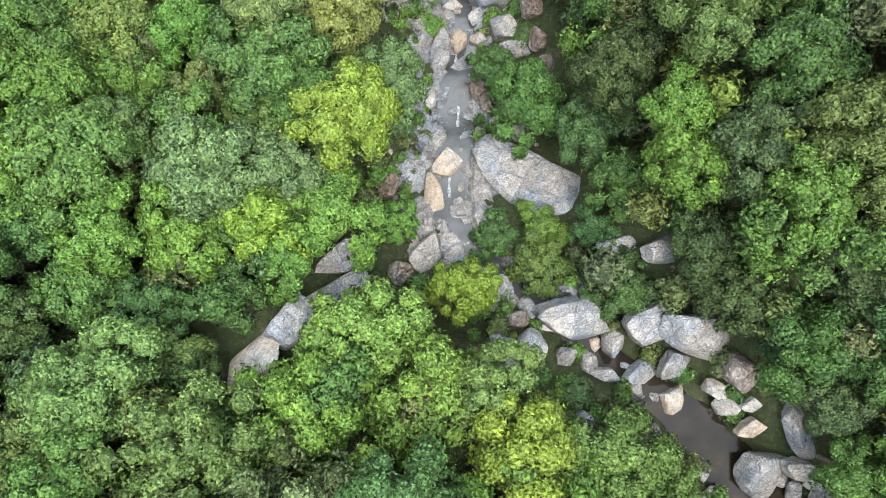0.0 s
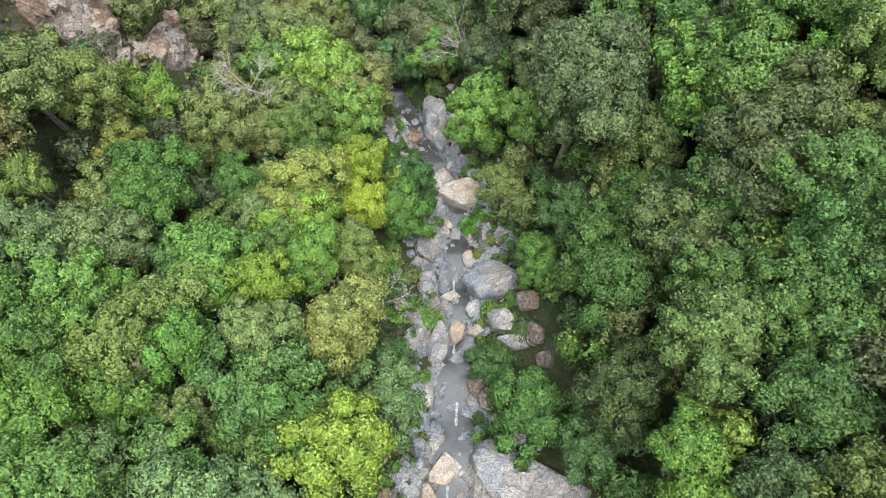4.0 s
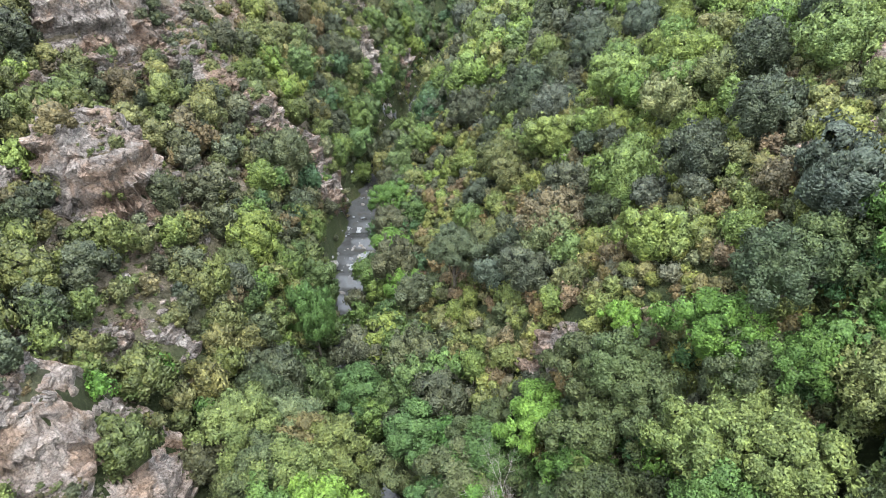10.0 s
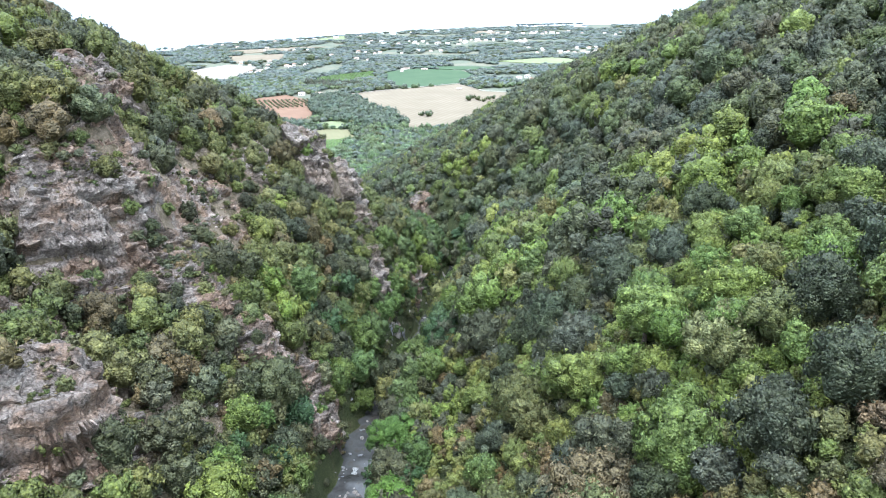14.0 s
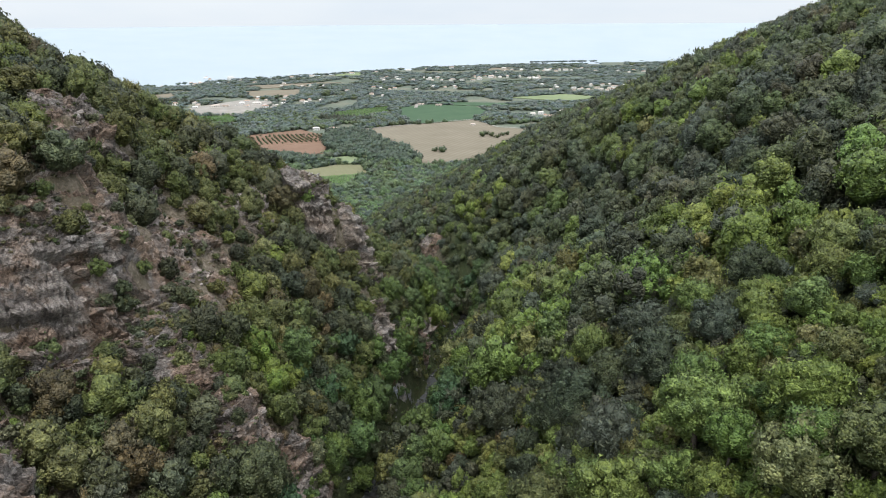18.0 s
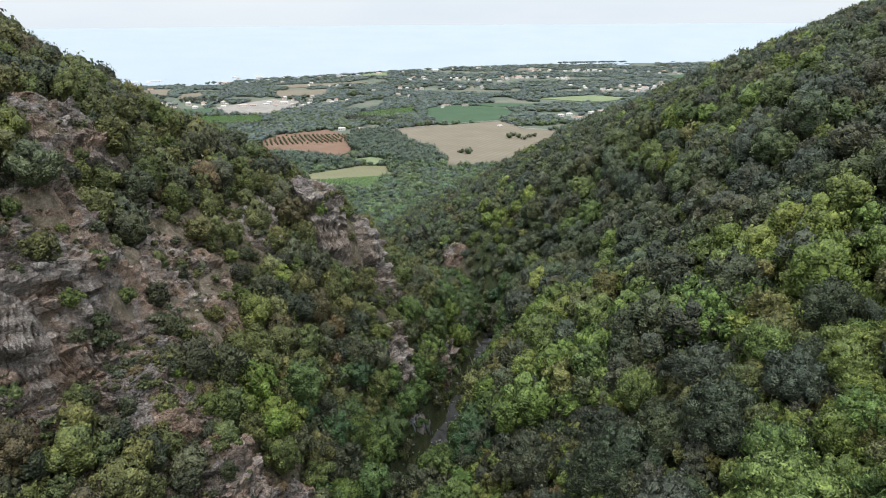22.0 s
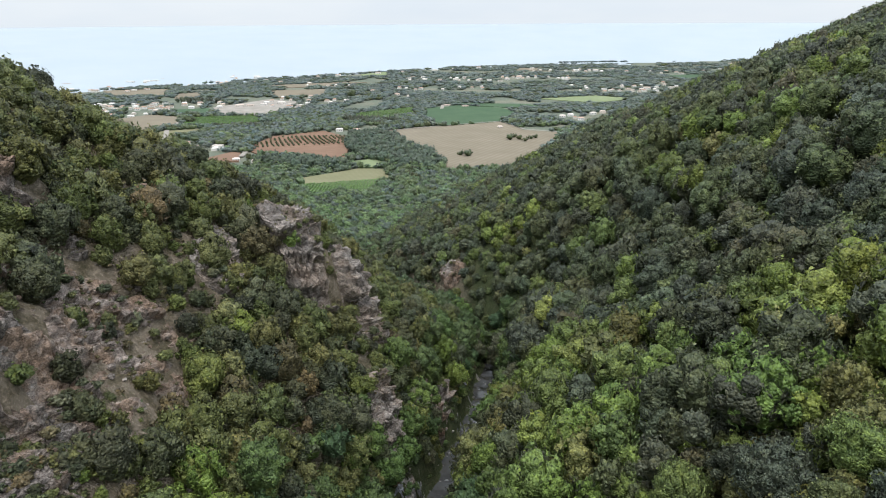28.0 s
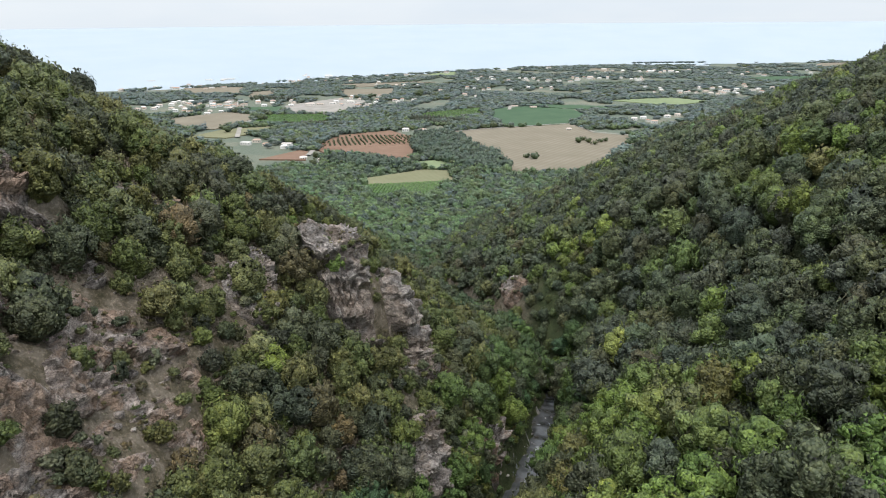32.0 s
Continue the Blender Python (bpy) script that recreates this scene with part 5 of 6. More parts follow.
tree(17.5, 1.0, 3.0, 7, DARK, True, label="dark green dense tree on the bank", top=1.5)
tree(19.4, -2.4, 3.2, 8, DARK, True, label="dark green dense tree over boulders", top=2.0)
tree(23.6, -5.6, 3.4, 8, MID, label="mid-green tree above the dark pool", top=4.0)
tree(3.8, 1.4, 2.0, 3, TEAL, label="bluish-green sapling among slabs", top=-7.0)
tree(13.0, -2.4, 2.5, 4, TEAL, label="bluish-green sapling over boulders", top=-3.6)
tree(25.4, -9.6, 2.7, 6, OAK, True, label="dark green dense tree above the dark pool", top=2.6)
tree(26.4, -14.2, 2.4, 6, MID, label="mid-green tree above the dark pool", top=2.6)
tree(25.8, -2.2, 2.8, 7, DARK, True, label="dark green dense tree on the bank", top=3.0)
tree(27.2, -0.6, 3.6, 8, DARK, True, label="dark green dense tree on the bank", top=4.5)
tree(28.4, -6.2, 3.8, 8, MID, True, label="mid-green dense tree above the dark pool", top=5.5)
tree(29.6, -12.0, 3.6, 8, FRESH, label="yellow-green tree above the dark pool", top=6.0)
tree(28.8, -17.6, 3.4, 8, MID, label="mid-green tree above the dark pool", top=5.0)
tree(24.2, 0.6, 2.8, 7, OAK, True, label="dark green dense tree on the bank", top=1.5)
tree(-19.6, -3.6, 3.0, 7, TEAL, True, label="bluish-green dense tree above the rocks", top=1.4)
tree(-24.4, -2.2, 3.2, 7, MID, label="mid-green tree on the west bank", top=2.0)
tree(-27.6, 2.2, 3.0, 7, TEAL, label="bluish-green tree on the west bank", top=2.0)
tree(-28.4, -5.4, 3.2, 7, OAK, True, label="dark green tree on the west bank", top=3.0)
tree(-17.4, -7.0, 2.2, 5, OLIVE, label="olive-green tree above the rocks", top=1.4)
tree(-7.4, 31.4, 2.9, 8, YELLOW, name="yellowing_tree", label="pale yellow-green tree in flower", top=-10.5)
tree(-7.6, 25.6, 3.2, 8, OLIVE, True, label="rounded olive-green tree beside the gully", top=-7.0)
tree(21.4, 11.7, 3.4, 9, MID, label="mid-green tree on the steep bank", top=7.2)
tree(21.2, 3.4, 3.4, 9, FRESH, label="yellow-green tree with large leaves", top=8.0)
tree(-14.2, 50.4, 5.0, 11, LIME, name="lime_green_tree", label="broad bright yellow-green tree above the pool", top=-13.5)
tree(-9.6, 43.5, 4.2, 9, FRESH, label="wide pale green tree over the gully", top=-14.5)
tree(11.4, 36.0, 5.8, 15, OAK, True, name="holm_oak", label="large dark holm oak with a dense crown", top=4.6)
tree(3.9, 43.0, 4.2, 9, FRESH, label="bright green tree leaning over the gully", top=-13)
tree(8.4, 40.0, 3.2, 9, FRESH, label="bright green tree on the bank", top=-9.5)
tree(-25.0, 65.0, 4.4, 11, DARK, True, name="holm_oak", label="dark holm oak over the pool", top=-18.5)
tree(-7.5, 63.2, 4.2, 9, TEAL, label="deep green alder in the gully", top=-19.5)
tree(-16.4, 71.5, 3.8, 10, TEAL, label="deep green alder in the gully", top=-25)
tree(-25.6, 82.5, 4.0, 14, MID, True, name="tall_alder", label="tall slender alder beside the stream", top=-21.0, tall=1.9)
tree(-36.8, 86.5, 4.0, 7, OAK, True, name="holm_oak", label="dense dark holm oak on the slope", top=-18.5)
tree(-5.7, 87.5, 4.0, 7, (0.075, 0.09, 0.065), True, name="holm_oak", label="grey-green holm oak above the stream", top=-14)
tree(-14.0, 94, 3.6, 7, FRESH, label="fresh green alder beside the stream", top=-29)
tree(-18.0, 107, 4.2, 9, FRESH, label="fresh green alder beside the stream", top=-32)
tree(-21.0, 121, 4.6, 9, MID, True, label="broad green alder beside the broad pool", top=-32)
tree(4.4, 60, 3.6, 8, FRESH, label="fresh green tree among oaks", top=-10.5)
tree(15.4, 51.7, 3.8, 9, OLIVE, label="yellowish oak with flowering tips", top=1.2)
tree(20.4, 49.2, 3.8, 9, OLIVE, label="yellowish oak with flowering tips", top=3.0)
tree(11.6, 65.5, 1.8, 5, LIME, label="slender lime-green young tree", top=-3)
tree(-35.6, 41.2, 4.2, 8, OLIVE, label="olive-green tree below the rocks", top=-2.5)
tree(-29.2, 43.0, 3.2, 6, LIME, label="yellow-green tree below the rocks", top=-10)
tree(-29.0, 35.6, 2.6, 5, GOLD, label="tree with pale golden flower heads", top=-7.0)
tree(-25.2, 38.6, 3.4, 6, OLIVE, label="olive and russet tree below rocks", top=-12)
tree(-3.4, 36.0, 3.0, 6, TEAL, label="dense bluish-green tree over the gully", top=-15)
tree(-19.2, 33.4, 4.2, 8, MID, True, label="rounded mid-green tree beside the gully", top=-11.0)
tree(-12.6, 36.0, 3.2, 7, MID, label="rounded mid-green tree beside the gully", top=-12.0)
tree(-8.2, 36.8, 2.8, 7, YELLOW, label="pale yellow tree with flowering tips", top=-12.0)
tree(5.6, 33.6, 2.6, 7, OLIVE, label="yellowish tree beside the gully", top=-11.0)


def dead_tree(x, y, size, seed, label, lying=False):
    """Bleached bare limbs that fork into twigs, standing or fallen."""
    rng = np.random.RandomState(seed)
    pieces = []

    def grow(p, a, rise, length, thick, depth):
        path, radii = [p], [thick]
        for j in range(4):
            a += rng.uniform(-0.4, 0.4)
            rise += rng.uniform(-0.25, 0.2)
            p = p + np.array([math.cos(a) * math.cos(rise), math.sin(a) * math.cos(rise), math.sin(rise)]) * length / 4
            path.append(p)
            radii.append(thick * (1 - 0.18 * (j + 1)))
            if depth and j > 0:
                for s_ in (-1, 1, 0.3):
                    grow(p, a + s_ * rng.uniform(0.4, 1.0), rise + rng.uniform(-0.3, 0.4), length * rng.uniform(0.35, 0.6), thick * 0.55, depth - 1)
        pieces.append(tube([tuple(q) for q in path], radii, 4))

    for k in range(6):
        a = rng.normal(2.4, 0.25) if lying else k * 1.05 + rng.uniform(-0.3, 0.3)
        grow(np.array([rng.uniform(-0.5, 0.5), rng.uniform(-0.5, 0.5), 0.0]), a, 0.05 if lying else rng.uniform(0.3, 0.9), size * rng.uniform(0.6, 1.0), 0.04, 2)
    v, f = join_arrays(pieces)
    ob = new("dead_tree", raw_mesh("dead_tree", v, f, M_DEAD, True))
    ob.location = (x, y, float(ground(x, y)) + 3.0)
    return tagged(ob, label, "dead tree")


dead_tree(-19.6, 44.6, 3.3, 1, "bleached dead tree with bare spreading branches").location.z = -13.2
dead_tree(3.6, 50.5, 7.0, 2, "fallen bleached branches lying on shrubs", True).location.z = -17.5
dead_tree(-5.2, 22.0, 2.1, 3, "bare dead branches at the stream's edge").location.z = -12.5
PLACED.append((-19.6, 44.6, 2.4))
PLACED.append((2.0, 51.5, 2.6))

# ---- woods on the slopes ----
def free_of(x, y, r, keep=0.75):
    p = np.array([(a, b, c * (1.0 if c > 2 else 0.6)) for a, b, c in ROCKS] + (PLACED if keep > 0 else []))
    keep = keep or 0.8
    ok = np.ones(len(x), bool)
    for a in range(0, len(x), 2000):
        d = np.hypot(x[a:a + 2000, None] - p[None, :, 0], y[a:a + 2000, None] - p[None, :, 1])
        ok[a:a + 2000] = (d > (p[None, :, 2] + r) * keep).all(1)
    return ok


def stream_gap(y):
    """Half the width that trees leave open over the water."""
    return np.interp(y, [-30, -22, -10, 0, 10, 30, 42, 50, 56, 96, 104, 135, 142, 158, 166, 180, 188, 228, 236], [2.8, 2.8, 4.6, 4, 2.2, 2.8, 2.6, 1.8, 0, 0, 3.4, 3.6, 0.3, 0.3, 2.8, 3.2, 3.1, 2.8, 0])


W_RNG = np.random.RandomState(5)
# trees of the upper gorge, each a thing of its own
x, y = scatter(W_RNG, -48, 42, -28, 66, 4.3)
d = x - bed_x(y)
ok = (np.abs(d) > stream_gap(y) + 2.2) & (on_rock(x, y) < 0.15) & free_of(x, y, 2.4, 0.62)
ok &= ~((x < -25.5) & (y > 43))
for px, py in zip(x[ok], y[ok]):
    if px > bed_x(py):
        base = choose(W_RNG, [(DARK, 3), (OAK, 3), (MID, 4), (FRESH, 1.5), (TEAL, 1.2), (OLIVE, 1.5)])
    elif py > 27:
        base = choose(W_RNG, [(OLIVE, 4), (MID, 1.6), (LIME, 1.2), (SILVER, 1.4), (RUSSET, 1), (GOLD, 0.5), (OAK, 1.5)])
    else:
        base = choose(W_RNG, [(MID, 4), (FRESH, 4), (TEAL, 2), (OLIVE, 1.6), (LIME, 0.9), (YELLOW, 0.2), (SILVER, 1.5)])
    r = W_RNG.uniform(2.7, 4.6)
    east = px > bed_x(py)
    tree(px, py, r, r * 1.4 + W_RNG.uniform(2.0, 4.5), base, W_RNG.rand() < 0.45, "oak_tree" if east else "broadleaf_tree", "dark green leafy oak on the steep bank" if east else "")

# shrubs at the foot of the trees along the bed
x, y = scatter(W_RNG, -40, 34, -26, 60, 3.6)
d = np.abs(x - bed_x(y))
ok = (d > stream_gap(y) + 0.2) & (d < stream_gap(y) + 7) & (on_rock(x, y) < 0.6) & free_of(x, y, 0.3, 0.8) & (W_RNG.rand(len(x)) < 0.8)
for px, py in zip(x[ok], y[ok]):
    shrub(px, py, W_RNG.uniform(0.7, 1.5), choose(W_RNG, [(MID, 3), (FRESH, 2), (TEAL, 2), (OLIVE, 2), (RUSSET, 0.6)]))

FILLV = [crown_arrays(390 + k, 330, 0.22, 9, 0.8, 3, 0.5, 1) for k in range(6)]
MIDV = [mound_arrays(400 + k, 19, 250, 0.15) for k in range(8)]
FARV = [mound_arrays(430 + k, 12, 75, 0.2) for k in range(7)]
BUSHV = [mound_arrays(370 + k, 13, 170, 0.17, 0.9) for k in range(8)]
TINYV = [mound_arrays(460 + k, 5, 14, 0.4) for k in range(5)]

MAQUIS = [((0.14, 0.168, 0.054), 4), ((0.118, 0.162, 0.049), 3), (OAK, 3), (DARK, 1), ((0.13, 0.178, 0.046), 1.2), (SILVER, 0.6), ((0.14, 0.13, 0.058), 0.8)]
OAKS = [((0.08, 0.11, 0.062), 5), ((0.1, 0.14, 0.064), 5), ((0.11, 0.16, 0.058), 3), ((0.15, 0.225, 0.06), 1.5), ((0.11, 0.14, 0.055), 0.8), ((0.1, 0.115, 0.055), 0.8)]
BRIGHT = [((0.16, 0.245, 0.052), 5), ((0.185, 0.262, 0.056), 3), ((0.18, 0.21, 0.07), 2), (OAK, 0.7)]
HEATH = [((0.168, 0.24, 0.056), 4.5), ((0.088, 0.108, 0.062), 4), (DARK, 2), ((0.155, 0.18, 0.058), 2), ((0.2, 0.24, 0.06), 1), ((0.16, 0.14, 0.062), 0.5)]
GLADES = [(20, 110, 13, 10), (32, 150, 12, 10), (-3, 188, 9, 13), (-4, 166, 7, 7), (18, 92, 10, 12), (34, 118, 12, 12), (-13, 196, 6, 10), (30, 172, 14, 7)]


SPUR = [((0.085, 0.112, 0.06), 7), ((0.1, 0.13, 0.06), 4), ((0.14, 0.235, 0.052), 3), ((0.13, 0.205, 0.055), 2), ((0.13, 0.135, 0.06), 0.5)]


def spur(x):
    """Where the mixed woods of the near spur end against the dark woods behind."""
    return 197 - 0.35 * (np.asarray(x) + 12) + 4 * fbm(np.asarray(x) / 14, np.asarray(x) * 0 + 6, 2)


def weathered(c, grey):
    """The duller, greyer green of the dry slopes; 0: a tenth lighter, in the gorge."""
    return (c[0] * 1.04, c[1] * 0.92, c[2] * 1.14, 1) if grey else (c[0] * 1.1, c[1] * 1.1, c[2] * 1.1, 1)


def stand(rng, x0, x1, y0, y1, spacing, r_min, r_max, table, keep=None, lift=0.55, extra=0.0, outside=True, space=0.62, grey=1.0):
    x, y = scatter(rng, x0, x1, y0, y1, spacing)
    d = x - bed_x(y)
    ok = (np.abs(d) > stream_gap(y) + r_min * 0.5) & free_of(x, y, r_min, space)
    ok &= rng.rand(len(x)) > np.clip(on_rock(x, y) * 1.6, 0, 0.86)
    if outside:
        ok &= ~((x > -48) & (x < 42) & (y > -28) & (y < 66) & ~((x < -27) & (y > 46)))
    if keep is not None:
        ok &= keep(x, y)
    x, y = x[ok], y[ok]
    glade = np.zeros(len(x))
    for cx, cy, rx, ry in GLADES:
        glade = np.maximum(glade, 1.2 - ((x - cx) / rx) ** 2 - ((y - cy) / ry) ** 2)
    glade += 0.5 * fbm(x / 9, y / 9, 2)
    items = []
    room = (np.abs(x - bed_x(y)) - stream_gap(y)) / 0.75
    for px, py, pz, g, most in zip(x, y, ground(x, y), glade, room):
        r = min(r_min + (r_max - r_min) * rng.rand() ** 1.5, max(0.8, most))
        items.append((px, py, pz + r * lift + extra * rng.rand(), r, rng.uniform(1.15, 1.6), rng.uniform(0, 6.28), weathered(colour_of(choose(rng, BRIGHT if g > 0.25 else table), rng), grey)))
    return items


items = stand(W_RNG, 6, 42, -28, 66, 4.4, 1.3, 2.4, [(MID, 3), (OLIVE, 3), (FRESH, 2), (OAK, 2)], lambda x, y: np.abs(x - bed_x(y)) > stream_gap(y) + 2, 1.2, 3.0, False, 0.0, 0)
items += stand(W_RNG, -48, 42, -28, 66, 4.0, 1.3, 2.3, [(MID, 3), (FRESH, 2), (TEAL, 2), (OLIVE, 2), (OAK, 2)], lambda x, y: np.abs(x - bed_x(y)) > stream_gap(y) + 2, 0.9, 2.5, False, 0.0, 0)
x, y = scatter(W_RNG, -20, 32, -26, 56, 1.5)
d = np.abs(x - bed_x(y))
ok = (d > bed_half(y) + 1.3) & (d < stream_gap(y) + 4) & free_of(x, y, 0.3, 0.0)
for px, py, pz in zip(x[ok], y[ok], ground(x[ok], y[ok])):
    r = W_RNG.uniform(0.5, 1.15)
    items.append((px, py, pz + r * 0.4, r, 0.9, W_RNG.uniform(0, 6.28), weathered(colour_of(choose(W_RNG, [(MID, 3), (FRESH, 2), (OLIVE, 2), (OAK, 2)]), W_RNG), 0)))
woods("undergrowth", "tangled green undergrowth filling the gorge floor", FILLV, items, M_BRUSH)


def steep(x, y, low):
    e = 1.5
    return np.hypot(ground_plain(x + e, y) - ground_plain(x - e, y), ground_plain(x, y + e) - ground_plain(x, y - e)) / (2 * e) > low


items = stand(W_RNG, -122, -20, 44, 240, 3.1, 1.3, 3.5, MAQUIS, lambda x, y: (x < bed_x(y) - 6) & ((value_noise(x / 6, y / 6) > 0.12) | (y > 110)), 0.7, 1.2)
items += stand(W_RNG, -80, -20, 60, 240, 2.5, 0.9, 1.9, MAQUIS, lambda x, y: (x < bed_x(y) - 3) & ((y > 105) | steep(x, y, 1.0)))
for px, py, pz, q in LEDGES:
    if W_RNG.rand() < 0.05 + 0.2 * q:
        r = W_RNG.uniform(0.5, 1.3)
        items.append((px, py, pz + r * 0.35, r, 0.85, W_RNG.uniform(0, 6.28), weathered(colour_of(choose(W_RNG, [(OLIVE, 4), (SILVER, 2), (OAK, 3), (RUSSET, 1)]), W_RNG), 1)))
for k in range(46):
    t = W_RNG.rand()
    px, py = -60.0 + 9.0 * t + W_RNG.uniform(-1.0, 1.0), 122.0 + 9.5 * t + W_RNG.uniform(-1.0, 1.0)
    r = W_RNG.uniform(0.7, 1.9)
    items.append((px, py, float(ground(px, py)) + r * 0.5, r, 1.1, W_RNG.uniform(0, 6.28), weathered(colour_of(choose(W_RNG, [(OAK, 4), ((0.126, 0.158, 0.049), 3), (RUSSET, 0.5)]), W_RNG), 1)))
woods("maquis_thicket", "olive and dark green maquis shrubs on the rocky slope", MIDV[:5] + FARV[:3], items)
items = stand(W_RNG, -45, 10, 62, 262, 3.8, 1.8, 4.6, [((0.085, 0.15, 0.045), 3), (TEAL, 1), ((0.11, 0.19, 0.045), 2), (OAK, 2)], lambda x, y: (np.abs(x - bed_x(y)) < 13), 0.9, 2.0)
x, y = scatter(W_RNG, -42, 0, 56, 240, 1.5)
d = np.abs(x - bed_x(y))
ok = (d > bed_half(y) + 0.9) & (d < stream_gap(y) + np.where(x < bed_x(y), 6.5, 2.5)) & free_of(x, y, 0.3, 0.0) & (W_RNG.rand(len(x)) < 0.8)
for px, py, pz in zip(x[ok], y[ok], ground(x[ok], y[ok])):
    r = W_RNG.uniform(0.5, 1.15)
    items.append((px, py, pz + r * 0.4, r, 0.9, W_RNG.uniform(0, 6.28), weathered(colour_of(choose(W_RNG, [((0.085, 0.15, 0.045), 3), ((0.11, 0.18, 0.045), 2), (OAK, 2)]), W_RNG), 1)))
woods("riverside_woods", "green alders and willows along the stream", MIDV, items)
BUSHES = [((0.165, 0.225, 0.06), 4), ((0.2, 0.25, 0.065), 2.5), ((0.175, 0.195, 0.07), 3), ((0.195, 0.175, 0.078), 2.2), ((0.19, 0.155, 0.082), 1.0), ((0.115, 0.15, 0.065), 2), ((0.16, 0.185, 0.1), 1.2)]
x, y = scatter(W_RNG, -6, 62, 64, 150, 5.4)
ok = (x > bed_x(y) + 9) & (x < 34 + 0.3 * (y + 20)) & (on_rock(x, y) < 0.1) & free_of(x, y, 2.5, 0.6) & (value_noise(x / 11, y / 11) + 0.012 * (x - 20) > -0.05)
for px, py in zip(x[ok], y[ok]):
    r = 1.7 + 2.9 * W_RNG.rand() ** 1.6
    base = choose(W_RNG, HEATH)
    if ((px - 22) / 13) ** 2 + ((py - 111) / 14) ** 2 < 1:
        base = choose(W_RNG, BRIGHT)
    elif ((px - 6) / 10) ** 2 + ((py - 129) / 12) ** 2 < 1:
        base = choose(W_RNG, [(OAK, 3), (DARK, 1)])
    holm = base in (OAK, DARK)
    tree(px, py, r, r * 1.6 + W_RNG.uniform(0.8, 2.4), [base[0] * 0.86, base[1] * 0.82, base[2] * 1.15], False, "holm_oak" if holm else "ash_tree", "dense grey-green holm oak on the steep slope" if holm else "light green ash tree on the steep slope", tall=W_RNG.uniform(1.1, 1.45), data=DENSE_CROWNS[W_RNG.randint(5)])
items = stand(W_RNG, 30, 100, -30, 66, 3.8, 1.5, 3.0, HEATH, lambda x, y: (x < 40 + 0.3 * (y + 20)), 0.75, 1.8)
items += stand(W_RNG, -22, 62, 54, 150, 2.15, 0.9, 1.9, BUSHES, lambda x, y: (x > bed_x(y) + 5) & (y < 118), 0.6, 0.6, False, 0.12)
items += stand(W_RNG, 2, 46, 58, 104, 1.8, 0.6, 1.25, BUSHES, lambda x, y: x > bed_x(y) + 6, 0.5, 0.3, False, 0.0)
items += stand(W_RNG, 44, 95, 60, 152, 3.0, 1.3, 2.6, HEATH, lambda x, y: x < 40 + 0.3 * (y + 20), 0.6, 1.0, True, 0.25)
items += stand(W_RNG, -22, 70, 114, 154, 2.5, 1.1, 2.2, HEATH, lambda x, y: x > bed_x(y) + 5, 0.6, 1.0, True, 0.25)
woods("slope_woods", "mixed oaks and heath shrubs covering the steep slope", BUSHV, items, M_BRUSH)
items = stand(W_RNG, -20, 130, 150, 290, 4.1, 1.7, 4.9, OAKS, lambda x, y: (x > bed_x(y) + 8) & (x < 10 + 0.38 * y) & (y > spur(x)), 0.75, 4.0)
items += stand(W_RNG, -20, 100, 150, 200, 4.4, 1.9, 5.0, SPUR, lambda x, y: (x > bed_x(y) + 8) & (x < 10 + 0.38 * y) & (y <= spur(x)), 0.85, 4.4)
items += stand(W_RNG, -60, 40, 180, 340, 3.3, 1.4, 2.6, OAKS, lambda x, y: (x > bed_x(y) + 3) & (x < bed_x(y) + 45) & steep(x, y, 0.62))
woods("holm_oak_woods", "dense dark holm oak woods on the hillside", MIDV[:5] + FARV[:3], items, M_HOLM)
items = stand(W_RNG, -20, 80, 148, 225, 2.9, 1.1, 1.9, OAKS, lambda x, y: (x > bed_x(y) + 5) & (x < 10 + 0.38 * y), 0.7, 0.8, True, 0.4)
woods("oak_scrub", "low oak scrub between larger holm oaks", FARV, items, M_HOLM)
items = stand(W_RNG, -110, 220, 290, 520, 4.8, 2.3, 4.2, OAKS, lambda x, y: (x > bed_x(y) - 6) & (x < 10 + 0.38 * y), 0.75, 2.0)
items += stand(W_RNG, -230, -20, 235, 400, 5.0, 2.2, 3.8, [((0.09, 0.15, 0.055), 4), ((0.075, 0.115, 0.05), 3), ((0.11, 0.14, 0.075), 2)], lambda x, y: (x < bed_x(y)) & (x > bed_x(y) - 110), 0.7, 1.0)
items += stand(W_RNG, -200, -118, 60, 240, 5.5, 2.0, 3.4, OAKS, None, 0.7, 1.0)
items += stand(W_RNG, -115, -44, -30, 64, 3.6, 1.8, 3.4, MAQUIS, None, 0.8, 1.0)
items += stand(W_RNG, 36, 115, -30, 70, 4.0, 1.8, 3.6, OAKS, lambda x, y: x > 38 + 0.3 * (y + 20), 0.8, 1.0)
woods("distant_oak_woods", "dark green oak woods on the farther hills", FARV, items, M_FAR)
items = stand(W_RNG, -130, 140, -110, -27, 7.0, 3.2, 4.6, OAKS, None, 0.8, 2.0)
woods("upstream_woods", "green woods farther up the gorge", TINYV, items, M_FAR)

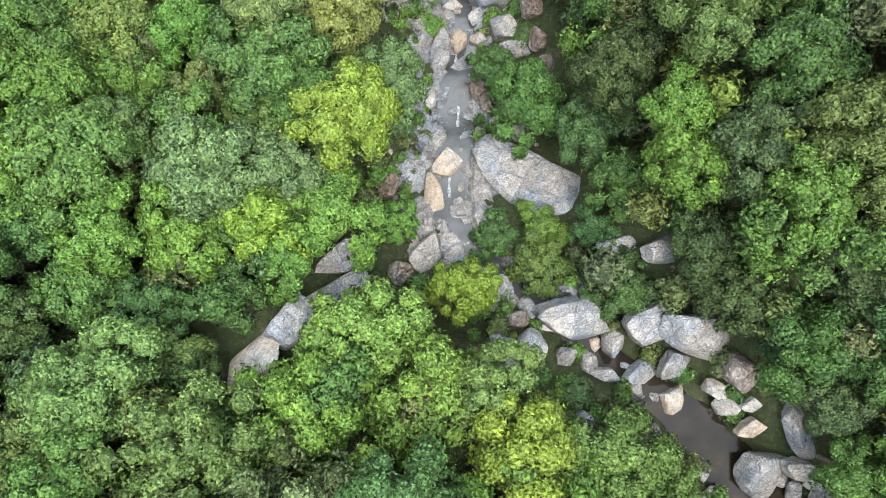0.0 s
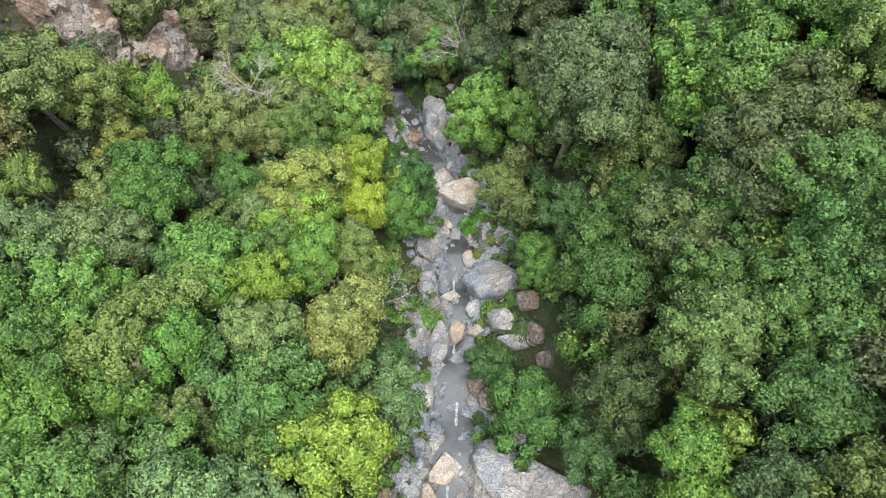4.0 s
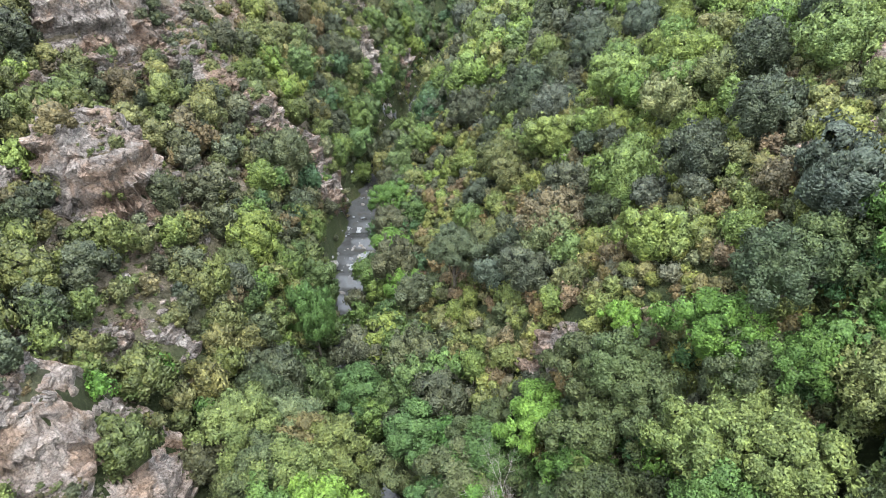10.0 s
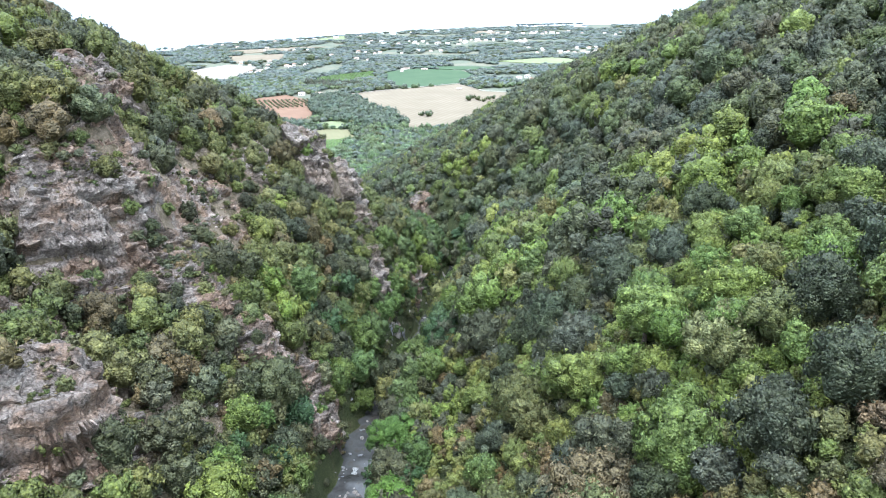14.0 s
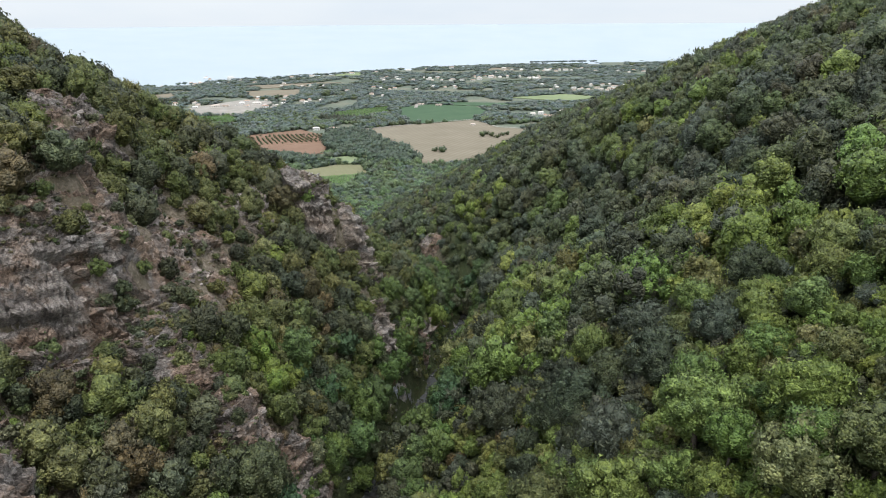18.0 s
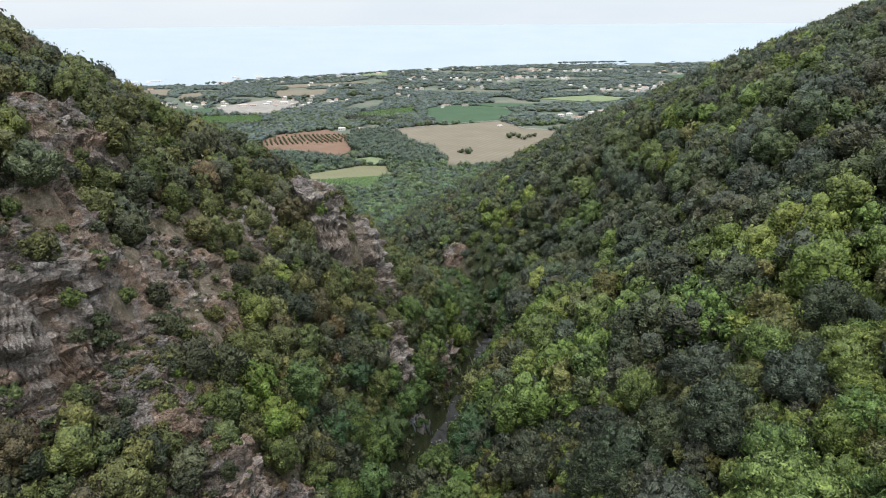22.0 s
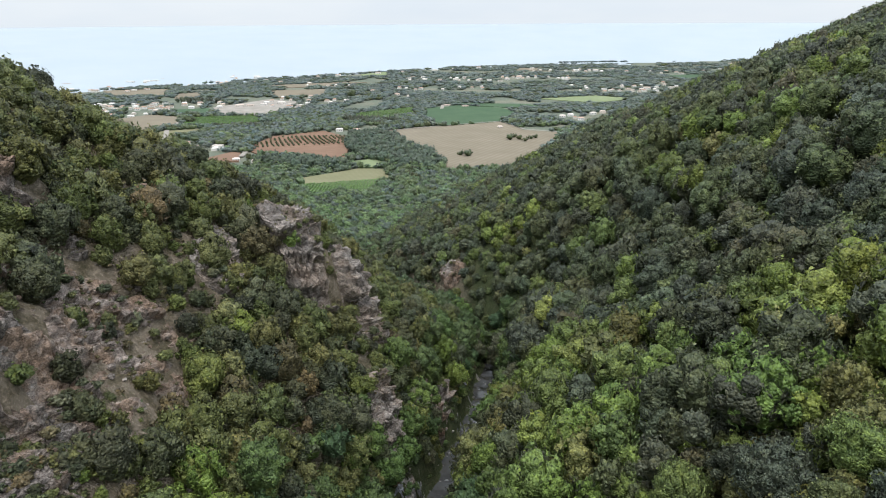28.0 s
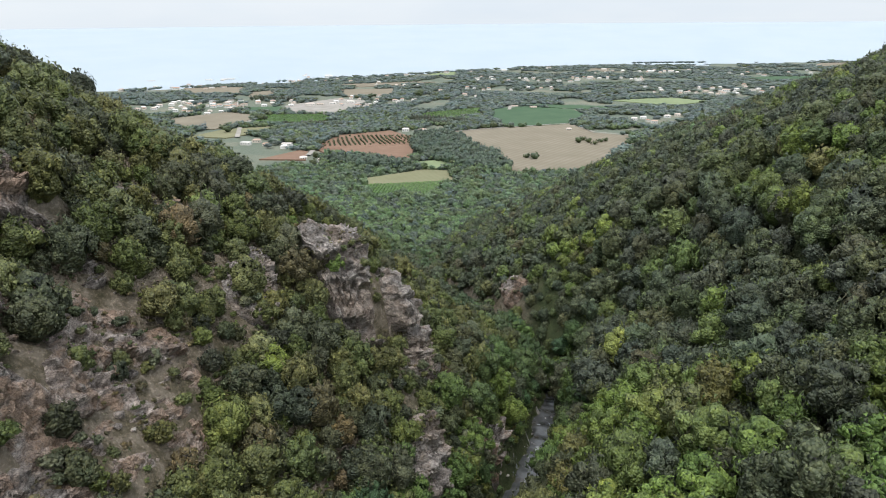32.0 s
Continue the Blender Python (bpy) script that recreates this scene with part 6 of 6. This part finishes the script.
# low tufts and cushions on the dry stony slope
x, y = scatter(W_RNG, -92, -26, 44, 215, 1.5)
ok = (x < bed_x(y) - 5) & (fbm(x / 3.5, y / 3.5, 3) > -0.08) & (on_rock(x, y) < 0.5)
items = [(px, py, pz + 0.05, W_RNG.uniform(0.2, 0.5), 0.8, W_RNG.uniform(0, 6.28), colour_of(choose(W_RNG, [((0.09, 0.11, 0.045), 3), ((0.15, 0.13, 0.07), 2), ((0.11, 0.1, 0.06), 2)]), W_RNG)) for px, py, pz, q in LEDGES]
for px, py, pz in zip(x[ok], y[ok], ground(x[ok], y[ok])):
    r = W_RNG.uniform(0.25, 0.75)
    items.append((px, py, pz + 0.1, r, 0.8, W_RNG.uniform(0, 6.28), colour_of(choose(W_RNG, [(OLIVE, 4), ((0.1, 0.125, 0.05), 3), ((0.2, 0.175, 0.09), 2), ((0.16, 0.14, 0.09), 1.5)]), W_RNG)))
woods("dry_tufts", "low dry grass tufts and cushion shrubs between stones", TINYV, items)

# broken stones on the dry slope
x, y = scatter(W_RNG, -88, -28, 46, 160, 1.6)
ok = (x < bed_x(y) - 7) & (fbm(x / 5, y / 5, 3) < 0.05) & (W_RNG.rand(len(x)) < 0.75)
x, y = x[ok], y[ok]
vs, n = [], len(x)
for px, py, pz in zip(x, y, ground(x, y)):
    size = 0.18 + 0.75 * W_RNG.rand() ** 3
    v = ICO_V * W_RNG.uniform(0.7, 1.2, (len(ICO_V), 1)) * size * np.array([1, W_RNG.uniform(0.6, 1.1), W_RNG.uniform(0.4, 0.8)])
    a = W_RNG.uniform(0, 6.28)
    vs.append(np.stack([v[:, 0] * math.cos(a) - v[:, 1] * math.sin(a) + px, v[:, 0] * math.sin(a) + v[:, 1] * math.cos(a) + py, v[:, 2] + pz + size * 0.2], 1))
faces = np.concatenate([ICO_F + len(ICO_V) * k for k in range(n)])
tagged(new("scree", raw_mesh("scree", np.concatenate(vs), faces, M_CLIFF)), "broken grey-brown stones scattered over dry earth", "stones", kind="stuff")

# a bright grassy spot beside the water
items = []
for k in range(70):
    a, q = W_RNG.uniform(0, 6.28), W_RNG.rand() ** 0.5
    px, py = 3.4 + 1.7 * q * math.cos(a), 32.6 + 1.2 * q * math.sin(a)
    items.append((px, py, float(ground(px, py)) + 0.7, W_RNG.uniform(0.25, 0.45), 0.8, a, colour_of((0.11, 0.27, 0.04), W_RNG)))
woods("grass_patch", "fresh green grass growing beside the stream", FILLV, items, M_BRUSH)

# ---- the coastal plain ----
def patch_material(name, low, high, scale=0.05, rows=None):
    m, nt, bsdf = material(name, 0.95)
    colour = ramp(nt, tex_noise(nt, scale, 6, 0.6), [(0.3, low), (0.7, high)])
    if rows:
        width, turn, dark = rows
        pos = nt.nodes.new("ShaderNodeNewGeometry").outputs["Position"]
        mp = nt.nodes.new("ShaderNodeMapping")
        mp.inputs["Rotation"].default_value = (0, 0, turn)
        nt.links.new(pos, mp.inputs["Vector"])
        wv = nt.nodes.new("ShaderNodeTexWave")
        wv.inputs["Scale"].default_value = 0.31 / width
        wv.inputs["Distortion"].default_value = 0.6
        nt.links.new(mp.outputs["Vector"], wv.inputs["Vector"])
        colour = mix(nt, calc(nt, "MULTIPLY", wv.outputs["Fac"], 0.6), colour, dark)
    nt.links.new(colour, bsdf.inputs["Base Color"])
    return m


M_TAN = patch_material("mown_tan_field", (0.17, 0.147, 0.104), (0.232, 0.204, 0.152), 0.02, (9, 0.3, (0.17, 0.14, 0.1)))
M_RED = patch_material("reddish_ploughed_soil", (0.186, 0.112, 0.074), (0.248, 0.161, 0.112), 0.03, (6, 1.2, (0.15, 0.09, 0.06)))
M_VINE = patch_material("vineyard_floor", (0.12, 0.16, 0.075), (0.18, 0.22, 0.11), 0.03, (4, 0.5, (0.2, 0.2, 0.13)))
M_CROP = patch_material("dark_green_crop", (0.045, 0.088, 0.045), (0.07, 0.118, 0.06), 0.03, (5, 0.9, (0.05, 0.09, 0.05)))
M_HAY = patch_material("dry_hay_strip", (0.165, 0.16, 0.09), (0.22, 0.205, 0.122), 0.03, (5, 0.25, (0.14, 0.15, 0.075)))
M_YARD = patch_material("pale_gravel_yard", (0.23, 0.21, 0.183), (0.33, 0.308, 0.275), 0.05)
M_MEADOW = patch_material("green_meadow", (0.16, 0.2, 0.1), (0.21, 0.25, 0.135), 0.03)
FIELDS = []


def flat_z(x, y):
    return float(ground(x, y))


def field(name, corners, mat, label, lift=1.6):
    """A field of the plain, a thin sheet over the ground with a rim that goes down into it."""
    bm = bmesh.new()
    top = [bm.verts.new((x, y, flat_z(x, y) + lift)) for x, y in corners]
    low = [bm.verts.new((x, y, flat_z(x, y) - 2)) for x, y in corners]
    n = len(corners)
    cap = bm.faces.new(top)
    for k in range(n):
        bm.faces.new((top[k], low[k], low[(k + 1) % n], top[(k + 1) % n]))
    bmesh.ops.triangulate(bm, faces=[cap])
    bmesh.ops.recalc_face_normals(bm, faces=bm.faces)
    me = bpy.data.meshes.new(name)
    bm.to_mesh(me)
    bm.free()
    me.materials.append(mat)
    FIELDS.append(corners)
    return tagged(new(name, me), label, "field", "fields of the plain")


field("mown_field", [(-342, 1116), (-273, 1206), (-226, 1230), (-132, 1308), (-82, 1202), (-6, 1178), (-26, 1091), (-62, 848), (-145, 800), (-197, 924), (-243, 1007)], M_TAN, "large mown tan field below the hills")
field("ploughed_field", [(-460, 913), (-334, 994), (-290, 843), (-316, 844), (-380, 877), (-431, 882)], M_RED, "reddish ploughed field below an orchard")
field("orchard_ground", [(-478, 963), (-488, 1044), (-428, 1123), (-351, 1053), (-334, 996), (-459, 915)], M_RED, "reddish orchard soil with rows of young trees", 1.5)
field("hay_strip", [(-295, 680), (-253, 797), (-218, 800), (-200, 741), (-269, 653)], M_HAY, "dry hay strip beside a vineyard")
field("vineyard", [(-269, 652), (-202, 739), (-190, 640), (-226, 588)], M_VINE, "green vineyard in straight rows")
field("crop_field", [(-326, 1478), (-260, 1540), (-154, 1514), (-111, 1439), (-141, 1302), (-230, 1236), (-286, 1318)], M_CROP, "dark green crop field in even rows")
field("vineyard", [(-786, 1256), (-660, 1310), (-602, 1248), (-619, 1120), (-721, 1147)], M_VINE, "green vineyard in straight rows")
field("vineyard", [(-462, 1369), (-355, 1489), (-328, 1384), (-376, 1294), (-429, 1276)], M_VINE, "green vineyard in straight rows")
field("mown_field", [(-920, 1147), (-887, 1289), (-796, 1262), (-730, 1130), (-739, 1049), (-802, 1036)], M_TAN, "pale mown field beside a village")
field("meadow", [(-720, 956), (-719, 1055), (-651, 1112), (-630, 1061), (-654, 964)], M_HAY, "pale dry meadow beside hedges")
field("mown_field", [(-1341, 1714), (-1178, 1782), (-1069, 1622), (-1207, 1583)], M_TAN, "pale mown field near the coast")
field("mown_field", [(-1070, 1664), (-1025, 1717), (-960, 1605), (-1009, 1559)], M_TAN, "pale mown field near the coast")
field("mown_field", [(-969, 1899), (-741, 2049), (-653, 2076), (-738, 1941), (-820, 1868)], M_TAN, "long pale field near the coast")
field("mown_field", [(-853, 1783), (-702, 1848), (-650, 1676), (-761, 1630)], M_TAN, "pale mown field near the coast")
field("building_yard", [(-814, 1415), (-757, 1587), (-661, 1551), (-625, 1315), (-746, 1320)], M_YARD, "pale gravelly yards between buildings")
field("mown_field", [(720, 3259), (1150, 3480), (980, 3200), (662, 2998)], M_TAN, "distant pale field on the headland")
field("mown_field", [(-223, 2750), (-137, 2781), (-129, 2640), (-209, 2582)], M_TAN, "distant pale field")
field("meadow", [(-769, 2367), (-707, 2500), (-645, 2315), (-734, 2292)], M_MEADOW, "green meadow above the shore")
field("ploughed_field", [(-478, 790), (-479, 893), (-462, 890), (-421, 810)], M_RED, "narrow brown field")
field("crop_field", [(-268, 1590), (-98, 1584), (-46, 1540), (-154, 1524), (-255, 1550)], M_CROP, "dark green crop field in even rows")
field("crop_field", [(-883, 1372), (-818, 1405), (-766, 1330), (-840, 1300)], M_CROP, "dark green crop field in even rows")
field("meadow", [(-291, 838), (-247, 899), (-224, 820), (-248, 804)], M_MEADOW, "small green meadow between hedges")
field("meadow", [(-80, 1700), (60, 1790), (160, 1740), (60, 1640)], M_MEADOW, "pale green scrubby meadow")
field("crop_field", [(300, 2450), (560, 2560), (620, 2400), (380, 2330)], M_CROP, "distant dark green field")


def road(points, width, label):
    p = np.array(points, float)
    d = np.gradient(p, axis=0)
    d /= np.linalg.norm(d, axis=1, keepdims=True)
    nrm = np.stack([-d[:, 1], d[:, 0]], 1) * width / 2
    rows_ = [[(*q, flat_z(*q) + 2.0) for q in (a - b, a + b)] for a, b in zip(p, nrm)]
    ob = new("road", raw_mesh("road", np.array(rows_).reshape(-1, 3), grid_faces(len(p), 2), M_YARD, True))
    return tagged(ob, label, "road", kind="structure")


road([(-658, 1550), (-600, 1380), (-575, 1290), (-545, 1150)], 8, "pale country road between fields")
road([(-310, 1640), (-285, 1475)], 8, "pale farm track")
road([(-500, 1000), (-486, 950), (-455, 890), (-440, 850)], 7, "pale farm track round the orchard")
road([(-775, 1250), (-720, 1100), (-640, 975)], 8, "pale farm track beside meadows")
road([(-345, 1118), (-232, 1234), (-135, 1312), (-80, 1208), (-2, 1182)], 5, "pale farm track along the mown field")

# houses
M_WALL, nt, bsdf = material("rendered_house_wall", 0.9)
info = nt.nodes.new("ShaderNodeObjectInfo")
nt.links.new(mix(nt, 1.0, ramp(nt, info.outputs["Random"], [(0.0, (0.82, 0.81, 0.79)), (0.6, (0.8, 0.77, 0.72)), (1.0, (0.74, 0.64, 0.54))]), ramp(nt, tex_noise(nt, 0.6, 4), [(0.3, (0.85, 0.85, 0.85)), (0.7, (1, 1, 1))]), "MULTIPLY"), bsdf.inputs["Base Color"])
M_TILE, nt, bsdf = material("clay_tile_roof", 0.9)
info = nt.nodes.new("ShaderNodeObjectInfo")
nt.links.new(mix(nt, 1.0, ramp(nt, info.outputs["Random"], [(0.0, (0.42, 0.27, 0.2)), (0.45, (0.55, 0.44, 0.38)), (0.8, (0.7, 0.67, 0.63)), (1.0, (0.76, 0.75, 0.73))]), ramp(nt, tex_noise(nt, 0.8, 4), [(0.3, (0.8, 0.8, 0.8)), (0.7, (1.05, 1.05, 1.05))]), "MULTIPLY"), bsdf.inputs["Base Color"])
M_GLASS, nt, bsdf = material("dark_window", 0.15)
bsdf.inputs["Base Color"].default_value = (0.05, 0.06, 0.07, 1)


def box_arrays(cx, cy, cz, sx, sy, sz):
    v = np.array([(cx + a * sx / 2, cy + b * sy / 2, cz + c * sz / 2) for a in (-1, 1) for b in (-1, 1) for c in (-1, 1)])
    return v, np.array([(0, 1, 3, 2), (4, 6, 7, 5), (0, 4, 5, 1), (2, 3, 7, 6), (0, 2, 6, 4), (1, 5, 7, 3)])


def house_kind(length, depth, wall_h, roof_h, windows):
    """A house of one size: wall, roof and windows; copied to its places."""
    root = new("house")
    v, f = box_arrays(0, 0, wall_h / 2 - 1, length, depth, wall_h + 2)
    wall = new("wall", raw_mesh("wall", v, f, M_WALL))
    a, b, o = length / 2 + 0.5, depth / 2 + 0.5, length / 2 - depth * 0.3
    if roof_h > 1:
        rv = [(-a, -b, wall_h), (a, -b, wall_h), (a, b, wall_h), (-a, b, wall_h), (-o, 0, wall_h + roof_h), (o, 0, wall_h + roof_h)]
        rf = [(0, 1, 5, 4), (2, 3, 4, 5), (1, 2, 5, 5), (3, 0, 4, 4), (0, 3, 2, 1)]
        me = bpy.data.meshes.new("roof")
        me.from_pydata(rv, [], [tuple(dict.fromkeys(q)) for q in rf])
        me.materials.append(M_TILE)
    else:
        v, f = box_arrays(0, 0, wall_h + 0.3, length + 0.6, depth + 0.6, 0.6)
        me = raw_mesh("roof", v, f, M_TILE)
    roof = new("roof", me)
    parts = [wall, roof]
    v, f = box_arrays(0, 0, 0, 1.1, 0.3, 1.3)
    pane = raw_mesh("window", v, f, M_GLASS)
    for k in range(windows):
        w = new("window", pane)
        w.location = (-length / 2 + length * (k + 0.5) / windows, -depth / 2, wall_h * 0.55)
        parts.append(w)
    for p in parts:
        p.parent = root
    return root


KINDS = [house_kind(9, 7, 3, 1.6, 3), house_kind(12, 8, 4, 1.8, 3), house_kind(15, 8, 3.6, 0.4, 4), house_kind(26, 10, 6.5, 0.4, 4), house_kind(20, 9, 5.5, 1.8, 4)]
HOUSE_LABELS = ["small cream house with a hipped tile roof", "two-storey rendered villa with a tile roof", "low white flat-roofed building", "long white apartment block near the shore", "large pale building with a tile roof"]
for k, h in zip(KINDS, HOUSE_LABELS):
    tagged(k, h, "house", "houses of the plain")
H_RNG = np.random.RandomState(21)
HOUSES, used = [], set()


def village(cx, cy, rx, ry, n, kinds):
    for _ in range(n):
        for _try in range(30):
            x, y = cx + H_RNG.uniform(-rx, rx), cy + H_RNG.uniform(-ry, ry)
            if all((x - a) ** 2 + (y - b) ** 2 > 22 ** 2 for a, b in HOUSES):
                break
        HOUSES.append((x, y))
        k = kinds[H_RNG.randint(len(kinds))]
        m = pose(x, y, flat_z(x, y) + 0.4, 0, 0, H_RNG.choice([12, 18, 8, 100, 30]) + H_RNG.uniform(-6, 6))
        if k in used:
            copy_thing(KINDS[k], m)
        else:
            used.add(k)
            KINDS[k].matrix_basis = m


village(-1064, 1345, 70, 90, 18, [0, 1, 1, 2])
village(-965, 1412, 70, 60, 14, [0, 1, 2, 2])
village(-1800, 1900, 260, 120, 24, [3, 4, 2])
village(-1560, 1990, 220, 90, 24, [3, 4, 1])
village(-1250, 2190, 180, 60, 18, [3, 4, 2, 1])
village(-690, 1490, 70, 70, 10, [1, 2, 4, 2])
village(-392, 1141, 20, 12, 2, [0, 1])
village(-262, 1525, 25, 8, 2, [2])
village(-380, 2220, 170, 60, 20, [0, 1, 2])
village(-284, 1950, 50, 30, 4, [0, 1])
village(-120, 2300, 120, 60, 14, [0, 1, 4])
village(150, 1925, 60, 40, 10, [0, 1, 2])
village(250, 2010, 70, 40, 6, [1, 2, 4])
village(-8, 1388, 30, 30, 4, [0, 1])
village(46, 1460, 25, 15, 2, [1])
village(-552, 925, 45, 25, 5, [0, 1, 2])
village(-416, 822, 20, 12, 2, [0])
village(-35, 2632, 160, 60, 14, [0, 1, 4])
village(420, 2600, 220, 90, 9, [0, 1, 2])
village(-1330, 1750, 120, 50, 6, [1, 2])
village(-130, 1225, 10, 6, 1, [0])
village(-1010, 1330, 110, 90, 12, [0, 0, 1])
village(-880, 1460, 90, 60, 7, [0, 1])
village(-640, 1560, 120, 90, 10, [0, 1])
village(-480, 1800, 140, 110, 8, [0, 0, 1])
village(-900, 1990, 240, 60, 10, [0, 1])
village(130, 1980, 160, 80, 8, [0, 0, 1])
village(330, 2140, 160, 80, 6, [0, 1])
for bx in range(-1900, -300, 90):
    village(bx, float(coast(bx)) - 110, 40, 45, 1, [0, 1, 4])
for bx in range(-100, 900, 200):
    village(bx, float(coast(bx)) - 420, 80, 140, 1, [0, 1])

# woods, hedges and rows of trees on the plain
P_RNG = np.random.RandomState(9)


def inside(x, y, corners):
    hit = np.zeros(len(x), bool)
    for (x1, y1), (x2, y2) in zip(corners, corners[1:] + corners[:1]):
        cross = (y1 > y) != (y2 > y)
        hit ^= cross & (x < (x2 - x1) * (y - y1) / (y2 - y1 + 1e-9) + x1)
    return hit


def plain_trees(x0, x1, y0, y1, spacing, r_min, r_max, table, fill, scale, flat=1.0):
    x, y = scatter(P_RNG, x0, x1, y0, y1, spacing)
    ok = (y < coast(x) - 15) & (np.abs(x + 6) < (y - 60) * 0.95 + 60) & (x < 0.5 * y)
    ok &= value_noise(x / scale, y / scale) + 0.3 * value_noise(x / 31, y / 31) < fill
    for f in FIELDS:
        ok &= ~inside(x, y, f)
    hs = np.array(HOUSES)
    x, y = x[ok], y[ok]
    ok = np.ones(len(x), bool)
    for hx, hy in hs:
        ok &= ~((np.abs(x - hx) < 14) & (y < hy) & (y > hy - 55))
        ok &= (x - hx) ** 2 + (y - hy) ** 2 > 17 ** 2
    out = []
    for px, py, pz in zip(x[ok], y[ok], ground(x[ok], y[ok])):
        r = P_RNG.uniform(r_min, r_max)
        out.append((px, py, pz + r * 0.7 * flat, r, P_RNG.uniform(0.7, 1.2) * flat, P_RNG.uniform(0, 6.28), colour_of(choose(P_RNG, table), P_RNG)))
    return out


# distance haze put into the leaf colours, paler and bluer than the trees
HAZY_GREEN = (0.125, 0.165, 0.132)
HAZY_BLUE = (0.132, 0.17, 0.16)
LOWLAND = [(OAK, 2), ((0.1, 0.145, 0.075), 1.5), ((0.13, 0.18, 0.09), 3), (HAZY_GREEN, 4), (HAZY_BLUE, 1)]
FARLAND = [(HAZY_GREEN, 3), (HAZY_BLUE, 5), (OAK, 0.8)]
# the pale greens of the valley mouth carry some haze in their colour too
items = plain_trees(-330, 60, 380, 560, 5.5, 2.4, 4.2, LOWLAND + [((0.16, 0.245, 0.115), 12), (HAZY_GREEN, 1)], 1.25, 60)
items += plain_trees(-420, 60, 560, 900, 9.0, 3.4, 6.4, LOWLAND + [(HAZY_GREEN, 2), ((0.155, 0.225, 0.125), 10)], 1.15, 60)
woods("valley_mouth_woods", "green woods where the gorge opens to the plain", FARV[:2] + TINYV, items, M_FAR)
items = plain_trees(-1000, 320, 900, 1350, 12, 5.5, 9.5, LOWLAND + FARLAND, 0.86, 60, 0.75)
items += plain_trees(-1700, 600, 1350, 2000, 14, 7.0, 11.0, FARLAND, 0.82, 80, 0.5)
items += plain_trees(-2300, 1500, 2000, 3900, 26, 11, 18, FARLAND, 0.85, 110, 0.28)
# the dark copse between the orchard and the mown field, and the hedge below the orchard
for px, py in zip(*scatter(P_RNG, -400, -140, 740, 1120, 9.5)):
    if any(inside(np.array([px]), np.array([py]), c)[0] for c in ([(-332, 970), (-363, 1092), (-304, 1115), (-237, 987), (-191, 935), (-152, 819), (-211, 810), (-231, 854), (-277, 878)], [(-396, 805), (-374, 839), (-301, 835), (-268, 796), (-286, 770), (-346, 775)])):
        r = P_RNG.uniform(5.0, 8.5)
        items.append((px, py, flat_z(px, py) + r * 0.8, r, P_RNG.uniform(0.9, 1.3), P_RNG.uniform(0, 6.28), colour_of((0.085, 0.118, 0.085), P_RNG)))
for a, b, n, h in (((-440, 1278), (-330, 1262), 24, 1.9), ((-420, 1240), (-340, 1232), 16, 1.6), ((-960, 1500), (-850, 1500), 14, 2.0), ((-640, 1118), (-520, 1150), 22, 1.5)):
    for k in range(n):
        t = (k + P_RNG.uniform(-0.2, 0.2)) / (n - 1)
        px, py = a[0] + (b[0] - a[0]) * t, a[1] + (b[1] - a[1]) * t + P_RNG.uniform(-4, 4)
        r = P_RNG.uniform(4.2, 5.5)
        items.append((px, py, flat_z(px, py) + r * h * 0.6, r, h, P_RNG.uniform(0, 6.28), colour_of((0.085, 0.10, 0.07), P_RNG)))
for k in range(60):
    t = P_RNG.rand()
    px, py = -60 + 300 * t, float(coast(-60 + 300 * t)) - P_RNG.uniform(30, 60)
    items.append((px, py, flat_z(px, py) + 11, 9, 0.5, P_RNG.uniform(0, 6.28), colour_of(HAZY_BLUE, P_RNG)))
for px, py, r in ((-95, 1085, 7), (-80, 1090, 6), (-70, 1075, 5), (-62, 1100, 5), (-150, 930, 5), (-138, 925, 7), (-55, 1110, 5), (-90, 1110, 5), (-735, 1190, 10), (-725, 1185, 8), (-690, 1020, 9), (-560, 1660, 14)):
    items.append((px, py, flat_z(px, py) + r * 0.6 + 1.5, r, 0.9, 0.0, colour_of(OAK, P_RNG)))
woods("lowland_woods", "hazy grey-green copses, hedges and tree rows on the plain", TINYV, items, M_PLAIN)
# the orchard's rows
items = []
for i in range(9):
    for j in range(20):
        u, v = (i + 0.5) / 9, (j + 0.5) / 20
        px = -478 + 136 * v + P_RNG.uniform(-0.6, 0.6) + 10 * u
        py = 925 + 68 * v + 118 * u * (1 - 0.2 * v) + P_RNG.uniform(-0.6, 0.6)
        if inside(np.array([px]), np.array([py]), FIELDS[2])[0] and P_RNG.rand() < 0.92:
            items.append((px, py, flat_z(px, py) + 2.9, 1.9, 1.1, 0.0, colour_of(OAK, P_RNG)))
woods("orchard_rows", "rows of small dark orchard trees", TINYV, items, M_FAR)
# vine rows
for k in (4, 6, 7):
    corners = FIELDS[k]
    c0 = np.array(corners).mean(0)
    pieces = []
    for i in range(-40, 41):
        for j in range(-30, 31):
            px, py = c0[0] + i * 4.2 * 0.9 + j * 1.9, c0[1] + j * 4.4 - i * 1.8
            if inside(np.array([px]), np.array([py]), corners)[0]:
                pieces.append(box_arrays(px, py, flat_z(px, py) + 2.2, 1.5, 4.6, 1.5))
    if pieces:
        v, f = join_arrays(pieces)
        f = np.concatenate([f[:, [0, 1, 2]], f[:, [0, 2, 3]]])
        cols = np.tile(np.array([*FRESH, 1], np.float32), (len(v), 1))
        tagged(new("vine_rows", raw_mesh("vine_rows", v, f, M_FAR, False, cols, np.tile(np.array([0, 0, 1.0]), (len(v), 1)))), "green vine rows", "vines", kind="stuff")
